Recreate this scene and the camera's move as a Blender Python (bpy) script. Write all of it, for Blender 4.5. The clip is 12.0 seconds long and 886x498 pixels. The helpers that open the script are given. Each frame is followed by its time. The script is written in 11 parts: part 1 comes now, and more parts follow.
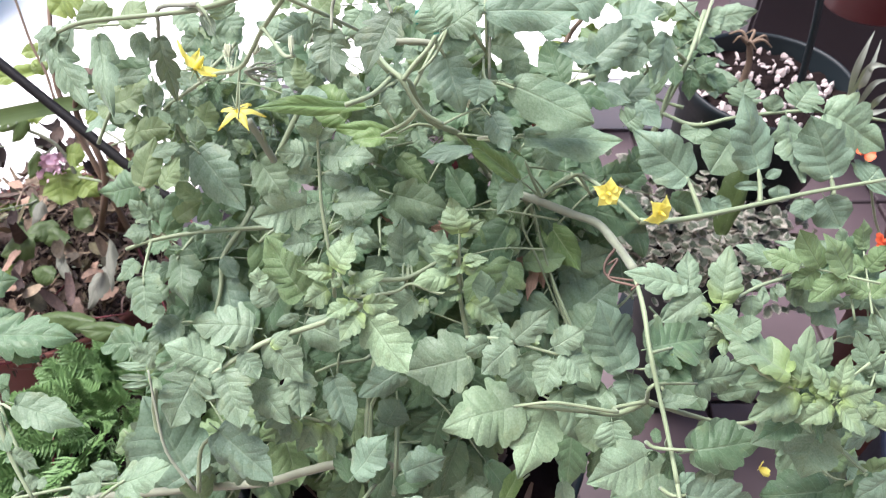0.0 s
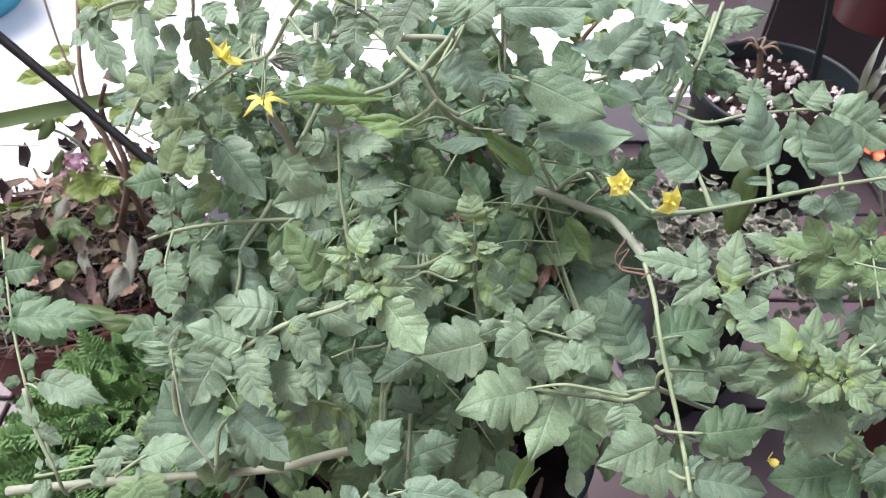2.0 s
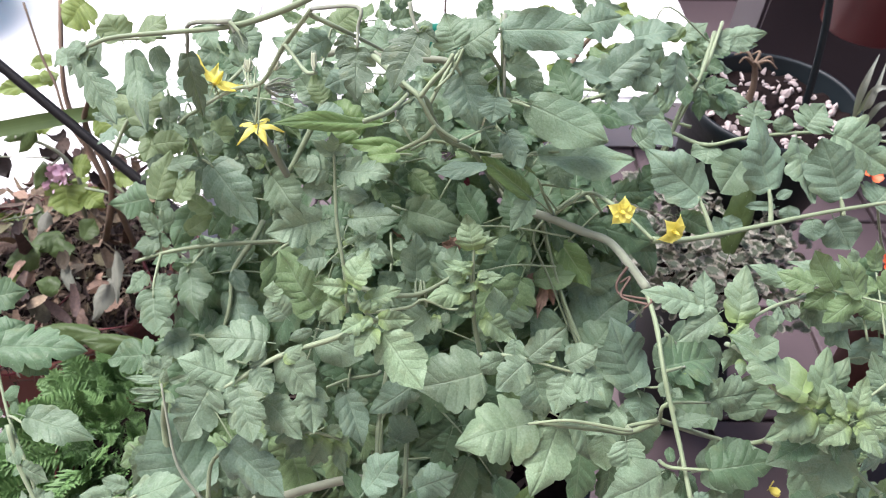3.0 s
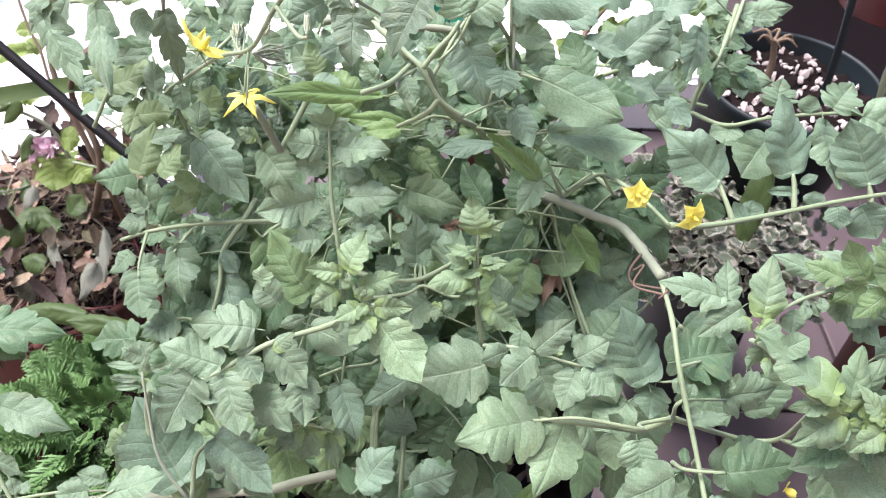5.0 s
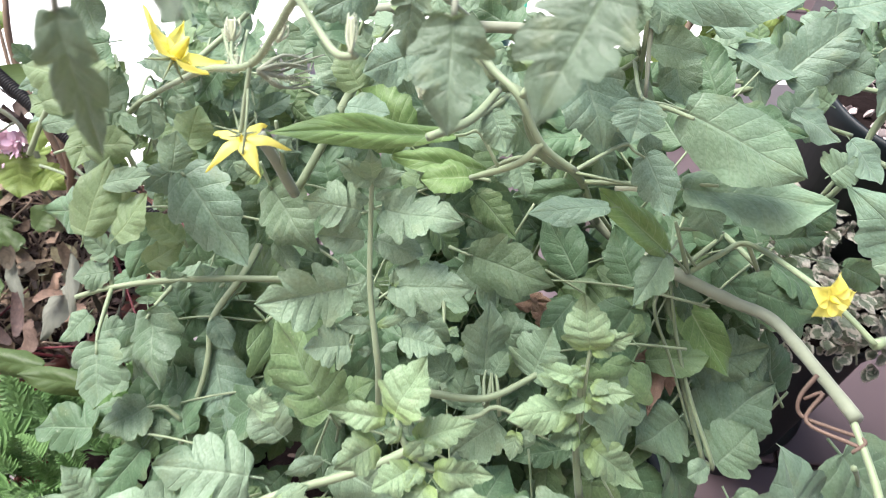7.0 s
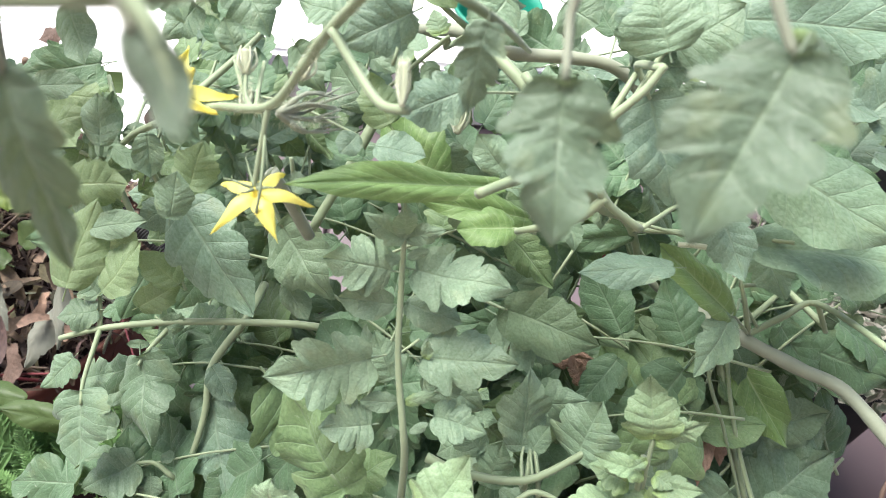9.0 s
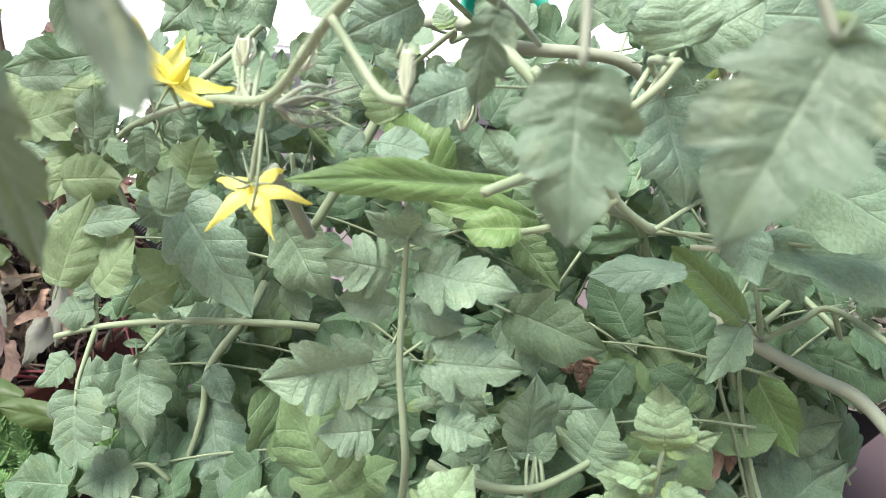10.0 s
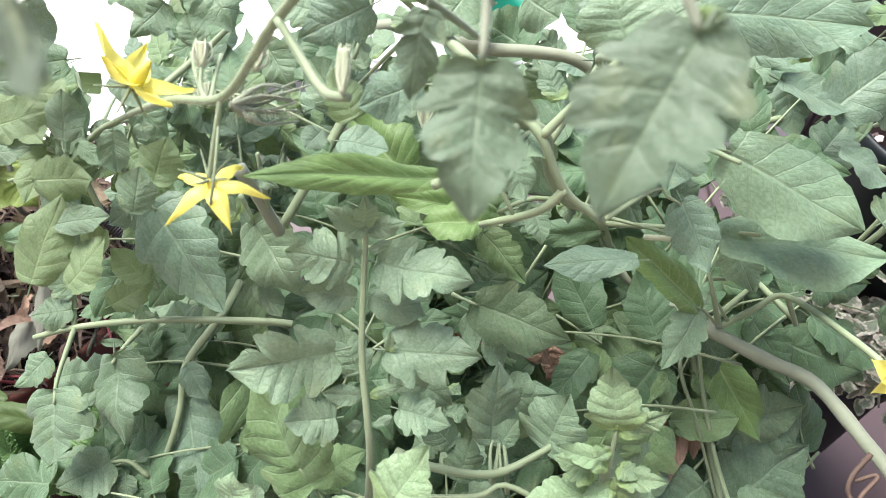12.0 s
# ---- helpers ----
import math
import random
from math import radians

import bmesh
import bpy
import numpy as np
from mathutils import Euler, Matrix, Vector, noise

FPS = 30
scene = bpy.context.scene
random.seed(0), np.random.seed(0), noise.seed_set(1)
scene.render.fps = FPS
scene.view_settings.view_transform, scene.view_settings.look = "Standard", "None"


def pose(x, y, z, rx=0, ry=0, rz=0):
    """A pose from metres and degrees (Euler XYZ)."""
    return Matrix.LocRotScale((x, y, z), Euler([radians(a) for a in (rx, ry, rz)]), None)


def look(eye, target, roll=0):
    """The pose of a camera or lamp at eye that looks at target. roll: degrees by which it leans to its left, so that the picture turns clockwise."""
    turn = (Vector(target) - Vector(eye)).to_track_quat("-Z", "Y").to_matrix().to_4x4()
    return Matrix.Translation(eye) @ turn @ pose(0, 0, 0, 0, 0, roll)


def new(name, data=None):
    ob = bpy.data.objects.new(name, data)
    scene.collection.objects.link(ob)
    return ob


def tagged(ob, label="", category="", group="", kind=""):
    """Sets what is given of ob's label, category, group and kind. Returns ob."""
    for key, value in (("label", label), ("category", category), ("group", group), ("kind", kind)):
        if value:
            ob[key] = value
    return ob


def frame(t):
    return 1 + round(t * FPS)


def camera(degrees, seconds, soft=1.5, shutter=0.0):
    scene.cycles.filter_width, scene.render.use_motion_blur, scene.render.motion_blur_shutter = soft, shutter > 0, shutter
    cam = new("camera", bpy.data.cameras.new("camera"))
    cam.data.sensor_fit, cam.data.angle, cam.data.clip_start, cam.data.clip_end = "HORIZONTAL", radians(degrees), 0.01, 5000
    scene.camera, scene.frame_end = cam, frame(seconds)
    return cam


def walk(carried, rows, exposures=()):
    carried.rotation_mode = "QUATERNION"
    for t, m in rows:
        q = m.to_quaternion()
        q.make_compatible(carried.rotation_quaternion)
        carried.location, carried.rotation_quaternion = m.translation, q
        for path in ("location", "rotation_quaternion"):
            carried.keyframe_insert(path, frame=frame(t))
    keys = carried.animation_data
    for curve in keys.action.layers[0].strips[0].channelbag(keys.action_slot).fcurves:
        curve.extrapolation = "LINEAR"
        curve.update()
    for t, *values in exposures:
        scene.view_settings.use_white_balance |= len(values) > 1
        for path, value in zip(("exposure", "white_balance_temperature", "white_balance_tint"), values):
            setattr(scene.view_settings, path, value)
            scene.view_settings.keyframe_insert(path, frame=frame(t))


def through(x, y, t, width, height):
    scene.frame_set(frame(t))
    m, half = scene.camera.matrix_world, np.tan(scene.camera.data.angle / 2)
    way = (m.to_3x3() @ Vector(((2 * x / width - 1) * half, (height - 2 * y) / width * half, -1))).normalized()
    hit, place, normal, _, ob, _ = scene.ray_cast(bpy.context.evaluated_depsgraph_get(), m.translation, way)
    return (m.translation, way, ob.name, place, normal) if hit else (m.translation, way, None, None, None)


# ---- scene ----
cam = camera(63.1, 12.0, soft=0.9, shutter=0.45)
cam.data.dof.use_dof = True
cam.data.dof.focus_distance = 0.31
cam.data.dof.aperture_fstop = 25.0
METRES, EYE, TILT, LEAN, TURN = 0.30, 0.90, -48.0, 0.0, 0.0
ROWS = [
    (0.0, 0.0, 0.0, 0.0, 0.0, 0.0, -0.0),
    (0.5, -0.0039, 0.0042, -0.0183, 0.21, -0.95, -0.03),
    (1.0, 0.0127, -0.0272, -0.0553, 0.28, -0.16, 0.18),
    (1.5, -0.0089, -0.0308, -0.0622, 1.41, 1.09, -0.32),
    (2.0, -0.0092, -0.0369, -0.0609, 0.81, 1.41, -0.68),
    (2.5, -0.0244, -0.0214, -0.0376, 0.49, 2.11, -0.7),
    (2.7, -0.0377, -0.0226, -0.0129, -0.33, 1.77, -0.57),
    (4.3, -0.0394, 0.0781, 0.0229, -0.37, -0.15, -1.33),
    (4.5, -0.0445, 0.0849, 0.0178, -0.42, -0.2, -1.42),
    (5.0, -0.0408, 0.0882, 0.0109, -0.41, -0.43, -1.52),
    (5.5, -0.0466, 0.0869, 0.014, -0.33, 0.03, -1.78),
    (6.0, -0.0815, 0.1984, 0.0379, 0.47, -0.91, -2.29),
    (6.5, -0.1327, 0.3962, 0.1248, 0.81, -2.15, -3.58),
    (6.7, -0.1440, 0.4659, 0.1449, 0.62, -2.36, -3.79),
    (8.3, -0.1566, 0.6306, 0.2233, -0.71, -1.97, -2.85),
    (8.5, -0.1654, 0.6354, 0.2281, -0.61, -1.80, -3.54),
    (9.0, -0.2001, 0.6606, 0.2312, 0.16, -2.18, -5.16),
    (9.5, -0.2049, 0.6762, 0.2365, 0.52, -2.22, -5.89),
    (10.0, -0.2003, 0.6869, 0.2307, 0.51, -2.22, -5.71),
    (10.5, -0.1845, 0.6801, 0.2234, 0.64, -2.26, -5.02),
    (11.0, -0.1741, 0.6734, 0.2283, 0.67, -2.51, -5.05),
    (11.5, -0.1672, 0.6619, 0.2284, 0.02, -2.16, -4.91),
    (12.0, -0.1646, 0.6576, 0.2227, -0.13, -1.83, -4.78),
]
walk(cam, [(t, pose(0, 0, EYE, TILT, LEAN, TURN) @ pose(METRES * x, METRES * y, METRES * z, 90 + pitch, roll, yaw)) for t, x, y, z, yaw, pitch, roll in ROWS],
     exposures=[(0.0, 1.20, 6200, 18), (1.0, 1.12, 6200, 18), (2.0, 0.90, 6200, 18), (2.7, 0.91, 6200, 18), (4.5, 1.17, 6200, 18), (6.5, 1.30, 6300, 15), (8.5, 1.29, 6400, 11), (12.0, 1.26, 6400, 11)])

# ---- world and sun: open shade on a bright balcony ----
world = bpy.data.worlds.new("sky")
scene.world = world
world.use_nodes = True
wn = world.node_tree.nodes
sky = wn.new("ShaderNodeTexSky")
sky.sky_type = "NISHITA"
sky.sun_disc = False
sky.sun_elevation = radians(60)
sky.sun_rotation = radians(-55)
sky.air_density = 1.0
sky.dust_density = 4.0
world.node_tree.links.new(sky.outputs[0], wn["Background"].inputs[0])
wn["Background"].inputs[1].default_value = 0.127
sun_data = bpy.data.lights.new("sun", "SUN")
sun_data.energy = 3.8
sun_data.angle = radians(34)
sun_data.color = (1.0, 0.97, 0.93)
sun = new("sun", sun_data)
sun.matrix_world = look((-0.9, 0.95, 3.0), (0, 0.3, 0.5))


# ---- materials ----
def mat(name):
    m = bpy.data.materials.new(name)
    m.use_nodes = True
    nt = m.node_tree
    return m, nt, nt.nodes["Principled BSDF"]


def node(nt, kind, **values):
    n = nt.nodes.new(kind)
    for k, v in values.items():
        n.inputs[k].default_value = v
    return n


def ramp(nt, source, stops):
    r = nt.nodes.new("ShaderNodeValToRGB")
    while len(r.color_ramp.elements) < len(stops):
        r.color_ramp.elements.new(0.5)
    for e, (p, c) in zip(r.color_ramp.elements, stops):
        e.position, e.color = p, (*c, 1)
    nt.links.new(source, r.inputs[0])
    return r.outputs[0]


def mixed(nt, fac, a, b, blend="MIX"):
    n = nt.nodes.new("ShaderNodeMix")
    n.data_type, n.blend_type = "RGBA", blend
    for socket, v in ((n.inputs["Factor"], fac), (n.inputs["A"], a), (n.inputs["B"], b)):
        if isinstance(v, bpy.types.NodeSocket):
            nt.links.new(v, socket)
        else:
            socket.default_value = v if isinstance(v, (int, float)) else (*v, 1)
    return n.outputs["Result"]


def maths(nt, op, a, b=0.0, c=0.0):
    n = nt.nodes.new("ShaderNodeMath")
    n.operation = op
    for socket, v in zip(n.inputs, (a, b, c)):
        if isinstance(v, bpy.types.NodeSocket):
            nt.links.new(v, socket)
        else:
            socket.default_value = v
    return n.outputs[0]


def noise_of(nt, scale, detail=4.0, coord="Object"):
    tc = nt.nodes.new("ShaderNodeTexCoord")
    n = node(nt, "ShaderNodeTexNoise", Scale=scale, Detail=detail)
    nt.links.new(tc.outputs[coord], n.inputs["Vector"])
    return n.outputs["Fac"]


def bumped(nt, bsdf, height, strength, distance=0.001):
    b = node(nt, "ShaderNodeBump", Strength=strength, Distance=distance)
    nt.links.new(height, b.inputs["Height"])
    nt.links.new(b.outputs[0], bsdf.inputs["Normal"])


def leaf_material(name, deep, pale, vein, young=None, rough=0.5, through=0.16, fuzz=0.12, veins=5.0, vein_mix=0.34, relief=1.0, hues=1.0):
    """A living leaf: mottled green, ribs that run to the lobes, quilted relief, some light let through."""
    m, nt, p = mat(name)
    info = nt.nodes.new("ShaderNodeObjectInfo")
    uv = nt.nodes.new("ShaderNodeUVMap")
    sep = nt.nodes.new("ShaderNodeSeparateXYZ")
    nt.links.new(uv.outputs[0], sep.inputs[0])
    side = maths(nt, "ABSOLUTE", maths(nt, "SUBTRACT", maths(nt, "MULTIPLY", sep.outputs[0], 2.0), 1.0))
    along = sep.outputs[1]
    wob = maths(nt, "MULTIPLY", maths(nt, "SUBTRACT", noise_of(nt, 3.5, 2.0), 0.5), 0.42)
    cell = maths(nt, "ADD", maths(nt, "MULTIPLY", along, veins), wob)
    phase = maths(nt, "FRACT", cell)
    gap = maths(nt, "ABSOLUTE", maths(nt, "SUBTRACT", phase, 0.5))
    rib = maths(nt, "MAXIMUM", maths(nt, "SUBTRACT", 1.0, maths(nt, "MULTIPLY", gap, maths(nt, "ADD", 14.0, maths(nt, "MULTIPLY", side, 12.0)))), 0.0)
    rib = maths(nt, "MULTIPLY", rib, maths(nt, "MINIMUM", veins, 1.0))
    mid = maths(nt, "MAXIMUM", maths(nt, "SUBTRACT", 1.0, maths(nt, "MULTIPLY", side, 14.0)), 0.0)
    lines = maths(nt, "MAXIMUM", maths(nt, "MULTIPLY", rib, 0.6), mid)
    # a net of fine sunken veins with the blade puffed up between them
    both = nt.nodes.new("ShaderNodeCombineXYZ")
    nt.links.new(maths(nt, "MULTIPLY", side, 4.0), both.inputs[0])
    nt.links.new(maths(nt, "MULTIPLY", cell, 2.3), both.inputs[1])
    nt.links.new(maths(nt, "ADD", maths(nt, "MULTIPLY", info.outputs["Random"], 40.0), maths(nt, "GREATER_THAN", sep.outputs[0], 0.5)), both.inputs[2])
    net = node(nt, "ShaderNodeTexVoronoi", Scale=1.0, Randomness=0.9)
    net.feature = "DISTANCE_TO_EDGE"
    nt.links.new(both.outputs[0], net.inputs["Vector"])
    puff = maths(nt, "POWER", maths(nt, "MINIMUM", maths(nt, "MULTIPLY", net.outputs["Distance"], 2.6), 1.0), 0.6)
    # second-order veins that leave each rib obliquely
    bent = maths(nt, "ADD", maths(nt, "SUBTRACT", maths(nt, "MULTIPLY", side, 5.0), maths(nt, "MULTIPLY", gap, 3.2)), maths(nt, "MULTIPLY", noise_of(nt, 7.0, 2.0), 1.6))
    twig = maths(nt, "MAXIMUM", maths(nt, "SUBTRACT", 1.0, maths(nt, "MULTIPLY", maths(nt, "ABSOLUTE", maths(nt, "SUBTRACT", maths(nt, "FRACT", bent), 0.5)), 6.5)), 0.0)
    twig = maths(nt, "MULTIPLY", twig, maths(nt, "MINIMUM", veins, 1.0))
    wr = node(nt, "ShaderNodeTexNoise", Scale=1.0, Detail=2.0)
    nt.links.new(both.outputs[0], wr.inputs["Vector"])
    wrinkle = wr.outputs["Fac"]
    mottle = noise_of(nt, 5.0, 5.0)
    base = mixed(nt, mottle, deep, pale)
    # each leaf has its own cast by age and by painted-in shade: pale sage, bluish grey, olive or deep green
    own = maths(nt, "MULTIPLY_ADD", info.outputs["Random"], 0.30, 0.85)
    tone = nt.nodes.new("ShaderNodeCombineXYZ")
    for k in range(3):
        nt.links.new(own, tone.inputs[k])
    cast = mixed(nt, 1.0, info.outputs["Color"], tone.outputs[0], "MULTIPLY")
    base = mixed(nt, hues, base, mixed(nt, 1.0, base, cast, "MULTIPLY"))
    grain = ramp(nt, noise_of(nt, 34.0, 4.0), [(0.3, (0.76, 0.79, 0.74)), (0.7, (1.18, 1.15, 1.18))])
    base = mixed(nt, 1.0, base, grain, "MULTIPLY")
    stain = maths(nt, "MULTIPLY", ramp(nt, noise_of(nt, 2.2, 3.0), [(0.56, (0, 0, 0)), (0.70, (1, 1, 1))]), 0.42 * hues)
    base = mixed(nt, stain, base, (0.165, 0.195, 0.085))
    base = mixed(nt, maths(nt, "MULTIPLY", maths(nt, "GREATER_THAN", noise_of(nt, 26.0, 2.0), 0.72), 0.35), base, (0.42, 0.45, 0.33))
    if young:
        base = mixed(nt, ramp(nt, along, [(0.0, (1, 1, 1)), (0.40, (0, 0, 0))]), base, young)
    # shade of the net's creases and side veins painted in as darker base colour
    base = mixed(nt, maths(nt, "MULTIPLY", ramp(nt, puff, [(0.10, (1, 1, 1)), (0.45, (0, 0, 0))]), 0.16 * relief), base, [0.62 * q for q in deep])
    base = mixed(nt, maths(nt, "MULTIPLY", twig, 0.09 * relief), base, [0.60 * q for q in deep])
    base = mixed(nt, maths(nt, "MULTIPLY", lines, vein_mix), base, vein)
    nt.links.new(base, p.inputs["Base Color"])
    p.inputs["Roughness"].default_value = rough
    p.inputs["Specular IOR Level"].default_value = 0.35
    p.inputs["Sheen Weight"].default_value = fuzz
    p.inputs["Sheen Roughness"].default_value = 0.6
    p.inputs["Sheen Tint"].default_value = (0.90, 0.95, 0.93, 1)
    height = maths(nt, "ADD", maths(nt, "MULTIPLY", maths(nt, "MAXIMUM", maths(nt, "MAXIMUM", maths(nt, "MULTIPLY", rib, 0.55), maths(nt, "MULTIPLY", twig, 0.16)), mid), -0.75), maths(nt, "ADD", maths(nt, "MULTIPLY", puff, 0.24), maths(nt, "MULTIPLY", wrinkle, 0.55)))
    bumped(nt, p, height, min(1.0, 0.50 * relief), 0.0011)
    tr = node(nt, "ShaderNodeBsdfTranslucent")
    nt.links.new(mixed(nt, 0.5, base, (0.30, 0.42, 0.08)), tr.inputs["Color"])
    mx = node(nt, "ShaderNodeMixShader", Fac=through)
    nt.links.new(p.outputs[0], mx.inputs[1])
    nt.links.new(tr.outputs[0], mx.inputs[2])
    nt.links.new(mx.outputs[0], nt.nodes["Material Output"].inputs["Surface"])
    return m


def plain(name, a, b, scale=20.0, rough=0.6, bump=0.3, depth=0.001, fuzz=0.0, coat=0.0, detail=5.0, spec=0.5):
    """A surface of two mottled tones with fine relief."""
    m, nt, p = mat(name)
    f = noise_of(nt, scale, detail)
    g = noise_of(nt, scale * 0.17, 3.0)
    info = nt.nodes.new("ShaderNodeObjectInfo")
    fac = maths(nt, "ADD", maths(nt, "MULTIPLY", f, 0.6), maths(nt, "MULTIPLY", g, 0.6))
    fac = maths(nt, "ADD", maths(nt, "SUBTRACT", fac, 0.2), maths(nt, "MULTIPLY", maths(nt, "SUBTRACT", info.outputs["Random"], 0.5), 0.4))
    nt.links.new(mixed(nt, fac, a, b), p.inputs["Base Color"])
    p.inputs["Roughness"].default_value = rough
    p.inputs["Sheen Weight"].default_value = fuzz
    p.inputs["Coat Weight"].default_value = coat
    p.inputs["Specular IOR Level"].default_value = spec
    bumped(nt, p, f, bump, depth)
    return m


LEAF = leaf_material("tomato_leaf", (0.102, 0.170, 0.102), (0.184, 0.256, 0.184), (0.22, 0.298, 0.19))
YOUNG = leaf_material("young_tomato_leaf", (0.105, 0.170, 0.098), (0.170, 0.240, 0.160), (0.25, 0.32, 0.20), young=(0.18, 0.27, 0.078))
LANCE = leaf_material("dark_glossy_leaf", (0.090, 0.170, 0.045), (0.150, 0.245, 0.080), (0.32, 0.41, 0.22), rough=0.5, fuzz=0.15, veins=7.0, vein_mix=0.6, relief=0.5, hues=0.4)
# yellower base colour, beside the translucency, stands in for light from behind
PALELEAF = leaf_material("pale_backlit_leaf", (0.118, 0.182, 0.086), (0.190, 0.258, 0.138), (0.28, 0.35, 0.17), through=0.30, relief=0.8, hues=0.6)
GERANIUM = leaf_material("geranium_leaf", (0.10, 0.17, 0.03), (0.21, 0.28, 0.055), (0.27, 0.34, 0.11), rough=0.55, relief=0.6, hues=0.6)
STRAP = leaf_material("strap_leaf", (0.035, 0.065, 0.018), (0.062, 0.10, 0.03), (0.10, 0.15, 0.06), rough=0.55, fuzz=0.0, veins=0.0, relief=0.15, hues=0.2)
FERN = plain("feathery_leaf", (0.055, 0.140, 0.030), (0.125, 0.230, 0.068), 60.0, 0.6, fuzz=0.1)
STEM = plain("tomato_stem", (0.152, 0.204, 0.109), (0.250, 0.312, 0.184), 90.0, 0.6, 0.5, fuzz=0.15)
GREYSTEM = plain("hairy_grey_stem", (0.148, 0.172, 0.116), (0.248, 0.275, 0.195), 120.0, 0.7, 0.6, fuzz=0.2)
CONE = plain("anther_cone", (0.66, 0.54, 0.05), (0.80, 0.70, 0.12), 60.0, 0.5)
BUD = plain("pale_bud", (0.30, 0.35, 0.22), (0.46, 0.49, 0.34), 60.0, 0.6, fuzz=0.4)
WOOD = plain("woody_stem", (0.10, 0.07, 0.045), (0.24, 0.17, 0.115), 50.0, 0.8, 0.8, 0.002)
DRY = plain("dry_leaf", (0.025, 0.016, 0.012), (0.16, 0.105, 0.078), 40.0, 0.8, 0.6, 0.002)
STRAW = plain("straw", (0.12, 0.085, 0.06), (0.36, 0.28, 0.21), 40.0, 0.8, 0.5, 0.002)
SOIL = plain("dark_soil", (0.004, 0.0028, 0.0028), (0.022, 0.014, 0.013), 60.0, 0.95, 1.0, 0.006, spec=0.08)
PERLITE = plain("perlite", (0.34, 0.285, 0.27), (0.60, 0.53, 0.51), 80.0, 0.9, 0.6)
BLACKPOT = plain("dark_green_plastic", (0.004, 0.008, 0.010), (0.008, 0.015, 0.018), 30.0, 0.5, 0.15, spec=0.3)
NAVYPOT = plain("dark_blue_plastic", (0.004, 0.007, 0.018), (0.008, 0.013, 0.028), 30.0, 0.5, 0.15, spec=0.3)
TERRA = plain("terracotta", (0.11, 0.035, 0.025), (0.19, 0.07, 0.05), 30.0, 0.8, 0.5)
REDPOT = plain("red_plastic", (0.070, 0.008, 0.008), (0.115, 0.012, 0.011), 20.0, 0.4, 0.1)
GREENPOT = plain("green_plastic", (0.005, 0.17, 0.11), (0.01, 0.24, 0.16), 20.0, 0.4, 0.1)
WHITE = plain("white_paint", (0.74, 0.74, 0.74), (0.83, 0.82, 0.80), 5.0, 0.7, 0.3)
CREAM = plain("cream_paint", (0.66, 0.52, 0.44), (0.74, 0.60, 0.52), 12.0, 0.7, 0.3)
BLUE = plain("light_blue_plastic", (0.10, 0.52, 0.68), (0.14, 0.60, 0.74), 8.0, 0.4, 0.1)
TILE = plain("mauve_floor_tile", (0.066, 0.047, 0.052), (0.103, 0.077, 0.083), 9.0, 0.45, 0.25)
# dark mauve base colour puts the shade of the background into this wall
DARKWALL = plain("mauve_wall_shade", (0.030, 0.024, 0.028), (0.050, 0.040, 0.046), 6.0, 0.7, 0.3)
GROUT = plain("floor_grout", (0.045, 0.035, 0.033), (0.085, 0.07, 0.066), 60.0, 0.9, 0.6)
STAKE = plain("black_stake", (0.006, 0.006, 0.007), (0.016, 0.016, 0.016), 60.0, 0.6, 0.4, spec=0.25)
PINK = plain("pink_petal", (0.62, 0.40, 0.50), (0.86, 0.68, 0.76), 50.0, 0.6)
ORANGE = plain("orange_petal", (0.65, 0.10, 0.03), (0.80, 0.20, 0.08), 50.0, 0.6)
REDSTEM = plain("crimson_stem", (0.07, 0.008, 0.012), (0.15, 0.02, 0.026), 50.0, 0.6)


def litter_material(name, tones):
    """Dry scraps, each of its own tone."""
    m, nt, p = mat(name)
    geo = nt.nodes.new("ShaderNodeNewGeometry")
    own = ramp(nt, geo.outputs["Random Per Island"], [(k / (len(tones) - 1), c) for k, c in enumerate(tones)])
    grain = ramp(nt, noise_of(nt, 260.0, 3.0), [(0.3, (0.6, 0.6, 0.6)), (0.7, (1.2, 1.2, 1.2))])
    nt.links.new(mixed(nt, 1.0, own, grain, "MULTIPLY"), p.inputs["Base Color"])
    p.inputs["Roughness"].default_value = 0.8
    bumped(nt, p, noise_of(nt, 300.0, 3.0), 0.5, 0.002)
    return m


LITTER = litter_material("mixed_litter", [(0.012, 0.008, 0.007), (0.055, 0.030, 0.025), (0.025, 0.016, 0.012), (0.13, 0.09, 0.07), (0.035, 0.033, 0.016), (0.085, 0.05, 0.042), (0.016, 0.010, 0.009)])
PALE_LITTER = litter_material("pale_litter", [(0.17, 0.115, 0.075), (0.07, 0.045, 0.028), (0.24, 0.18, 0.12), (0.09, 0.09, 0.04), (0.14, 0.085, 0.06)])
WITHER = plain("withered_tan_leaf", (0.20, 0.125, 0.085), (0.42, 0.29, 0.21), 30.0, 0.8, 0.6, 0.002)
GREYDRY = plain("grey_dry_leaf", (0.09, 0.10, 0.075), (0.18, 0.185, 0.15), 6.0, 0.8, 0.5, 0.001)


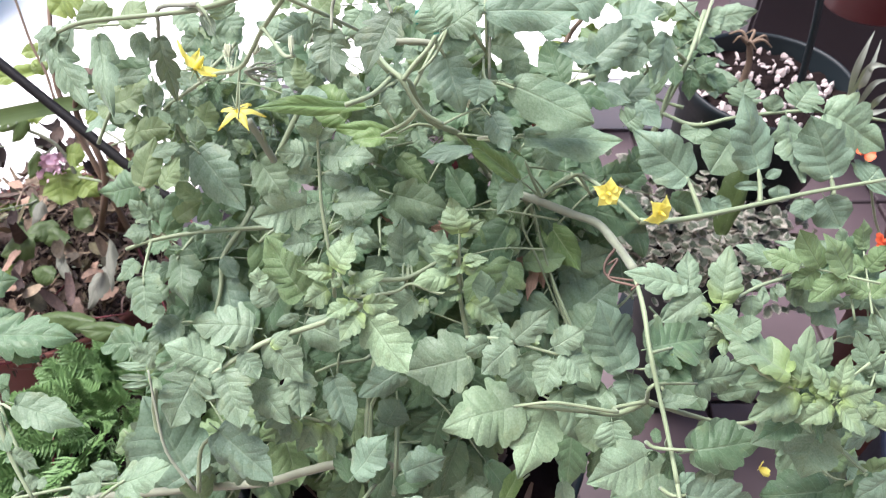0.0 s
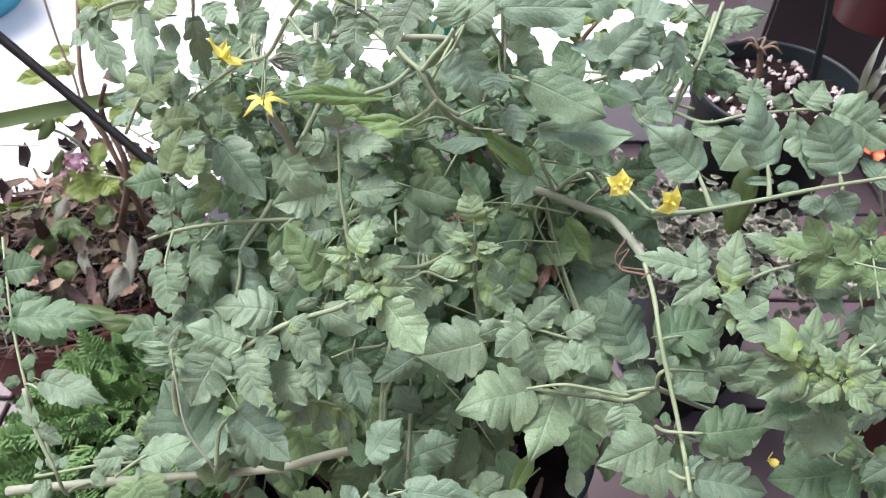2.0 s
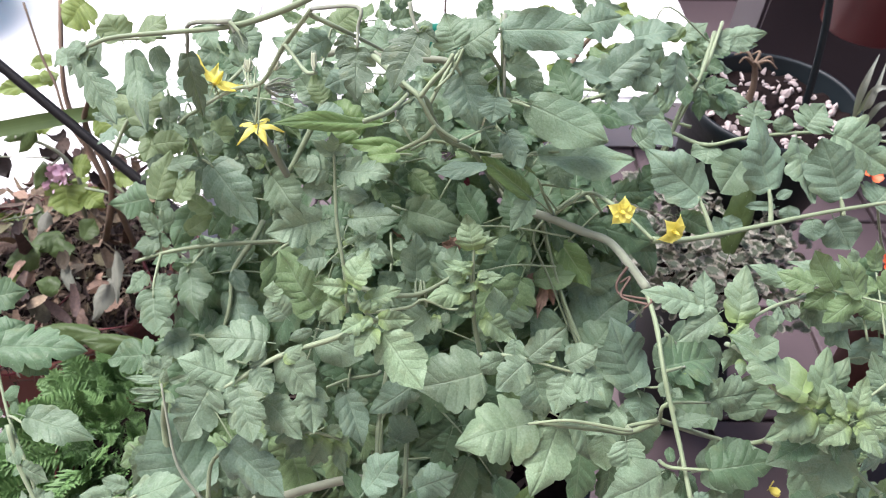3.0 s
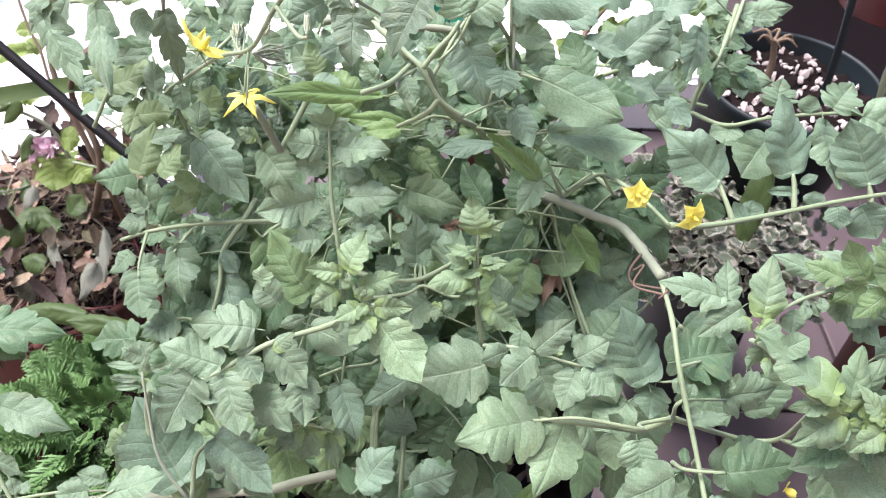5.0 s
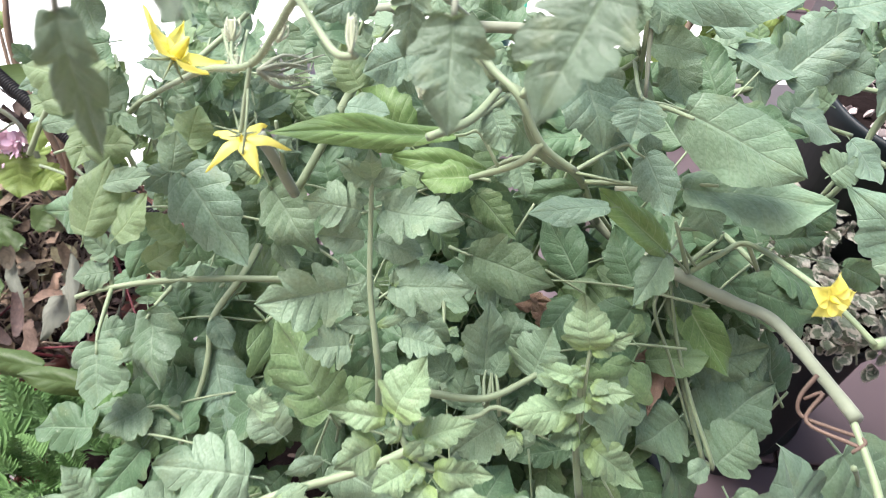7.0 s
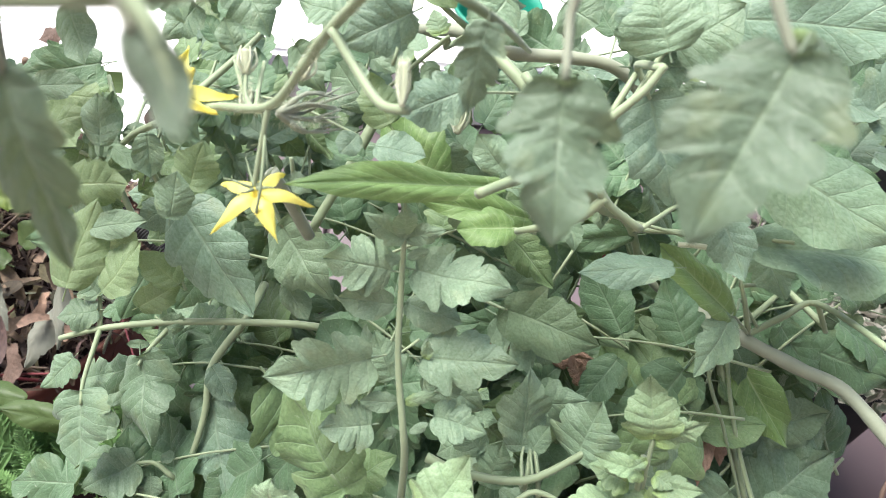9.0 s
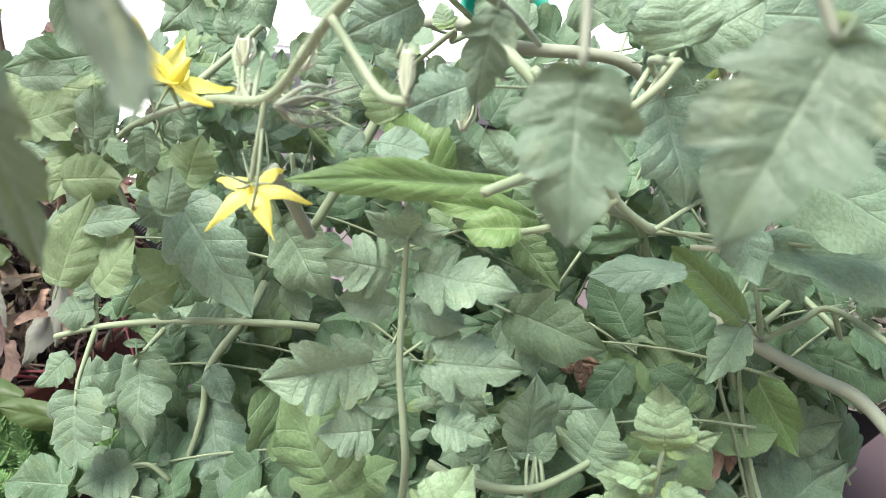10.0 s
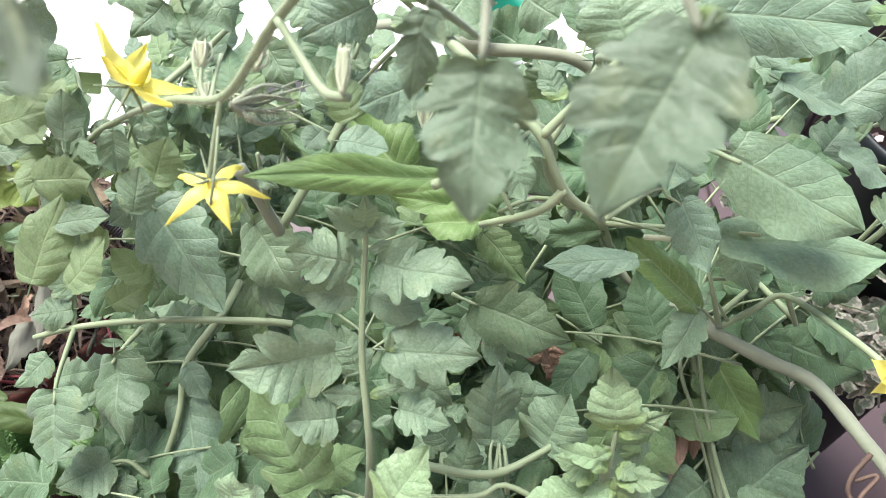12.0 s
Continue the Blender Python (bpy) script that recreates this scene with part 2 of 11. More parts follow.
def petal_material():
    m, nt, p = mat("yellow_petal")
    base = mixed(nt, noise_of(nt, 4.0), (0.78, 0.70, 0.10), (0.90, 0.85, 0.27))
    nt.links.new(base, p.inputs["Base Color"])
    p.inputs["Roughness"].default_value = 0.5
    tr = node(nt, "ShaderNodeBsdfTranslucent")
    nt.links.new(base, tr.inputs["Color"])
    mx = node(nt, "ShaderNodeMixShader", Fac=0.4)
    nt.links.new(p.outputs[0], mx.inputs[1])
    nt.links.new(tr.outputs[0], mx.inputs[2])
    nt.links.new(mx.outputs[0], nt.nodes["Material Output"].inputs["Surface"])
    return m


PETAL = petal_material()


def variegated_material(name, grain):
    m, nt, p = mat(name)
    uv = nt.nodes.new("ShaderNodeUVMap")
    sep = nt.nodes.new("ShaderNodeSeparateXYZ")
    nt.links.new(uv.outputs[0], sep.inputs[0])
    side = maths(nt, "ABSOLUTE", maths(nt, "SUBTRACT", maths(nt, "MULTIPLY", sep.outputs[0], 2.0), 1.0))
    far = maths(nt, "MAXIMUM", side, maths(nt, "MULTIPLY", maths(nt, "ABSOLUTE", maths(nt, "SUBTRACT", sep.outputs[1], 0.45)), 1.75))
    edge = maths(nt, "ADD", far, maths(nt, "MULTIPLY", maths(nt, "SUBTRACT", noise_of(nt, 4.0 * grain, 3.0), 0.5), 1.3))
    green = mixed(nt, noise_of(nt, 8.0 * grain), (0.042, 0.062, 0.036), (0.09, 0.11, 0.07))
    nt.links.new(mixed(nt, ramp(nt, edge, [(0.56, (0, 0, 0)), (0.80, (1, 1, 1))]), green, (0.26, 0.25, 0.205)), p.inputs["Base Color"])
    p.inputs["Roughness"].default_value = 0.55
    bumped(nt, p, noise_of(nt, 12.0 * grain), 0.4, 0.002)
    return m


VARIEG = variegated_material("variegated_leaf", 1.0)
VARIEG_LOW = variegated_material("joined_variegated_leaf", 60.0)


# ---- building blocks ----
def mesh_of(name, bm, material, smooth=True):
    me = bpy.data.meshes.new(name)
    bm.normal_update()
    bm.to_mesh(me)
    bm.free()
    if smooth:
        me.polygons.foreach_set("use_smooth", [True] * len(me.polygons))
    me.materials.append(material)
    return me


def part(name, bm, material, parent=None, label="", smooth=True):
    ob = new(name, mesh_of(name, bm, material, smooth))
    ob.parent = parent
    if label:
        tagged(ob, label)
    return ob


def thing(name, place, label, category, group="", kind=""):
    ob = new(name)
    ob.empty_display_size = 0.02
    ob.location = place
    return tagged(ob, label, category, group, kind)


def spun(bm, profile, segments=40, centre=(0, 0, 0), squash=(1, 1)):
    """A turned body from (radius, height) pairs, open where the radius is not nought."""
    rings = []
    for r, z in profile:
        rings.append([bm.verts.new((centre[0] + r * squash[0] * math.cos(2 * math.pi * i / segments),
                                    centre[1] + r * squash[1] * math.sin(2 * math.pi * i / segments), centre[2] + z)) for i in range(segments)])
    for a, b in zip(rings, rings[1:]):
        for i in range(segments):
            bm.faces.new((a[i], a[(i + 1) % segments], b[(i + 1) % segments], b[i]))
    return rings


def smooth_path(points, steps=5):
    """Catmull-Rom through the points."""
    pts = [Vector(p) for p in points]
    if len(pts) < 3:
        return [pts[0].lerp(pts[-1], i / steps) for i in range(steps + 1)]
    pts = [2 * pts[0] - pts[1], *pts, 2 * pts[-1] - pts[-2]]
    out = []
    for a, b, c, d in zip(pts, pts[1:], pts[2:], pts[3:]):
        for i in range(steps):
            t = i / steps
            out.append(0.5 * (2 * b + (c - a) * t + (2 * a - 5 * b + 4 * c - d) * t * t + (3 * b - a - 3 * c + d) * t ** 3))
    out.append(pts[-2])
    return out


def tube(bm, points, r0, r1=None, sides=8, wobble=0.08, steps=5, close=True):
    """A round, slightly uneven stem along a smooth path."""
    path = smooth_path(points, steps)
    r1 = r0 if r1 is None else r1
    last, rings = None, []
    for i, p in enumerate(path):
        d = (path[min(i + 1, len(path) - 1)] - path[max(i - 1, 0)]).normalized()
        side = last if last is not None else (Vector((0.3, 0.2, 1)) if abs(d.z) < 0.9 else Vector((1, 0, 0)))
        side = (side - d * side.dot(d)).normalized()
        last = side
        up = d.cross(side)
        r = (r0 + (r1 - r0) * i / max(1, len(path) - 1)) * (1 + wobble * noise.noise(p * 90))
        rings.append([bm.verts.new(p + r * (math.cos(2 * math.pi * k / sides) * side + math.sin(2 * math.pi * k / sides) * up)) for k in range(sides)])
    for a, b in zip(rings, rings[1:]):
        for k in range(sides):
            bm.faces.new((a[k], a[(k + 1) % sides], b[(k + 1) % sides], b[k]))
    if close:
        bm.faces.new(rings[0][::-1])
        bm.faces.new(rings[-1])


def blade(kind, seed):
    """One leaf blade of unit length along y and unit width, facing z, with a short stalk. Side veins run to pointed lobes, with toothed margins
    between them and the blade quilted up between the veins.
    kind: lobed and toothed (A), deeply lobed (D), plain oval (B), long and pointed (C), young and crinkled (Y), pale and soft (L)."""
    rnd = random.Random(seed)
    bm = bmesh.new()
    uv = bm.loops.layers.uv.new("UVMap")
    count = 7 if kind == "C" else 5
    half = 5
    depth = {"A": 0.12, "D": 0.27, "Y": 0.14, "L": 0.09, "B": 0.03, "C": 0.03}[kind] * rnd.uniform(0.7, 1.3)
    teeth = {"A": 0.014, "D": 0.016, "Y": 0.020, "L": 0.012, "B": 0.006, "C": 0.006}[kind]
    peak = {"A": 0.34, "D": 0.33, "Y": 0.34, "L": 0.34, "B": 0.39, "C": 0.36}[kind] + rnd.uniform(-0.03, 0.03)
    ripple = {"A": 0.026, "D": 0.028, "Y": 0.034, "L": 0.022, "B": 0.017, "C": 0.014}[kind]
    taper = {"A": 0.20, "D": 0.20, "Y": 0.22, "L": 0.18, "B": 0.10, "C": 0.0}[kind]
    droop = rnd.uniform(-0.03, 0.20) if kind != "C" else 0.10
    fold = rnd.uniform(-0.16, 0.22) if kind != "C" else 0.30
    curl = rnd.uniform(-0.05, 0.22)
    bend = rnd.uniform(-0.10, 0.10)
    wave, phase = rnd.uniform(0.03, 0.08), rnd.uniform(0, 6.28)
    roots = [0.02 + 0.70 * ((k + 0.12) / count) for k in range(count)]

    def reach(y):
        return 0.5 * math.sin(math.pi * min(1.0, max(0.02, y)) ** (math.log(0.5) / math.log(peak))) ** (0.70 if kind in "BL" else 0.78)

    def margin(side):
        """The points of one margin, each with its place on the midrib and along the veins."""
        tips = []
        for k, y in enumerate(roots):
            e = reach(y + 0.06 + 0.10 * k / count) * rnd.uniform(0.90, 1.06) * (1 - taper * (k / (count - 1)) ** 1.3)
            tips.append(Vector((side * e, y + (0.05 + 0.26 * (k + 0.5) / count) * (e / 0.4) + rnd.uniform(-0.015, 0.015))))
        out = [(Vector((0.0, 0.0)), 0.0, 0.0)]
        last, last_mid = Vector((0.0, 0.0)), 0.0
        for k in range(count + 1):
            tip = tips[k] if k < count else Vector((0.0, 1.0))
            root = roots[k] if k < count else 0.97
            up = tip - last
            n = Vector((up.y, -up.x)) * side
            for i in range(1, 5):
                t = i / 4
                bulge = (0.26 if k == 0 else 0.20) * math.sin(math.pi * t) if k < count else 0.03 * math.sin(math.pi * t)
                p = last + up * t + n * bulge + Vector((side * teeth * (0, 0.2, 1.0, -0.5, 0)[i], 0))
                out.append((p, last_mid + (root - last_mid) * t, (k + 0.5 * t) / count))
            if k == count:
                break
            mid = 0.5 * (root + (roots[k + 1] if k + 1 < count else 0.97))
            ahead = tips[k + 1] if k + 1 < count else Vector((0.0, 1.0))
            cut = depth * (1.6 - 1.3 * k / count) * (1.6 if k % 2 else 0.25) * rnd.uniform(0.7, 1.3)
            notch = (Vector((0.0, mid)) + ((tip * 0.55 + ahead * 0.45) - Vector((0.0, mid))) * (1 - cut))
            down = notch - tip
            for i in range(1, 4):
                t = i / 3
                p = tip + down * t + Vector((side * teeth * (0, 0.5, -0.2, 0)[i], 0))
                out.append((p, root + (mid - root) * t, (k + 0.5 + 0.5 * t) / count))
            last, last_mid = notch, mid
        for turn in range(1 if kind in "ADY" else 2):
            soft = [p for p, m, c in out]
            for i in range(1, len(out) - 1):
                out[i] = (soft[i] * 0.5 + (soft[i - 1] + soft[i + 1]) * 0.25, out[i][1], out[i][2])
        return out

    left, right = margin(-1), margin(1)
    grid = []
    for (pl, ml, cl), (pr, mr, cr) in zip(left, right):
        line = []
        for j in range(-half, half + 1):
            s = j / half
            a = abs(s)
            edge = pl if s < 0 else pr
            x = edge.x * a
            y = ml + (edge.y - ml) * (a + 0.10 * a * (1 - a))
            c = (cl * count) % 1.0
            z = ripple * abs(math.sin(math.pi * (c - 0.5))) ** 0.75 * min(1.0, a * 2.8) * (1 - 0.45 * a) * (1 - 0.4 * y)
            z += 0.010 * noise.noise(Vector((x * 9 + seed, y * 9, seed * 0.37))) + 0.085 * noise.noise(Vector((x * 2.2 + seed * 2, y * 2.2, 4.0)))
            z += fold * abs(x) - curl * a ** 3 * abs(edge.x) * 1.2 - droop * y * y + 0.016 * (1 - math.exp(-((s / 0.16) ** 2)))
            z += wave * a * a * math.sin(9.0 * y + phase + (1.7 if s > 0 else 0))
            line.append((bm.verts.new((x + bend * y * y, y, z)), (0.5 + 0.5 * s, cl)))
        grid.append(line)
    for r0, r1 in zip(grid, grid[1:]):
        for j in range(2 * half):
            quad = (r0[j], r0[j + 1], r1[j + 1], r1[j])
            f = bm.faces.new([c[0] for c in quad])
            for loop, c in zip(f.loops, quad):
                loop[uv].uv = c[1]
    # stalk
    ring = [[bm.verts.new((0.014 * math.cos(t), y, z0 + 0.014 * math.sin(t))) for t in (0, 1.57, 3.14, 4.71)] for y, z0 in ((-0.16, 0.0), (0.0, -0.006), (0.09, -0.03))]
    for a, b in zip(ring, ring[1:]):
        for k in range(4):
            f = bm.faces.new((a[k], a[(k + 1) % 4], b[(k + 1) % 4], b[k]))
            for loop in f.loops:
                loop[uv].uv = (0.5, 0.2)
    bmesh.ops.remove_doubles(bm, verts=bm.verts, dist=1e-5)
    return bm


BLADES = {k: [mesh_of("leaflet", blade(k, 11 * n + ord(k)), {"A": LEAF, "D": LEAF, "B": LEAF, "C": LANCE, "Y": YOUNG, "L": PALELEAF}[k]) for n in range(9 if k in "AD" else 5)] for k in "ADBCYL"}
SKYWARD = Vector((0, -0.52, 0.86))
counter = random.Random(5)


def leaf_pose(base, tip, width, twist=0.0, facing=SKYWARD):
    b, t = Vector(base), Vector(tip)
    y = t - b
    length = y.length
    y.normalize()
    z = facing - y * facing.dot(y)
    z = z.normalized() if z.length > 0.05 else y.orthogonal().normalized()
    x = y.cross(z)
    rot = Matrix((x, y, z)).transposed() @ Matrix.Rotation(radians(twist), 3, "Y")
    return Matrix.LocRotScale(b, rot.to_quaternion(), (width, length, (width * length) ** 0.5))


HOARY = (0.66, 0.67, 0.63, 1)
FRESH = (1.26, 1.27, 1.08, 1)
DUSKY = (0.76, 0.82, 0.72, 1)
# DEEP and OLIVE also darken leaves inside the bush in place of shade
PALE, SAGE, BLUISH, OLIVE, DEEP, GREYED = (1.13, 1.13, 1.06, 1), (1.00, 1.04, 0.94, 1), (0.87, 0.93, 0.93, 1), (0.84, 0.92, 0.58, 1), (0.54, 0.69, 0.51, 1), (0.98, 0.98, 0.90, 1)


def leaf(plant, points, r=0.0013, material=STEM, cast=None):
    """The stalk of a compound leaf; its leaflets are hung on it and share its cast."""
    bm = bmesh.new()
    tube(bm, points, r, r * 0.6, 7, steps=4)
    stalk = part("leaf", bm, material, plant)
    stalk.color = cast or counter.choice((PALE, PALE, PALE, SAGE, SAGE, SAGE, BLUISH, OLIVE, DEEP))
    return stalk


def side_stalk(stalk, p, q, r=0.0009):
    bm = bmesh.new()
    tube(bm, (p, (Vector(p) + Vector(q)) / 2 + Vector((0, 0, 0.003)), q), r, r * 0.8, 6, steps=3)
    return part("petiole", bm, STEM, stalk)


def leaflet(stalk, kind, bx, by, bz, tx, ty, tz, width, twist=0):
    ob = new("leaflet", counter.choice(BLADES[kind]))
    ob.parent = stalk
    ob.color = stalk.color
    ob.matrix_basis = leaf_pose((bx, by, bz), (tx, ty, tz), width, twist)
    return ob


# ---- floor and walls ----
floor = tagged(new("floor", None), "shaded mauve-grey tiled balcony floor", "floor", kind="structure")
bm = bmesh.new()
bmesh.ops.create_cube(bm, size=1, matrix=Matrix.LocRotScale((0, 1.0, -0.056), None, (8, 8, 0.1)))
part("bed", bm, GROUT, floor, smooth=False)
bm = bmesh.new()
bmesh.ops.create_cube(bm, size=1, matrix=Matrix.LocRotScale((0, 0, 0), None, (0.194, 0.194, 0.012)))
bmesh.ops.bevel(bm, geom=list(bm.edges), offset=0.002, segments=1, affect="EDGES")
tile_mesh = mesh_of("tile", bm, TILE, False)
for i in range(-10, 10):
    for j in range(-6, 9):
        ob = new("tile", tile_mesh)
        ob.parent = floor
        ob.location = (0.07 + i * 0.2, 0.02 + j * 0.2, -0.002 + 0.0008 * math.sin(i * 3.1 + j * 1.7))

bm = bmesh.new()
for i in range(-20, 20):
    for j in range(-15, 24):
        if not (-10 <= i < 10 and -6 <= j < 9):
            x, y, z = 0.07 + i * 0.2, 0.02 + j * 0.2, 0.0035
            vs = [bm.verts.new((x + sx * r, y + sy * r, z - dz)) for r, dz in ((0.095, 0.0), (0.097, 0.0055)) for sx, sy in ((-1, -1), (1, -1), (1, 1), (-1, 1))]
            bm.faces.new(vs[:4])
            for k in range(4):
                bm.faces.new((vs[k], vs[k + 4], vs[(k + 1) % 4 + 4], vs[(k + 1) % 4]))
tagged(part("outer_tiles", bm, TILE, floor, smooth=False), kind="stuff")

ledge = tagged(new("ledge", None), "bright white-painted raised ledge beside the floor", "ledge", kind="structure")
for cx, cy, sx, sy in ((-2.19, 1.40, 3.6, 1.24), (0.065, 1.57, 0.905, 0.90)):
    bm = bmesh.new()
    bmesh.ops.create_cube(bm, size=1, matrix=Matrix.LocRotScale((cx, cy, 0.06), None, (sx, sy, 0.12)))
    bmesh.ops.bevel(bm, geom=list(bm.edges), offset=0.008, segments=3, affect="EDGES")
    part("slab", bm, WHITE, ledge, smooth=False)
wall = tagged(new("wall_back", None), "cream-painted low balcony wall in daylight", "wall", kind="structure")
bm = bmesh.new()
bmesh.ops.create_cube(bm, size=1, matrix=Matrix.LocRotScale((0, 2.08, 0.5), None, (8, 0.12, 1.0)))
part("wall_panel", bm, CREAM, wall, smooth=False)
# unseen wall, added to close the place and keep low skylight out
unseen_wall = tagged(new("wall_unseen", None), "plain cream unseen wall added behind the balcony to block low skylight", "wall", kind="structure")
bm = bmesh.new()
bmesh.ops.create_cube(bm, size=1, matrix=Matrix.LocRotScale((0, -1.36, 1.3), None, (8, 0.12, 2.6)))
part("wall_panel", bm, CREAM, unseen_wall, smooth=False)
# wall added to stand for the shaded background beyond the pots
side = tagged(new("wall_dark", None), "low wall given a dark mauve-grey colour that stands for shade", "wall", kind="structure")
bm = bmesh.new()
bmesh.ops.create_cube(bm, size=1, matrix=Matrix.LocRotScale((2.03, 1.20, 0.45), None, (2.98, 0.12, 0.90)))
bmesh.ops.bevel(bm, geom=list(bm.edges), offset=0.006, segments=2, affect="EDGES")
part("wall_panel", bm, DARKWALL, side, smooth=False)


# ---- the tomato plant ----
tomato = thing("tomato_plant", (0, 0, 0), "sprawling bushy green tomato plant with yellow flowers and hairy leaves", "tomato plant")


def stem(plant, points, r):
    bm = bmesh.new()
    tube(bm, points, r * 1.05, r * 0.9, 10, 0.12, steps=6)
    return part("stem", bm, STEM if r < 0.0024 else GREYSTEM, plant)


stem(tomato, [(-0.0298, 0.3504, 0.6607), (-0.0202, 0.3527, 0.6534), (-0.0154, 0.3584, 0.6345), (-0.0058, 0.3650, 0.6137), (0.0129, 0.3820, 0.5889), (0.0319, 0.3976, 0.5427)], 0.0020)
stem(tomato, [(0.0282, 0.4042, 0.5419), (0.0475, 0.3847, 0.5381), (0.0654, 0.3529, 0.5569), (0.0864, 0.3427, 0.5547), (0.1033, 0.3341, 0.5539), (0.1108, 0.3055, 0.5620), (0.1139, 0.2780, 0.5724)], 0.0030)
stem(tomato, [(0.1134, 0.2846, 0.5703), (0.1156, 0.2548, 0.5679), (0.1159, 0.2298, 0.5618), (0.1189, 0.2090, 0.5514), (0.1215, 0.1879, 0.5434), (0.1233, 0.1622, 0.5353)], 0.0014)
stem(tomato, [(-0.0522, 0.3166, 0.6639), (-0.0390, 0.3290, 0.6616), (-0.0297, 0.3471, 0.6604)], 0.0015)
stem(tomato, [(-0.0933, 0.4322, 0.6323), (-0.0624, 0.4173, 0.6461), (-0.0442, 0.4040, 0.6479), (-0.0206, 0.4038, 0.6480), (-0.0054, 0.4023, 0.6468), (0.0069, 0.4006, 0.6374), (0.0140, 0.3956, 0.6209)], 0.0025)
stem(tomato, [(-0.0579, 0.3831, 0.6693), (-0.0442, 0.3659, 0.6676), (-0.0308, 0.3522, 0.6609)], 0.0020)
stem(tomato, [(-0.0705, 0.3064, 0.7348), (-0.0881, 0.3150, 0.7102), (-0.0946, 0.3156, 0.7000), (-0.1041, 0.3164, 0.6872), (-0.1232, 0.3293, 0.6744), (-0.1509, 0.3563, 0.6447), (-0.1726, 0.3702, 0.6233)], 0.0011)
stem(tomato, [(-0.0871, 0.3136, 0.7117), (-0.0812, 0.3062, 0.7079), (-0.0748, 0.2965, 0.7073), (-0.0689, 0.2896, 0.7119)], 0.0010)
stem(tomato, [(-0.1238, 0.3670, 0.6143), (-0.1184, 0.3662, 0.6002), (-0.1128, 0.3666, 0.5807)], 0.0025)
stem(tomato, [(-0.0873, 0.4134, 0.6157), (-0.0975, 0.3957, 0.6000), (-0.1128, 0.3721, 0.5788)], 0.0021)
stem(tomato, [(0.1909, 0.4812, 0.6251), (0.1747, 0.4439, 0.6106), (0.1615, 0.4285, 0.5914), (0.1541, 0.4147, 0.5658), (0.1391, 0.4103, 0.5350)], 0.0017)
stem(tomato, [(0.1966, 0.4871, 0.6304), (0.1799, 0.4518, 0.6122), (0.1615, 0.4280, 0.5776), (0.1470, 0.4166, 0.5406)], 0.0013)
stem(tomato, [(-0.3212, 0.2034, 0.4004), (-0.2613, 0.2080, 0.4051), (-0.1726, 0.2185, 0.4019), (-0.1487, 0.2153, 0.4126), (-0.1154, 0.2112, 0.4295), (-0.0928, 0.2138, 0.4386), (-0.0611, 0.2202, 0.4380), (-0.0137, 0.2320, 0.4020)], 0.0032)
stem(tomato, [(-0.1624, 0.2263, 0.4490), (-0.1716, 0.2182, 0.4043)], 0.0021)
stem(tomato, [(-0.1818, 0.2391, 0.5029), (-0.1861, 0.2323, 0.4809), (-0.1830, 0.2188, 0.4555), (-0.1720, 0.2182, 0.4043)], 0.0021)
stem(tomato, [(0.1170, 0.2124, 0.5331), (0.1653, 0.2356, 0.4739), (0.1910, 0.2369, 0.4619), (0.2059, 0.2338, 0.4727), (0.1985, 0.2214, 0.5284), (0.1769, 0.1918, 0.5955)], 0.0016)
stem(tomato, [(0.2059, 0.2330, 0.4720), (0.2097, 0.2142, 0.4954), (0.1947, 0.1905, 0.5545)], 0.0016)
stem(tomato, [(0.0653, 0.3535, 0.5574), (0.0786, 0.3579, 0.5681), (0.0914, 0.3624, 0.5723), (0.0971, 0.3272, 0.5946), (0.1061, 0.3086, 0.5982), (0.1159, 0.2970, 0.5947)], 0.0013)
stem(tomato, [(0.0914, 0.3624, 0.5723), (0.1010, 0.3601, 0.5569)], 0.0011)
stem(tomato, [(0.0861, 0.5189, 0.5506), (0.1154, 0.4825, 0.5721)], 0.0015)
stem(tomato, [(0.0958, 0.4746, 0.5649), (0.1209, 0.4807, 0.5705)], 0.0018)
stem(tomato, [(-0.0308, 0.2417, 0.4640), (-0.0311, 0.2079, 0.4473), (-0.0320, 0.1934, 0.4478)], 0.0016)
stem(tomato, [(-0.0475, 0.2380, 0.4846), (-0.0464, 0.2189, 0.4704), (-0.0429, 0.1943, 0.4619)], 0.0018)
stem(tomato, [(-0.0848, 0.2295, 0.7713), (-0.0812, 0.2264, 0.7687), (-0.0795, 0.2239, 0.7653), (-0.0791, 0.2227, 0.7644)], 0.0007)
stem(tomato, [(-0.1041, 0.3164, 0.6872), (-0.1062, 0.3113, 0.6774), (-0.1081, 0.3069, 0.6681)], 0.0007)
stem(tomato, [(-0.1105, 0.3216, 0.6811), (-0.1152, 0.3311, 0.6815), (-0.1184, 0.3388, 0.6829)], 0.0006)
stem(tomato, [(-0.1092, 0.3219, 0.6813), (-0.1104, 0.3312, 0.6816), (-0.1106, 0.3389, 0.6831)], 0.0006)
stem(tomato, [(-0.0842, 0.4133, 0.4953), (-0.0701, 0.4031, 0.4998), (-0.0480, 0.3886, 0.5005)], 0.0011)
stem(tomato, [(0.0275, 0.3892, 0.6488), (0.0230, 0.3892, 0.6434), (0.0136, 0.3892, 0.6353)], 0.0010)
stem(tomato, [(0.0170, 0.3872, 0.6336), (0.0236, 0.3899, 0.6360), (0.0393, 0.3925, 0.6332)], 0.0010)
a = leaf(tomato, [(0.1170, 0.2124, 0.5331), (0.0968, 0.2052, 0.5386), (0.0940, 0.1970, 0.5486), (0.0705, 0.1958, 0.5580), (0.0558, 0.1954, 0.5615), (0.0389, 0.1985, 0.5520)], cast=PALE)
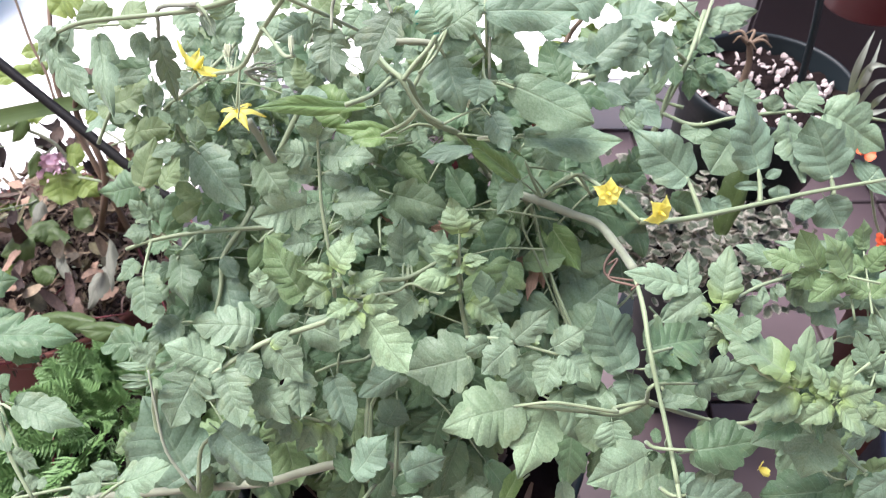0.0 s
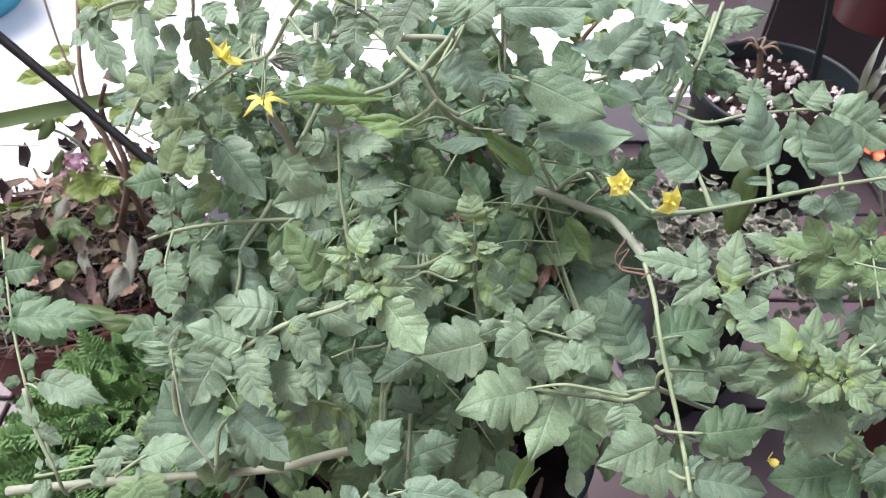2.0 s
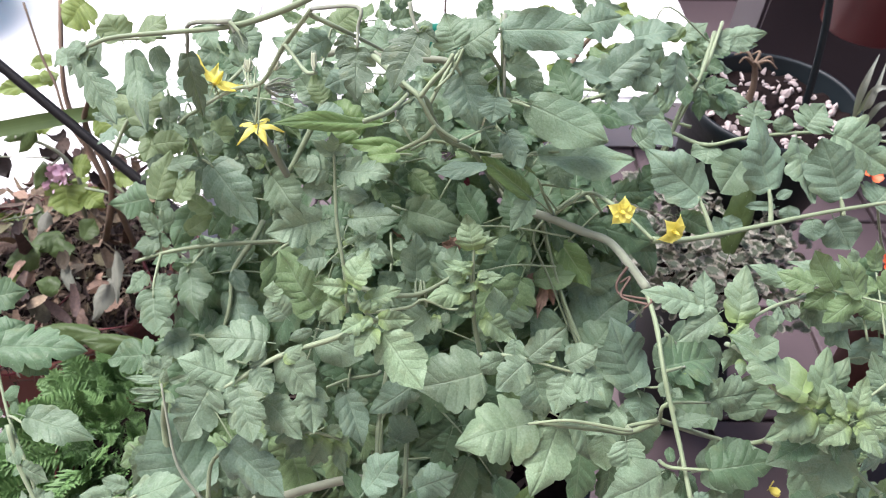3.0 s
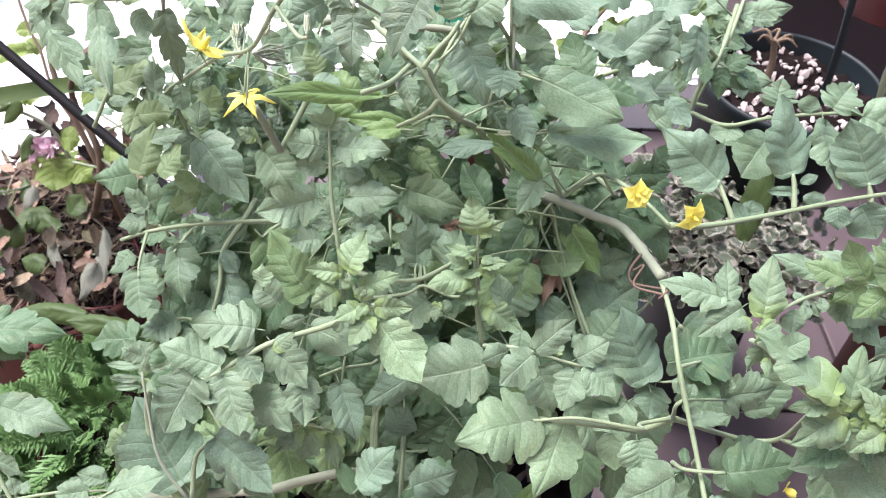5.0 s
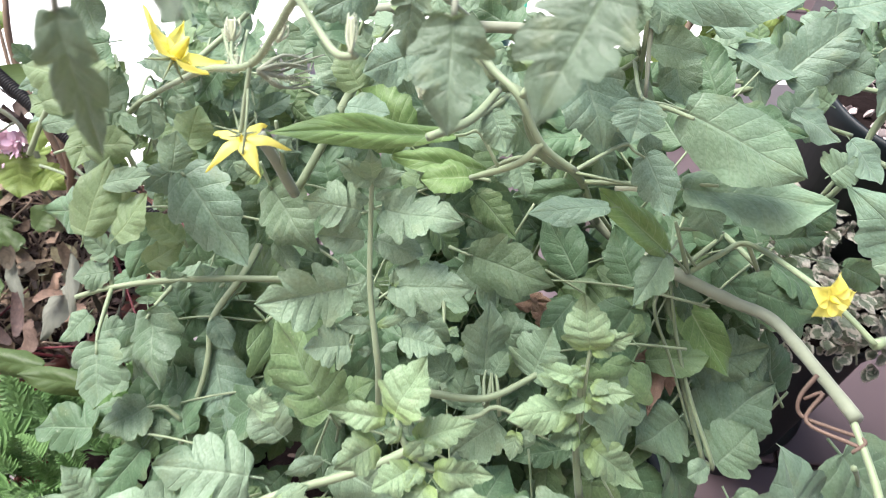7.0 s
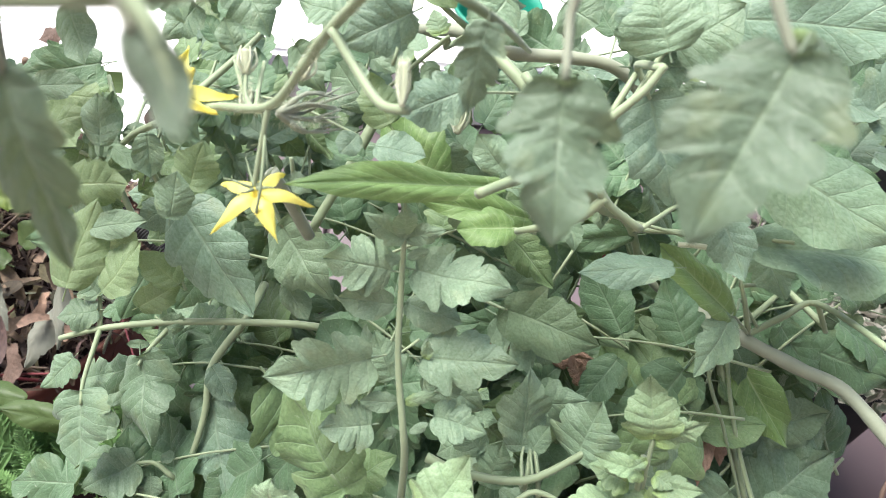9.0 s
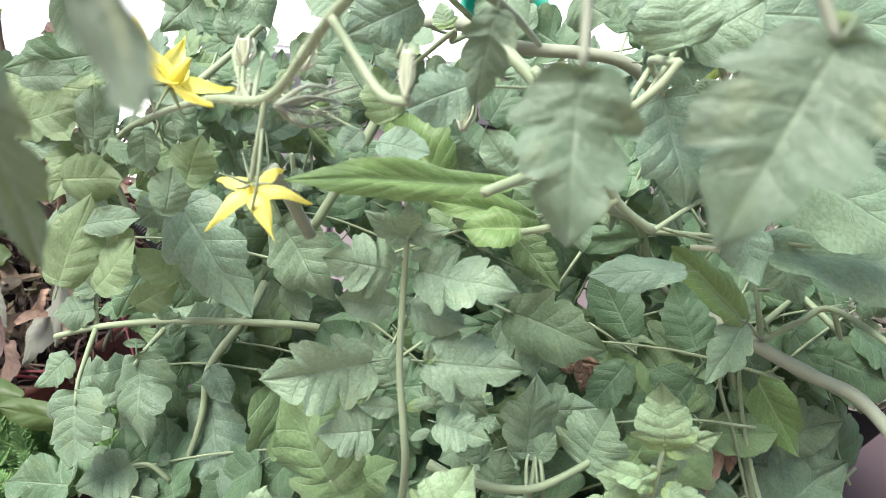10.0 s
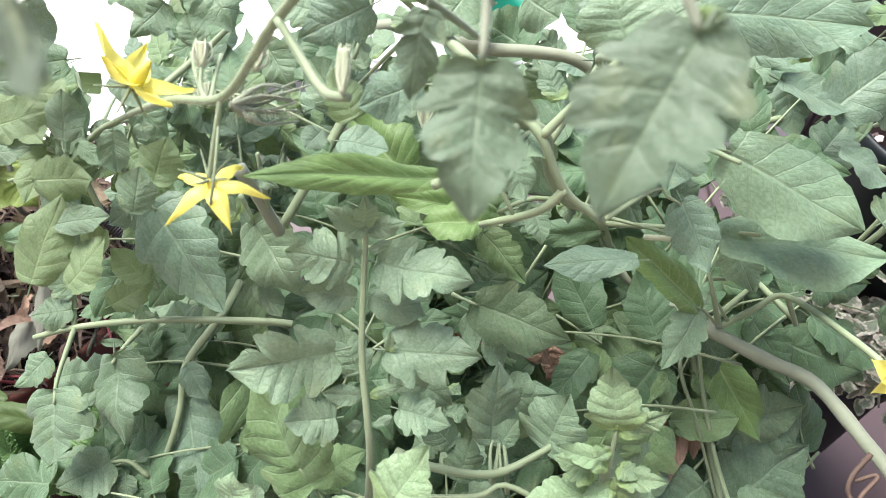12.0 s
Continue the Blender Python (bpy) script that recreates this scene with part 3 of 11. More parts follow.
leaflet(a, "A", 0.0916, 0.1918, 0.5465, 0.0951, 0.1761, 0.5356, 0.0235, -1)
leaflet(a, "A", 0.1095, 0.1777, 0.5356, 0.0780, 0.1574, 0.5385, 0.0306, -9)
a = leaf(tomato, [(0.1163, 0.2272, 0.5605), (0.1333, 0.2383, 0.5494)])
leaflet(a, "D", 0.1209, 0.2381, 0.5492, 0.1586, 0.2500, 0.5459, 0.0371, -11)
leaflet(a, "A", 0.1239, 0.2281, 0.5363, 0.1485, 0.2382, 0.5398, 0.0250, -25)
leaflet(a, "Y", 0.1309, 0.2339, 0.5488, 0.1324, 0.2248, 0.5398, 0.0126, -1)
a = leaf(tomato, [(0.1170, 0.2124, 0.5331), (0.1178, 0.2132, 0.5498), (0.1498, 0.2253, 0.5314)])
leaflet(a, "D", 0.1476, 0.2258, 0.5318, 0.1832, 0.2330, 0.5315, 0.0295, 23)
leaflet(a, "A", 0.1241, 0.2066, 0.5413, 0.1440, 0.2085, 0.5432, 0.0109, -29)
leaflet(a, "B", 0.1236, 0.2175, 0.5485, 0.1258, 0.2229, 0.5518, 0.0075, 1)
leaflet(a, "B", 0.1259, 0.2137, 0.5437, 0.1269, 0.2083, 0.5401, 0.0068, 6)
leaflet(a, "B", 0.1492, 0.2272, 0.5340, 0.1496, 0.2350, 0.5417, 0.0100, -21)
leaflet(a, "B", 0.1173, 0.2183, 0.5488, 0.1189, 0.2247, 0.5554, 0.0089, -8)
a = leaf(tomato, [(0.1119, 0.1869, 0.5333), (0.1148, 0.1784, 0.5429), (0.1335, 0.1748, 0.5479)])
leaflet(a, "D", 0.1321, 0.1748, 0.5479, 0.1692, 0.1766, 0.5527, 0.0309, -3)
leaflet(a, "A", 0.1177, 0.1746, 0.5396, 0.1332, 0.1724, 0.5237, 0.0163, -6)
leaflet(a, "B", 0.1145, 0.1814, 0.5438, 0.1139, 0.1885, 0.5469, 0.0073, 17)
leaflet(a, "A", 0.1137, 0.1803, 0.5363, 0.1140, 0.1764, 0.5308, 0.0069, 3)
a = leaf(tomato, [(0.1268, 0.2027, 0.6213), (0.1287, 0.1926, 0.6292), (0.1433, 0.1759, 0.6212), (0.1628, 0.1725, 0.6117)], cast=SAGE)
leaflet(a, "Y", 0.1555, 0.1758, 0.6212, 0.1203, 0.1982, 0.6351, 0.0248, 20)
leaflet(a, "A", 0.1337, 0.2009, 0.6299, 0.1252, 0.1905, 0.6135, 0.0134, -24)
leaflet(a, "Y", 0.1551, 0.1735, 0.6192, 0.1353, 0.1722, 0.6179, 0.0107, 13)
leaflet(a, "Y", 0.1603, 0.1720, 0.6126, 0.1406, 0.1627, 0.6013, 0.0191, -9)
leaflet(a, "Y", 0.1617, 0.1733, 0.6137, 0.1658, 0.1898, 0.6369, 0.0156, -2)
leaflet(a, "Y", 0.1657, 0.1756, 0.6158, 0.1769, 0.1877, 0.6323, 0.0135, -8)
leaflet(a, "Y", 0.1623, 0.1703, 0.6110, 0.1696, 0.1581, 0.5975, 0.0163, 8)
leaflet(a, "Y", 0.1689, 0.1699, 0.6121, 0.1816, 0.1769, 0.6227, 0.0135, -14)
leaflet(a, "Y", 0.1689, 0.1690, 0.6113, 0.1855, 0.1646, 0.6047, 0.0136, -1)
leaflet(a, "A", 0.1787, 0.1783, 0.5836, 0.1532, 0.1646, 0.5711, 0.0283, 4)
leaflet(a, "A", 0.1824, 0.1703, 0.5832, 0.1723, 0.1509, 0.5659, 0.0279, 22)
leaflet(a, "B", 0.1932, 0.1708, 0.5770, 0.1879, 0.1645, 0.5715, 0.0106, -29)
leaflet(a, "Y", 0.1370, 0.1870, 0.6269, 0.1443, 0.1885, 0.6287, 0.0083, 16)
leaflet(a, "Y", 0.1284, 0.1892, 0.6279, 0.1262, 0.1824, 0.6254, 0.0066, 9)
leaflet(a, "B", 0.1328, 0.1914, 0.6298, 0.1436, 0.1944, 0.6364, 0.0125, 2)
leaflet(a, "B", 0.1599, 0.1709, 0.6107, 0.1560, 0.1616, 0.6007, 0.0110, 10)
leaflet(a, "B", 0.1628, 0.1747, 0.6135, 0.1737, 0.1831, 0.6164, 0.0117, 6)
a = leaf(tomato, [(0.2332, 0.2800, 0.5898), (0.2305, 0.2705, 0.5990), (0.1871, 0.2474, 0.6048), (0.1622, 0.2330, 0.6132), (0.1411, 0.2183, 0.6187)])
leaflet(a, "D", 0.1194, 0.2246, 0.6240, 0.0895, 0.2285, 0.6301, 0.0194, 18)
leaflet(a, "A", 0.1215, 0.2235, 0.6231, 0.1213, 0.2392, 0.6342, 0.0148, 11)
leaflet(a, "Y", 0.1354, 0.2155, 0.6215, 0.1406, 0.2366, 0.6403, 0.0192, -6)
leaflet(a, "A", 0.1273, 0.2210, 0.6210, 0.1074, 0.2107, 0.6116, 0.0159, 4)
leaflet(a, "A", 0.1831, 0.2560, 0.6044, 0.1592, 0.2645, 0.6089, 0.0131, -6)
leaflet(a, "A", 0.2143, 0.2665, 0.5953, 0.1905, 0.2803, 0.5988, 0.0123, 20)
leaflet(a, "A", 0.1857, 0.2452, 0.6029, 0.2151, 0.2356, 0.5947, 0.0238, 3)
leaflet(a, "A", 0.1953, 0.2419, 0.5947, 0.2139, 0.2281, 0.5827, 0.0195, -3)
leaflet(a, "Y", 0.1315, 0.2094, 0.6241, 0.1398, 0.2006, 0.6234, 0.0142, -3)
leaflet(a, "Y", 0.1304, 0.2139, 0.6200, 0.1223, 0.2117, 0.6180, 0.0087, -2)
leaflet(a, "B", 0.1708, 0.2358, 0.6077, 0.1744, 0.2304, 0.6030, 0.0056, -2)
leaflet(a, "B", 0.1581, 0.2350, 0.6149, 0.1654, 0.2308, 0.6113, 0.0061, -11)
leaflet(a, "B", 0.1758, 0.2384, 0.6076, 0.1742, 0.2310, 0.6055, 0.0066, -5)
leaflet(a, "Y", 0.1445, 0.2228, 0.6194, 0.1403, 0.2245, 0.6239, 0.0064, 0)
leaflet(a, "B", 0.1567, 0.2269, 0.6127, 0.1567, 0.2175, 0.6049, 0.0120, -3)
leaflet(a, "Y", 0.2317, 0.2799, 0.5936, 0.2278, 0.2843, 0.6027, 0.0095, -2)
leaflet(a, "B", 0.2320, 0.2715, 0.5945, 0.2339, 0.2584, 0.5915, 0.0116, 9)
leaflet(a, "B", 0.1650, 0.2323, 0.6114, 0.1625, 0.2233, 0.6096, 0.0078, -19)
leaflet(a, "Y", 0.1853, 0.2439, 0.6036, 0.1886, 0.2338, 0.5932, 0.0123, -3)
leaflet(a, "B", 0.1922, 0.2524, 0.6062, 0.1897, 0.2588, 0.6136, 0.0099, -7)
leaflet(a, "A", 0.2138, 0.2646, 0.6025, 0.2096, 0.2701, 0.6064, 0.0071, -1)
a = leaf(tomato, [(-0.0238, 0.3518, 0.6561), (-0.0390, 0.3290, 0.6616), (-0.0522, 0.3166, 0.6639)])
leaflet(a, "B", -0.0274, 0.3475, 0.6571, -0.0200, 0.3382, 0.6575, 0.0093, -10)
leaflet(a, "A", -0.0323, 0.3367, 0.6592, -0.0251, 0.3256, 0.6522, 0.0137, -2)
leaflet(a, "B", -0.0455, 0.3255, 0.6645, -0.0536, 0.3290, 0.6730, 0.0105, -13)
a = leaf(tomato, [(0.0036, 0.3735, 0.6013), (-0.0159, 0.3678, 0.6107), (-0.0299, 0.3614, 0.6076)])
leaflet(a, "C", -0.0299, 0.3614, 0.6076, -0.0686, 0.3592, 0.6152, 0.0130, 13)
leaflet(a, "B", -0.0423, 0.3631, 0.6250, -0.0250, 0.3654, 0.6272, 0.0150, -5)
leaflet(a, "B", -0.0242, 0.3611, 0.6033, -0.0081, 0.3709, 0.6051, 0.0086, -17)
leaflet(a, "Y", -0.0042, 0.3703, 0.6077, -0.0023, 0.3632, 0.6036, 0.0076, -6)
leaflet(a, "A", -0.0165, 0.3645, 0.6090, -0.0117, 0.3530, 0.6030, 0.0128, -13)
leaflet(a, "A", -0.0202, 0.3686, 0.6113, -0.0256, 0.3729, 0.6141, 0.0063, -4)
a = leaf(tomato, [(0.0131, 0.3962, 0.6230), (0.0318, 0.3670, 0.6426), (0.0419, 0.3528, 0.6488)])
leaflet(a, "B", 0.0264, 0.3700, 0.6388, 0.0229, 0.3616, 0.6359, 0.0097, 0)
leaflet(a, "Y", 0.0270, 0.3699, 0.6393, 0.0260, 0.3604, 0.6384, 0.0100, -15)
a = leaf(tomato, [(0.0153, 0.3840, 0.5831), (0.0472, 0.3761, 0.5925), (0.0497, 0.3669, 0.6025), (0.0651, 0.3597, 0.6097)])
leaflet(a, "A", 0.0482, 0.3693, 0.5954, 0.0477, 0.3630, 0.5905, 0.0071, 2)
a = leaf(tomato, [(0.0275, 0.3906, 0.6353), (0.0362, 0.3694, 0.6180)])
leaflet(a, "A", 0.0277, 0.3821, 0.6425, 0.0265, 0.3698, 0.6231, 0.0144, -1)
leaflet(a, "A", 0.0280, 0.3945, 0.6455, 0.0083, 0.3955, 0.6377, 0.0123, 2)
leaflet(a, "B", 0.0277, 0.3746, 0.6326, 0.0191, 0.3685, 0.6274, 0.0118, 2)
a = leaf(tomato, [(-0.0184, 0.3548, 0.6463), (-0.0058, 0.3737, 0.6615), (0.0019, 0.3889, 0.6671), (0.0041, 0.4056, 0.6765)])
leaflet(a, "A", 0.0012, 0.3884, 0.6666, -0.0047, 0.4020, 0.6814, 0.0239, -3)
leaflet(a, "A", 0.0025, 0.3899, 0.6679, 0.0180, 0.4016, 0.6728, 0.0204, -3)
leaflet(a, "Y", -0.0162, 0.3624, 0.6598, -0.0217, 0.3716, 0.6677, 0.0105, 0)
leaflet(a, "A", 0.0053, 0.3930, 0.6695, 0.0159, 0.3946, 0.6709, 0.0100, 1)
leaflet(a, "A", -0.0234, 0.3568, 0.6523, -0.0348, 0.3641, 0.6567, 0.0130, -21)
a = leaf(tomato, [(0.0295, 0.3909, 0.6350), (0.0268, 0.3878, 0.6556), (0.0252, 0.4021, 0.6790)])
leaflet(a, "A", 0.0242, 0.3999, 0.6716, 0.0071, 0.4034, 0.6746, 0.0220, -5)
leaflet(a, "A", 0.0228, 0.3985, 0.6749, 0.0129, 0.3966, 0.6784, 0.0098, -5)
leaflet(a, "B", 0.0227, 0.3978, 0.6727, 0.0133, 0.3962, 0.6726, 0.0089, -36)
a = leaf(tomato, [(0.0427, 0.3896, 0.5391), (0.0179, 0.3928, 0.5717)])
leaflet(a, "B", 0.0181, 0.3850, 0.5782, -0.0146, 0.3804, 0.5738, 0.0126, -19)
leaflet(a, "B", 0.0438, 0.3892, 0.5572, 0.0463, 0.3960, 0.5645, 0.0088, 13)
leaflet(a, "Y", 0.0374, 0.3901, 0.5619, 0.0393, 0.3933, 0.5676, 0.0061, -3)
leaflet(a, "B", 0.0495, 0.3942, 0.5467, 0.0539, 0.3988, 0.5526, 0.0077, -1)
a = leaf(tomato, [(0.0920, 0.3011, 0.4755), (0.0910, 0.2954, 0.4861), (0.0795, 0.3196, 0.5034), (0.0694, 0.3401, 0.5255), (0.0626, 0.3575, 0.5476)])
leaflet(a, "D", 0.0719, 0.3460, 0.4639, 0.0351, 0.3520, 0.4689, 0.0293, -6)
leaflet(a, "B", 0.0886, 0.2939, 0.4866, 0.0773, 0.2860, 0.4907, 0.0124, 5)
a = leaf(tomato, [(-0.1590, 0.3615, 0.6367), (-0.1708, 0.3661, 0.6264), (-0.1827, 0.3674, 0.6140), (-0.1797, 0.3762, 0.6219), (-0.1872, 0.3930, 0.6301)])
leaflet(a, "B", -0.1879, 0.3912, 0.6352, -0.2105, 0.3894, 0.6248, 0.0104, 15)
leaflet(a, "B", -0.1806, 0.3838, 0.6286, -0.1874, 0.3757, 0.6214, 0.0119, 10)
leaflet(a, "B", -0.1581, 0.3642, 0.6516, -0.1453, 0.3584, 0.6466, 0.0093, -9)
leaflet(a, "B", -0.1920, 0.3730, 0.6190, -0.1782, 0.3733, 0.6123, 0.0100, 1)
leaflet(a, "A", -0.2113, 0.3893, 0.6198, -0.1903, 0.3836, 0.6150, 0.0173, 6)
leaflet(a, "D", -0.2030, 0.3806, 0.6055, -0.1914, 0.3526, 0.5738, 0.0184, -8)
leaflet(a, "B", -0.2160, 0.3773, 0.6092, -0.2028, 0.3780, 0.6028, 0.0126, -1)
leaflet(a, "B", -0.1742, 0.3637, 0.6109, -0.1847, 0.3596, 0.6071, 0.0077, -21)
leaflet(a, "Y", -0.1846, 0.3706, 0.6163, -0.1930, 0.3754, 0.6184, 0.0078, -7)
leaflet(a, "B", -0.1769, 0.3749, 0.6214, -0.1651, 0.3711, 0.6207, 0.0113, -16)
leaflet(a, "A", -0.1837, 0.3786, 0.6237, -0.1949, 0.3782, 0.6257, 0.0093, -3)
leaflet(a, "A", -0.1826, 0.3761, 0.6219, -0.1912, 0.3805, 0.6262, 0.0104, -1)
leaflet(a, "Y", -0.1857, 0.3842, 0.6252, -0.1919, 0.3861, 0.6247, 0.0074, -6)
leaflet(a, "B", -0.1529, 0.3646, 0.6341, -0.1505, 0.3598, 0.6306, 0.0073, -5)
leaflet(a, "B", -0.1617, 0.3610, 0.6330, -0.1605, 0.3523, 0.6215, 0.0117, -12)
a = leaf(tomato, [(-0.1156, 0.3664, 0.5904), (-0.1148, 0.3639, 0.6250)])
leaflet(a, "A", -0.1146, 0.3609, 0.6170, -0.1078, 0.3574, 0.6155, 0.0070, 7)
leaflet(a, "Y", -0.1260, 0.3639, 0.5928, -0.1362, 0.3636, 0.6002, 0.0118, -13)
leaflet(a, "A", -0.1148, 0.3615, 0.6176, -0.1093, 0.3604, 0.6200, 0.0057, 19)
a = leaf(tomato, [(-0.0578, 0.4140, 0.6465), (-0.0654, 0.4032, 0.6480), (-0.0666, 0.3967, 0.6545), (-0.0995, 0.4417, 0.5872)])
leaflet(a, "B", -0.0994, 0.4411, 0.5867, -0.1174, 0.4557, 0.5995, 0.0214, -16)
leaflet(a, "B", -0.0847, 0.4250, 0.5993, -0.0964, 0.4188, 0.5937, 0.0171, -10)
leaflet(a, "A", -0.0623, 0.3920, 0.6104, -0.0554, 0.3895, 0.5940, 0.0162, 7)
leaflet(a, "A", -0.0567, 0.3949, 0.5862, -0.0451, 0.3857, 0.5640, 0.0187, 7)
leaflet(a, "B", -0.0703, 0.4007, 0.6435, -0.0687, 0.3956, 0.6374, 0.0071, -22)
leaflet(a, "A", -0.0716, 0.4028, 0.6404, -0.0678, 0.3955, 0.6353, 0.0094, 18)
leaflet(a, "B", -0.0738, 0.4072, 0.6431, -0.0795, 0.4171, 0.6447, 0.0087, 2)
leaflet(a, "B", -0.0850, 0.4221, 0.6213, -0.0907, 0.4305, 0.6287, 0.0105, -21)
leaflet(a, "Y", -0.0674, 0.4002, 0.6550, -0.0707, 0.4064, 0.6611, 0.0096, -4)
leaflet(a, "B", -0.0911, 0.4289, 0.6010, -0.0882, 0.4193, 0.5933, 0.0101, -7)
leaflet(a, "Y", -0.0785, 0.4139, 0.6331, -0.0816, 0.4201, 0.6337, 0.0070, -15)
leaflet(a, "B", -0.0884, 0.4259, 0.6065, -0.0875, 0.4224, 0.5970, 0.0105, -4)
a = leaf(tomato, [(-0.0235, 0.2912, 0.5403), (-0.0232, 0.2860, 0.5501), (-0.0219, 0.2979, 0.5541)])
side_stalk(a, (-0.0181, 0.2823, 0.5469), (-0.0203, 0.2980, 0.5541))
leaflet(a, "D", -0.0351, 0.3567, 0.5525, -0.0035, 0.3431, 0.5465, 0.0334, 10)
leaflet(a, "A", -0.0616, 0.3147, 0.5739, -0.0384, 0.3096, 0.5583, 0.0184, 6)
a = leaf(tomato, [(-0.0480, 0.3886, 0.5005), (-0.0445, 0.3613, 0.5319), (-0.0443, 0.3504, 0.5402), (-0.0428, 0.3312, 0.5365), (-0.0448, 0.3130, 0.5270)])
leaflet(a, "A", -0.0429, 0.3180, 0.5181, -0.0552, 0.3156, 0.5017, 0.0170, 29)
leaflet(a, "B", -0.0414, 0.3432, 0.5396, -0.0319, 0.3368, 0.5415, 0.0099, -28)
leaflet(a, "Y", -0.0404, 0.3295, 0.5369, -0.0356, 0.3256, 0.5376, 0.0073, -34)
leaflet(a, "A", -0.0409, 0.3210, 0.5314, -0.0314, 0.3195, 0.5313, 0.0095, -20)
leaflet(a, "A", -0.0422, 0.3135, 0.5268, -0.0331, 0.3084, 0.5220, 0.0113, -9)
a = leaf(tomato, [(-0.0558, 0.2879, 0.5347), (-0.0529, 0.2798, 0.5443), (-0.0295, 0.2791, 0.5506), (-0.0198, 0.2827, 0.5539), (-0.0032, 0.2782, 0.5501), (0.0096, 0.2759, 0.5562)])
leaflet(a, "A", -0.0177, 0.2829, 0.5407, -0.0382, 0.2733, 0.5264, 0.0247, 1)
leaflet(a, "Y", -0.0113, 0.2756, 0.5477, -0.0127, 0.2665, 0.5396, 0.0097, 26)
leaflet(a, "A", -0.0378, 0.2975, 0.5267, -0.0273, 0.3156, 0.5287, 0.0203, -24)
leaflet(a, "B", -0.0552, 0.2845, 0.5342, -0.0543, 0.2785, 0.5302, 0.0076, 27)
leaflet(a, "B", -0.0560, 0.2892, 0.5377, -0.0571, 0.2957, 0.5463, 0.0086, 32)
leaflet(a, "B", -0.0057, 0.2766, 0.5485, -0.0076, 0.2712, 0.5433, 0.0069, 4)
leaflet(a, "A", -0.0038, 0.2808, 0.5523, 0.0001, 0.2860, 0.5567, 0.0079, 0)
leaflet(a, "B", -0.0436, 0.2776, 0.5447, -0.0385, 0.2708, 0.5388, 0.0106, 4)
a = leaf(tomato, [(-0.1075, 0.3281, 0.5555), (-0.1098, 0.3184, 0.5633), (-0.1179, 0.3125, 0.5593)])
leaflet(a, "D", -0.1194, 0.3159, 0.5556, -0.0887, 0.2966, 0.5331, 0.0458, -27)
a = leaf(tomato, [(-0.0487, 0.2677, 0.4963), (-0.0516, 0.2588, 0.5057), (-0.0664, 0.2544, 0.5083), (-0.0808, 0.2474, 0.5087)])
side_stalk(a, (-0.0660, 0.2610, 0.5142), (-0.0678, 0.2444, 0.4994))
leaflet(a, "A", -0.0665, 0.2465, 0.5013, -0.0580, 0.2192, 0.4758, 0.0194, -4)
leaflet(a, "A", -0.0394, 0.2562, 0.5035, -0.0593, 0.2406, 0.4894, 0.0228, -1)
leaflet(a, "A", -0.0387, 0.2552, 0.5026, -0.0320, 0.2416, 0.4906, 0.0094, -23)
leaflet(a, "B", -0.0830, 0.2494, 0.4903, -0.0740, 0.2382, 0.4735, 0.0160, -8)
leaflet(a, "B", -0.0783, 0.2544, 0.5082, -0.0842, 0.2463, 0.4939, 0.0141, -12)
leaflet(a, "A", -0.0708, 0.2495, 0.4906, -0.0839, 0.2353, 0.4707, 0.0144, -3)
leaflet(a, "B", -0.0627, 0.2573, 0.5094, -0.0685, 0.2619, 0.5166, 0.0106, 29)
leaflet(a, "A", -0.0635, 0.2569, 0.5096, -0.0694, 0.2607, 0.5167, 0.0089, -20)
leaflet(a, "B", -0.0654, 0.2571, 0.5099, -0.0674, 0.2672, 0.5183, 0.0102, 39)
leaflet(a, "B", -0.0490, 0.2639, 0.4960, -0.0474, 0.2559, 0.4863, 0.0111, 14)
a = leaf(tomato, [(-0.1018, 0.2255, 0.4930), (-0.0990, 0.2183, 0.5013), (-0.0867, 0.2216, 0.4991), (-0.0709, 0.2210, 0.4906)], cast=PALE)
leaflet(a, "D", -0.0938, 0.2191, 0.5021, -0.1207, 0.2315, 0.5157, 0.0296, 11)
leaflet(a, "Y", -0.0899, 0.2201, 0.4977, -0.1042, 0.2084, 0.4872, 0.0180, 1)
leaflet(a, "Y", -0.0800, 0.2211, 0.4934, -0.0919, 0.2077, 0.4785, 0.0205, 4)
leaflet(a, "Y", -0.0752, 0.2211, 0.4880, -0.0675, 0.2067, 0.4725, 0.0115, -8)
leaflet(a, "Y", -0.0810, 0.2233, 0.4926, -0.0697, 0.2244, 0.5022, 0.0098, -5)
leaflet(a, "Y", -0.0712, 0.2207, 0.4877, -0.0657, 0.2224, 0.4921, 0.0061, -3)
leaflet(a, "B", -0.0905, 0.2226, 0.5014, -0.0846, 0.2336, 0.5079, 0.0117, -2)
leaflet(a, "B", -0.0974, 0.2168, 0.4988, -0.0984, 0.2106, 0.4921, 0.0092, 6)
leaflet(a, "A", -0.0885, 0.2229, 0.5013, -0.0826, 0.2322, 0.5084, 0.0107, -3)
a = leaf(tomato, [(-0.0381, 0.2603, 0.4838), (-0.0394, 0.2500, 0.4913), (-0.0478, 0.2354, 0.4823), (-0.0467, 0.2189, 0.4704)])
leaflet(a, "A", -0.0447, 0.1946, 0.4676, -0.0361, 0.2164, 0.4926, 0.0204, 15)
leaflet(a, "B", -0.0584, 0.1961, 0.4634, -0.0685, 0.2098, 0.4754, 0.0123, -11)
leaflet(a, "A", -0.0034, 0.2019, 0.4691, -0.0202, 0.2136, 0.4708, 0.0247, 23)
leaflet(a, "A", -0.0280, 0.1861, 0.4762, 0.0005, 0.1985, 0.4846, 0.0178, -12)
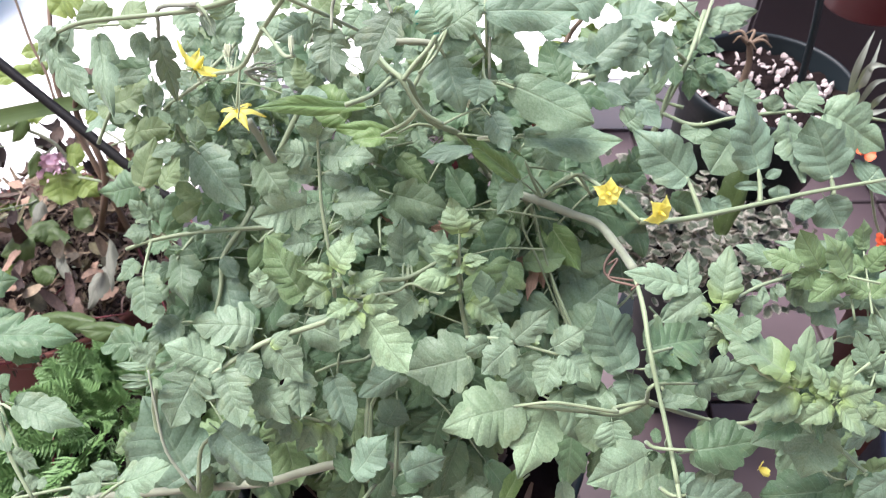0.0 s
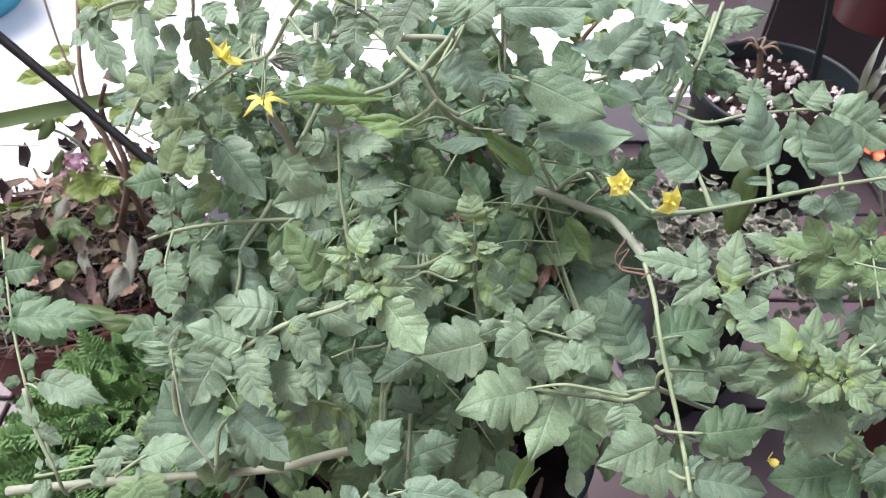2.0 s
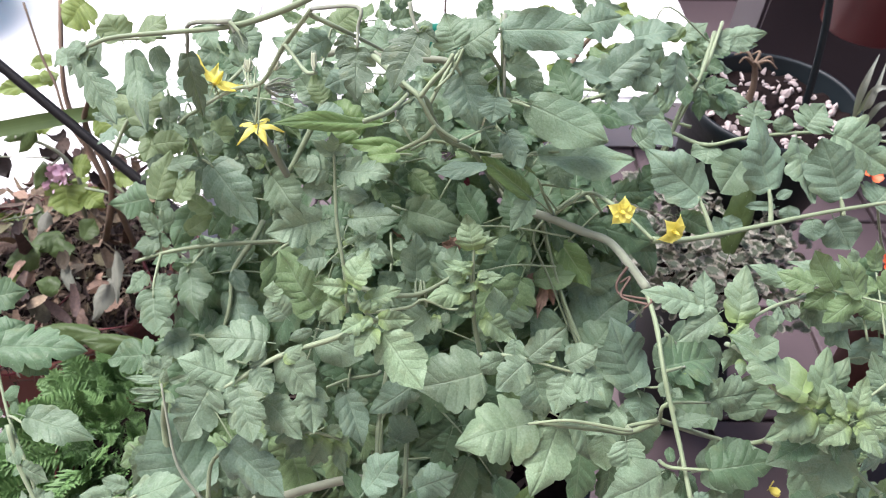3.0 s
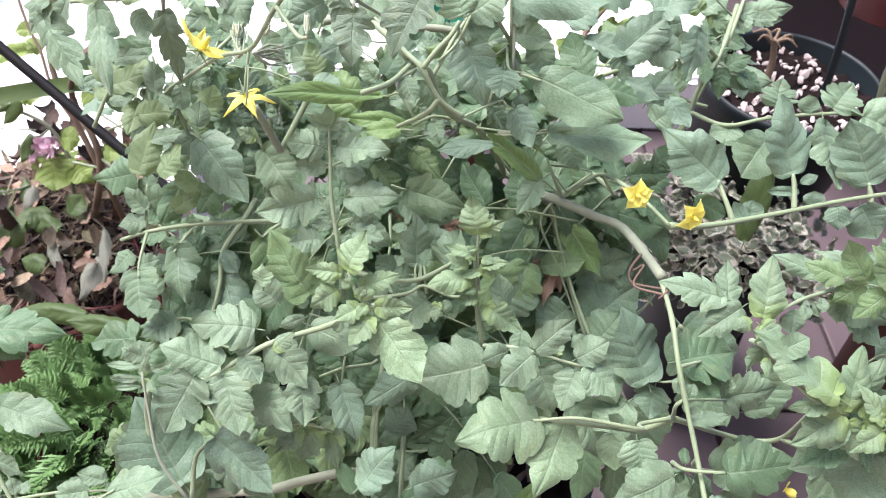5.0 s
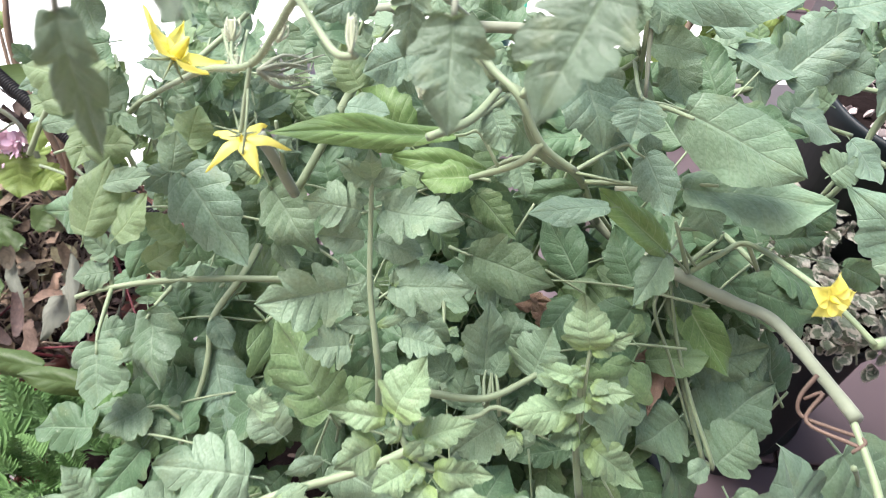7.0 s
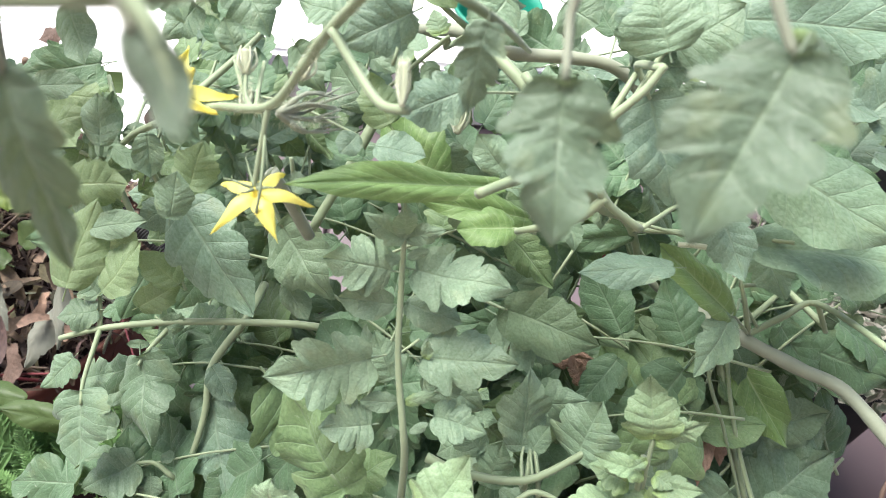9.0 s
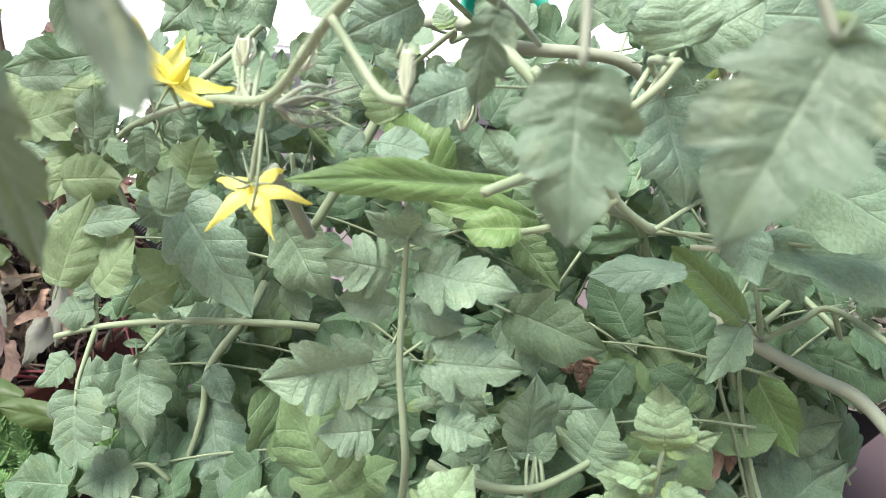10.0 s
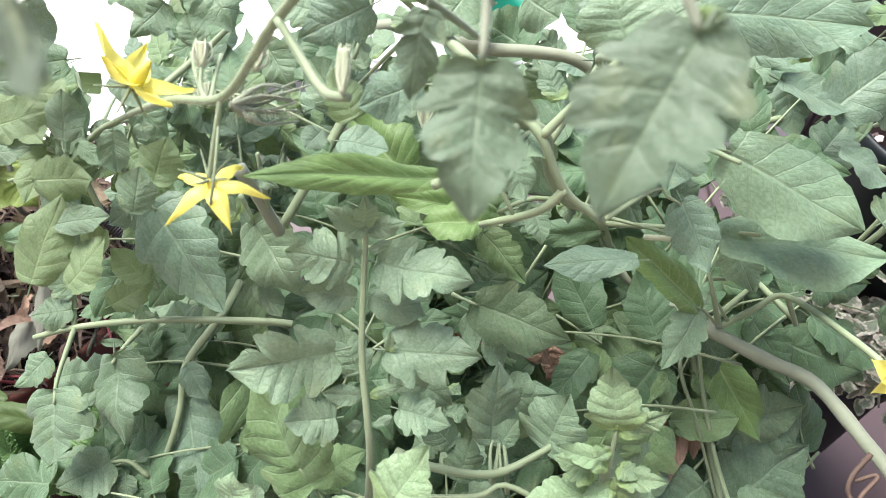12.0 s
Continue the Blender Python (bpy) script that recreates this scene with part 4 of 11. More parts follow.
leaflet(a, "D", -0.0224, 0.2449, 0.5230, 0.0191, 0.2349, 0.5117, 0.0397, 13)
leaflet(a, "A", -0.0238, 0.2551, 0.5160, -0.0118, 0.2747, 0.5194, 0.0272, -9)
leaflet(a, "B", -0.0249, 0.2683, 0.4208, -0.0090, 0.2652, 0.4097, 0.0220, 20)
leaflet(a, "B", -0.0381, 0.2580, 0.4249, -0.0201, 0.2760, 0.4268, 0.0225, 2)
leaflet(a, "B", -0.0483, 0.2392, 0.4860, -0.0603, 0.2400, 0.4927, 0.0126, 1)
leaflet(a, "A", -0.0368, 0.2514, 0.4887, -0.0321, 0.2472, 0.4885, 0.0058, 25)
leaflet(a, "Y", -0.0356, 0.2575, 0.4844, -0.0248, 0.2529, 0.4820, 0.0120, 12)
a = leaf(tomato, [(-0.0308, 0.2526, 0.4560), (-0.0308, 0.2417, 0.4640), (-0.0308, 0.2184, 0.4567), (-0.0312, 0.1985, 0.4524)])
leaflet(a, "A", 0.0296, 0.2186, 0.4040, -0.0051, 0.2429, 0.4110, 0.0424, 5)
leaflet(a, "A", 0.0132, 0.2635, 0.4169, 0.0015, 0.2490, 0.3898, 0.0322, 9)
leaflet(a, "A", -0.0401, 0.2259, 0.4231, -0.0208, 0.2429, 0.4243, 0.0217, -8)
leaflet(a, "B", -0.0337, 0.2191, 0.4573, -0.0474, 0.2206, 0.4594, 0.0110, -8)
leaflet(a, "Y", -0.0333, 0.2383, 0.4628, -0.0444, 0.2314, 0.4602, 0.0128, -11)
leaflet(a, "Y", -0.0337, 0.2390, 0.4629, -0.0460, 0.2398, 0.4623, 0.0113, -14)
leaflet(a, "B", -0.0335, 0.2452, 0.4616, -0.0464, 0.2409, 0.4654, 0.0117, 27)
leaflet(a, "A", -0.0334, 0.2354, 0.4625, -0.0459, 0.2283, 0.4627, 0.0126, 1)
a = leaf(tomato, [(-0.1636, 0.2253, 0.4434), (-0.1710, 0.2180, 0.4068)])
leaflet(a, "D", -0.1373, 0.2161, 0.4803, -0.1096, 0.1953, 0.4564, 0.0339, -13)
leaflet(a, "A", -0.1706, 0.2280, 0.4157, -0.1547, 0.2483, 0.4282, 0.0366, -24)
leaflet(a, "A", -0.1293, 0.2268, 0.4498, -0.1452, 0.2437, 0.4646, 0.0246, 15)
leaflet(a, "B", -0.1604, 0.2248, 0.4444, -0.1494, 0.2219, 0.4416, 0.0117, -25)
leaflet(a, "B", -0.1737, 0.2178, 0.4073, -0.1833, 0.2163, 0.4053, 0.0080, 7)
leaflet(a, "A", -0.1649, 0.2323, 0.4457, -0.1760, 0.2317, 0.4497, 0.0108, -3)
leaflet(a, "A", -0.1670, 0.2250, 0.4411, -0.1730, 0.2262, 0.4436, 0.0059, -1)
a = leaf(tomato, [(-0.1726, 0.2185, 0.4019), (-0.1830, 0.2188, 0.4555), (-0.1861, 0.2323, 0.4809), (-0.1810, 0.2381, 0.5047)])
leaflet(a, "A", -0.1812, 0.2479, 0.5188, -0.1946, 0.2564, 0.5290, 0.0165, -7)
leaflet(a, "B", -0.1845, 0.2464, 0.5148, -0.2038, 0.2459, 0.5198, 0.0057, 0)
leaflet(a, "B", -0.1848, 0.2420, 0.5095, -0.2021, 0.2411, 0.5128, 0.0057, 24)
leaflet(a, "B", -0.1851, 0.2400, 0.5064, -0.2007, 0.2376, 0.5070, 0.0057, -21)
leaflet(a, "A", -0.1890, 0.2447, 0.4517, -0.2188, 0.2166, 0.4180, 0.0405, -22)
leaflet(a, "B", -0.1784, 0.2167, 0.4279, -0.1848, 0.2156, 0.4245, 0.0080, 22)
leaflet(a, "B", -0.1710, 0.2171, 0.4225, -0.1593, 0.2197, 0.4301, 0.0118, 13)
leaflet(a, "B", -0.1680, 0.2218, 0.4066, -0.1608, 0.2239, 0.4085, 0.0081, 4)
leaflet(a, "A", -0.1804, 0.2170, 0.4351, -0.1880, 0.2155, 0.4315, 0.0086, -4)
a = leaf(tomato, [(-0.2676, 0.1922, 0.4550), (-0.2647, 0.1845, 0.4644), (-0.2293, 0.1886, 0.4711), (-0.1886, 0.1828, 0.4903)])
leaflet(a, "A", -0.2095, 0.1877, 0.4744, -0.2285, 0.1894, 0.4758, 0.0163, 10)
leaflet(a, "B", -0.1995, 0.1923, 0.4800, -0.2130, 0.1958, 0.4858, 0.0125, 19)
leaflet(a, "B", -0.1902, 0.1823, 0.4899, -0.1920, 0.1860, 0.4932, 0.0043, -10)
leaflet(a, "A", -0.2504, 0.1886, 0.4685, -0.2487, 0.1953, 0.4724, 0.0081, -9)
leaflet(a, "B", -0.2663, 0.1894, 0.4629, -0.2685, 0.1969, 0.4680, 0.0095, -36)
leaflet(a, "B", -0.2546, 0.1880, 0.4682, -0.2564, 0.1958, 0.4745, 0.0098, 14)
leaflet(a, "A", -0.1913, 0.1809, 0.4875, -0.1857, 0.1713, 0.4841, 0.0099, -16)
leaflet(a, "A", -0.2590, 0.1826, 0.4637, -0.2572, 0.1772, 0.4603, 0.0062, -8)
leaflet(a, "B", -0.2644, 0.1834, 0.4613, -0.2606, 0.1707, 0.4547, 0.0132, -21)
leaflet(a, "B", -0.2272, 0.1863, 0.4706, -0.2193, 0.1772, 0.4685, 0.0095, -9)
leaflet(a, "A", -0.1970, 0.1856, 0.4891, -0.1992, 0.1898, 0.4945, 0.0079, 3)
a = leaf(tomato, [(-0.2613, 0.2080, 0.4051), (-0.2545, 0.1898, 0.4358), (-0.2550, 0.1833, 0.4472), (-0.2623, 0.2044, 0.4811), (-0.2775, 0.2304, 0.4991), (-0.2963, 0.2711, 0.5173), (-0.3154, 0.3230, 0.5392)], cast=DEEP)
side_stalk(a, (-0.2775, 0.2304, 0.4991), (-0.2541, 0.2145, 0.5181))
leaflet(a, "D", -0.2853, 0.2620, 0.5292, -0.2328, 0.2663, 0.5248, 0.0351, -17)
leaflet(a, "A", -0.2754, 0.2626, 0.5227, -0.2558, 0.2528, 0.5129, 0.0210, -17)
leaflet(a, "A", -0.2866, 0.2691, 0.5290, -0.2772, 0.2832, 0.5275, 0.0254, 9)
leaflet(a, "A", -0.3066, 0.2994, 0.5306, -0.2823, 0.3028, 0.5333, 0.0262, 3)
leaflet(a, "B", -0.2765, 0.2355, 0.5108, -0.2690, 0.2412, 0.5160, 0.0090, -2)
leaflet(a, "B", -0.2727, 0.2225, 0.4984, -0.2803, 0.2168, 0.4932, 0.0123, 15)
leaflet(a, "B", -0.2710, 0.2291, 0.5046, -0.2722, 0.2346, 0.5099, 0.0066, -12)
leaflet(a, "B", -0.2970, 0.2660, 0.5150, -0.3052, 0.2656, 0.5149, 0.0070, -17)
leaflet(a, "B", -0.2654, 0.2038, 0.4811, -0.2711, 0.2009, 0.4800, 0.0061, 25)
leaflet(a, "B", -0.2773, 0.2360, 0.5028, -0.2717, 0.2385, 0.5066, 0.0070, 26)
leaflet(a, "A", -0.3057, 0.2882, 0.5247, -0.3144, 0.2871, 0.5246, 0.0082, 8)
leaflet(a, "B", -0.3163, 0.3177, 0.5362, -0.3265, 0.3185, 0.5339, 0.0097, -5)
leaflet(a, "A", -0.2821, 0.2332, 0.5010, -0.2904, 0.2274, 0.5004, 0.0095, -3)
leaflet(a, "Y", -0.2959, 0.2639, 0.5132, -0.3015, 0.2617, 0.5102, 0.0061, 15)
leaflet(a, "B", -0.3072, 0.2928, 0.5259, -0.3168, 0.2933, 0.5239, 0.0088, -5)
leaflet(a, "A", -0.3028, 0.2809, 0.5205, -0.3110, 0.2800, 0.5174, 0.0074, 0)
a = leaf(tomato, [(-0.0332, 0.2292, 0.7938), (-0.0554, 0.2277, 0.7815), (-0.0756, 0.2285, 0.7726), (-0.0946, 0.2353, 0.7651), (-0.1319, 0.2421, 0.7574), (-0.1445, 0.2410, 0.7536)], cast=SAGE)
leaflet(a, "D", -0.1489, 0.2408, 0.7481, -0.1341, 0.2200, 0.7326, 0.0144, 6)
leaflet(a, "D", -0.1119, 0.2073, 0.7722, -0.1062, 0.1847, 0.7579, 0.0106, 0)
leaflet(a, "A", -0.1479, 0.2593, 0.7458, -0.1598, 0.2572, 0.7297, 0.0118, 6)
leaflet(a, "A", -0.1452, 0.2425, 0.7523, -0.1563, 0.2392, 0.7407, 0.0101, 2)
leaflet(a, "A", -0.1451, 0.2422, 0.7533, -0.1590, 0.2472, 0.7478, 0.0088, 3)
a = leaf(tomato, [(-0.0705, 0.3064, 0.7348), (-0.0460, 0.2787, 0.7511), (-0.0457, 0.2719, 0.7454), (-0.0457, 0.2643, 0.7403)], 0.0010, GREYSTEM, cast=HOARY)
leaflet(a, "D", -0.0458, 0.2638, 0.7399, -0.0467, 0.2466, 0.7269, 0.0178, 3)
a = leaf(tomato, [(-0.0239, 0.2699, 0.7580), (-0.0226, 0.2650, 0.7539), (-0.0200, 0.2600, 0.7497)], 0.0010, GREYSTEM, cast=HOARY)
leaflet(a, "D", -0.0200, 0.2597, 0.7495, -0.0315, 0.2412, 0.7368, 0.0220, 23)
leaflet(a, "Y", -0.0197, 0.2643, 0.7494, -0.0119, 0.2622, 0.7449, 0.0070, -4)
a = leaf(tomato, [(-0.0727, 0.3075, 0.7317), (-0.0543, 0.3119, 0.7189), (-0.0406, 0.3587, 0.6798)], cast=HOARY)
leaflet(a, "D", -0.0555, 0.3021, 0.7238, -0.0584, 0.2932, 0.7094, 0.0114, 7)
a = leaf(tomato, [(0.0275, 0.3892, 0.6488), (0.0088, 0.3850, 0.6755), (-0.0045, 0.3680, 0.6613), (-0.0147, 0.3598, 0.6546)])
leaflet(a, "A", 0.0088, 0.3850, 0.6755, 0.0244, 0.3919, 0.6812, 0.0177, -4)
a = leaf(tomato, [(0.1504, 0.4573, 0.5875), (0.1489, 0.4512, 0.5981), (0.1386, 0.4643, 0.6096)])
leaflet(a, "B", 0.1753, 0.4475, 0.5951, 0.2154, 0.4381, 0.5942, 0.0213, -2)
leaflet(a, "A", 0.1853, 0.4723, 0.6172, 0.2059, 0.4788, 0.6231, 0.0179, -11)
leaflet(a, "A", 0.1930, 0.4768, 0.6212, 0.2302, 0.4820, 0.6262, 0.0205, 7)
leaflet(a, "A", 0.2010, 0.4740, 0.6188, 0.2237, 0.4759, 0.6207, 0.0134, 4)
leaflet(a, "A", 0.1691, 0.4870, 0.6167, 0.1899, 0.4968, 0.6256, 0.0182, -11)
leaflet(a, "A", 0.1418, 0.4848, 0.6279, 0.1168, 0.4891, 0.6314, 0.0179, 12)
a = leaf(tomato, [(-0.0848, 0.2295, 0.7713), (-0.1050, 0.2454, 0.7613), (-0.1074, 0.2449, 0.7543), (-0.1088, 0.2449, 0.7491)], 0.0010, GREYSTEM, cast=HOARY)
leaflet(a, "D", -0.1088, 0.2448, 0.7490, -0.1055, 0.2347, 0.7254, 0.0117, 2)
a = leaf(tomato, [(-0.1310, 0.4043, 0.6714), (-0.1319, 0.3941, 0.6784), (-0.1333, 0.3906, 0.6752)])
leaflet(a, "A", -0.1327, 0.3913, 0.6759, -0.1201, 0.3814, 0.6615, 0.0223, -11)
leaflet(a, "A", -0.0597, 0.3977, 0.6020, -0.0397, 0.3827, 0.5748, 0.0266, -16)
leaflet(a, "A", 0.0190, 0.3940, 0.5995, 0.0335, 0.3870, 0.5793, 0.0183, -11)
leaflet(a, "A", -0.0259, 0.3811, 0.6277, -0.0045, 0.3739, 0.6074, 0.0233, 5)
leaflet(a, "A", 0.1043, 0.5125, 0.5718, 0.1282, 0.5198, 0.5786, 0.0220, -16)
leaflet(a, "A", 0.1102, 0.5147, 0.5605, 0.1318, 0.5186, 0.5641, 0.0224, 9)
leaflet(a, "A", 0.0726, 0.4486, 0.5951, 0.0600, 0.4464, 0.5788, 0.0198, -9)
leaflet(a, "A", -0.0403, 0.3995, 0.6573, -0.0547, 0.4097, 0.6663, 0.0187, 2)
leaflet(a, "A", -0.0138, 0.4077, 0.6381, -0.0209, 0.4057, 0.6221, 0.0159, -18)
leaflet(a, "A", 0.0121, 0.4041, 0.6085, 0.0194, 0.4157, 0.6188, 0.0164, -4)
leaflet(a, "Y", 0.1691, 0.4864, 0.6162, 0.1582, 0.4964, 0.6249, 0.0164, -22)
leaflet(a, "Y", 0.1752, 0.4856, 0.6155, 0.1945, 0.4764, 0.6075, 0.0155, 11)
leaflet(a, "A", -0.1038, 0.4192, 0.6475, -0.1221, 0.4217, 0.6495, 0.0196, 11)
leaflet(a, "A", -0.0640, 0.4165, 0.6187, -0.0764, 0.4138, 0.6020, 0.0208, -5)
leaflet(a, "A", -0.1256, 0.4263, 0.6268, -0.1136, 0.4122, 0.6144, 0.0164, 17)
leaflet(a, "A", -0.1589, 0.4184, 0.6462, -0.1695, 0.4073, 0.6362, 0.0157, -13)
leaflet(a, "A", -0.1682, 0.3899, 0.6208, -0.1567, 0.3893, 0.6062, 0.0159, -1)
a = leaf(tomato, [(-0.1509, 0.3563, 0.6447), (-0.1268, 0.3915, 0.6555), (-0.1295, 0.3971, 0.6601)])
leaflet(a, "A", -0.1322, 0.3894, 0.6537, -0.1479, 0.3835, 0.6488, 0.0103, 16)
leaflet(a, "A", -0.1301, 0.3954, 0.6521, -0.1473, 0.4085, 0.6563, 0.0155, 15)
leaflet(a, "A", -0.1801, 0.3797, 0.6458, -0.2138, 0.3743, 0.6413, 0.0180, -13)
leaflet(a, "B", -0.0908, 0.3690, 0.6235, -0.1048, 0.3737, 0.6274, 0.0098, 5)
leaflet(a, "C", -0.0635, 0.3784, 0.6051, -0.0873, 0.3948, 0.6189, 0.0289, -17)
leaflet(a, "C", 0.0324, 0.3840, 0.6355, 0.0147, 0.3916, 0.6419, 0.0192, -15)
leaflet(a, "A", -0.1229, 0.4333, 0.6121, -0.1113, 0.4550, 0.6164, 0.0191, 7)
leaflet(a, "A", -0.0515, 0.4009, 0.5978, -0.0761, 0.4278, 0.6066, 0.0237, 0)
leaflet(a, "A", -0.0488, 0.4039, 0.6134, -0.0383, 0.4278, 0.6195, 0.0153, 1)
a = leaf(tomato, [(-0.2223, 0.3618, 0.5996), (-0.2113, 0.3709, 0.6177), (-0.2005, 0.3794, 0.6299)])
leaflet(a, "L", -0.2024, 0.3785, 0.6292, -0.2266, 0.3875, 0.6257, 0.0183, -4)
leaflet(a, "L", -0.2006, 0.3801, 0.6305, -0.1852, 0.3810, 0.6284, 0.0190, 5)
leaflet(a, "L", -0.2113, 0.3709, 0.6177, -0.2255, 0.3805, 0.6147, 0.0116, 3)
leaflet(a, "L", -0.2049, 0.3753, 0.6239, -0.1899, 0.3627, 0.6216, 0.0134, 6)
a = leaf(tomato, [(-0.1735, 0.3545, 0.5934), (-0.1821, 0.3640, 0.6117), (-0.1927, 0.3678, 0.6150)])
leaflet(a, "L", -0.1927, 0.3678, 0.6150, -0.1943, 0.3470, 0.6087, 0.0166, -5)
leaflet(a, "L", -0.1880, 0.3644, 0.6160, -0.1806, 0.3507, 0.6115, 0.0125, 23)
leaflet(a, "L", -0.1807, 0.3619, 0.6139, -0.1754, 0.3709, 0.6172, 0.0100, 3)
leaflet(a, "B", -0.1855, 0.3631, 0.6162, -0.1762, 0.3686, 0.6264, 0.0103, 17)
leaflet(a, "B", -0.1817, 0.3627, 0.6185, -0.1779, 0.3758, 0.6377, 0.0101, 16)
leaflet(a, "B", -0.1772, 0.3627, 0.6237, -0.1649, 0.3577, 0.6195, 0.0075, -11)
leaflet(a, "B", -0.1952, 0.3807, 0.6414, -0.1808, 0.3768, 0.6436, 0.0108, -20)
a = leaf(tomato, [(-0.1899, 0.5101, 0.5944), (-0.1888, 0.4994, 0.6025), (-0.1777, 0.4747, 0.5948), (-0.1619, 0.4513, 0.5882)])
leaflet(a, "L", -0.1843, 0.4885, 0.6064, -0.1730, 0.4674, 0.5956, 0.0181, 15)
leaflet(a, "A", -0.1704, 0.4566, 0.5927, -0.1809, 0.4723, 0.5975, 0.0149, -5)
leaflet(a, "A", -0.1750, 0.4710, 0.5969, -0.1525, 0.4681, 0.6027, 0.0149, 1)
leaflet(a, "B", -0.1606, 0.4470, 0.5977, -0.1538, 0.4660, 0.6135, 0.0171, -3)
leaflet(a, "L", -0.1694, 0.4519, 0.5836, -0.1845, 0.4177, 0.5605, 0.0178, 2)
leaflet(a, "L", -0.1863, 0.4391, 0.5651, -0.2010, 0.4124, 0.5497, 0.0181, -14)
leaflet(a, "A", -0.1950, 0.4345, 0.5678, -0.1781, 0.4234, 0.5653, 0.0131, -1)
leaflet(a, "Y", -0.1766, 0.4691, 0.5925, -0.1805, 0.4608, 0.5876, 0.0089, -3)
leaflet(a, "B", -0.1715, 0.4694, 0.5941, -0.1653, 0.4684, 0.5957, 0.0067, -30)
leaflet(a, "A", -0.1813, 0.4755, 0.5949, -0.1915, 0.4721, 0.5932, 0.0111, -3)
leaflet(a, "B", -0.1699, 0.4673, 0.5943, -0.1644, 0.4704, 0.5993, 0.0075, -2)
leaflet(a, "B", -0.1747, 0.4739, 0.5961, -0.1660, 0.4735, 0.6012, 0.0084, -17)
leaflet(a, "B", -0.1821, 0.4775, 0.5960, -0.1898, 0.4715, 0.5951, 0.0098, -12)
a = leaf(tomato, [(-0.0429, 0.1943, 0.4619), (-0.0575, 0.1588, 0.4845), (-0.0551, 0.1515, 0.4950), (-0.0386, 0.1562, 0.5057), (-0.0272, 0.1565, 0.5125)])
leaflet(a, "A", -0.0266, 0.1521, 0.5220, 0.0178, 0.1483, 0.5170, 0.0216, -6)
leaflet(a, "A", -0.0382, 0.1545, 0.5109, -0.0409, 0.1377, 0.5026, 0.0213, 0)
leaflet(a, "A", -0.0269, 0.1552, 0.5181, -0.0054, 0.1363, 0.5069, 0.0175, -28)
leaflet(a, "B", -0.0568, 0.1539, 0.4959, -0.0647, 0.1646, 0.5029, 0.0119, -14)
leaflet(a, "Y", -0.0295, 0.1541, 0.5090, -0.0247, 0.1468, 0.5054, 0.0100, 19)
leaflet(a, "Y", -0.0370, 0.1538, 0.5045, -0.0345, 0.1488, 0.5015, 0.0072, 10)
leaflet(a, "A", -0.0444, 0.1571, 0.5043, -0.0489, 0.1628, 0.5078, 0.0085, 3)
a = leaf(tomato, [(0.0404, 0.1733, 0.4547), (0.0376, 0.1660, 0.4644), (0.0203, 0.1707, 0.4693), (0.0100, 0.1725, 0.4714)])
leaflet(a, "A", 0.0106, 0.1725, 0.4713, 0.0306, 0.1801, 0.4850, 0.0187, 10)
leaflet(a, "B", 0.0198, 0.1658, 0.4785, 0.0484, 0.1604, 0.4725, 0.0230, 4)
leaflet(a, "C", 0.0375, 0.1844, 0.4542, 0.0484, 0.1982, 0.4813, 0.0114, -21)
leaflet(a, "B", 0.0719, 0.1868, 0.4827, 0.0742, 0.1735, 0.4702, 0.0141, -9)
leaflet(a, "Y", 0.0151, 0.1737, 0.4726, 0.0172, 0.1817, 0.4811, 0.0110, 17)
leaflet(a, "B", 0.0313, 0.1659, 0.4637, 0.0275, 0.1632, 0.4596, 0.0062, 11)
leaflet(a, "Y", 0.0387, 0.1695, 0.4554, 0.0356, 0.1628, 0.4534, 0.0068, -23)
a = leaf(tomato, [(0.1184, 0.1662, 0.5208), (0.1214, 0.1582, 0.5296), (0.1283, 0.1584, 0.5295)])
leaflet(a, "D", 0.1283, 0.1584, 0.5295, 0.1705, 0.1536, 0.5236, 0.0289, 0)
leaflet(a, "A", 0.1245, 0.1570, 0.5242, 0.1420, 0.1431, 0.5150, 0.0193, 8)
leaflet(a, "A", 0.1250, 0.1614, 0.5311, 0.1348, 0.1697, 0.5327, 0.0118, 0)
a = leaf(tomato, [(0.1947, 0.1905, 0.5545), (0.2110, 0.1644, 0.5531), (0.2099, 0.1565, 0.5592), (0.2049, 0.1569, 0.5461), (0.2003, 0.1570, 0.5395)])
leaflet(a, "A", 0.2009, 0.1575, 0.5385, 0.1663, 0.1550, 0.5316, 0.0297, 17)
leaflet(a, "A", 0.2063, 0.1574, 0.5465, 0.1959, 0.1354, 0.5335, 0.0197, 0)
leaflet(a, "A", 0.2077, 0.1564, 0.5592, 0.2135, 0.1389, 0.5499, 0.0192, -12)
leaflet(a, "A", 0.2112, 0.1555, 0.5548, 0.2160, 0.1534, 0.5514, 0.0071, -1)
leaflet(a, "Y", 0.2110, 0.1551, 0.5549, 0.2162, 0.1520, 0.5538, 0.0065, 16)
a = leaf(tomato, [(-0.1700, 0.1594, 0.4762), (-0.1714, 0.1533, 0.4869), (-0.1814, 0.1663, 0.4994)])
leaflet(a, "A", -0.1827, 0.1674, 0.5006, -0.1658, 0.1468, 0.4952, 0.0259, -8)
leaflet(a, "A", -0.1840, 0.1650, 0.4983, -0.2064, 0.1483, 0.4908, 0.0186, 9)
leaflet(a, "A", -0.1678, 0.2058, 0.4127, -0.1815, 0.2309, 0.4366, 0.0301, -7)
leaflet(a, "B", -0.1935, 0.2229, 0.4158, -0.2161, 0.2483, 0.4476, 0.0342, 10)
leaflet(a, "B", -0.1694, 0.1536, 0.4885, -0.1653, 0.1534, 0.4932, 0.0072, -17)
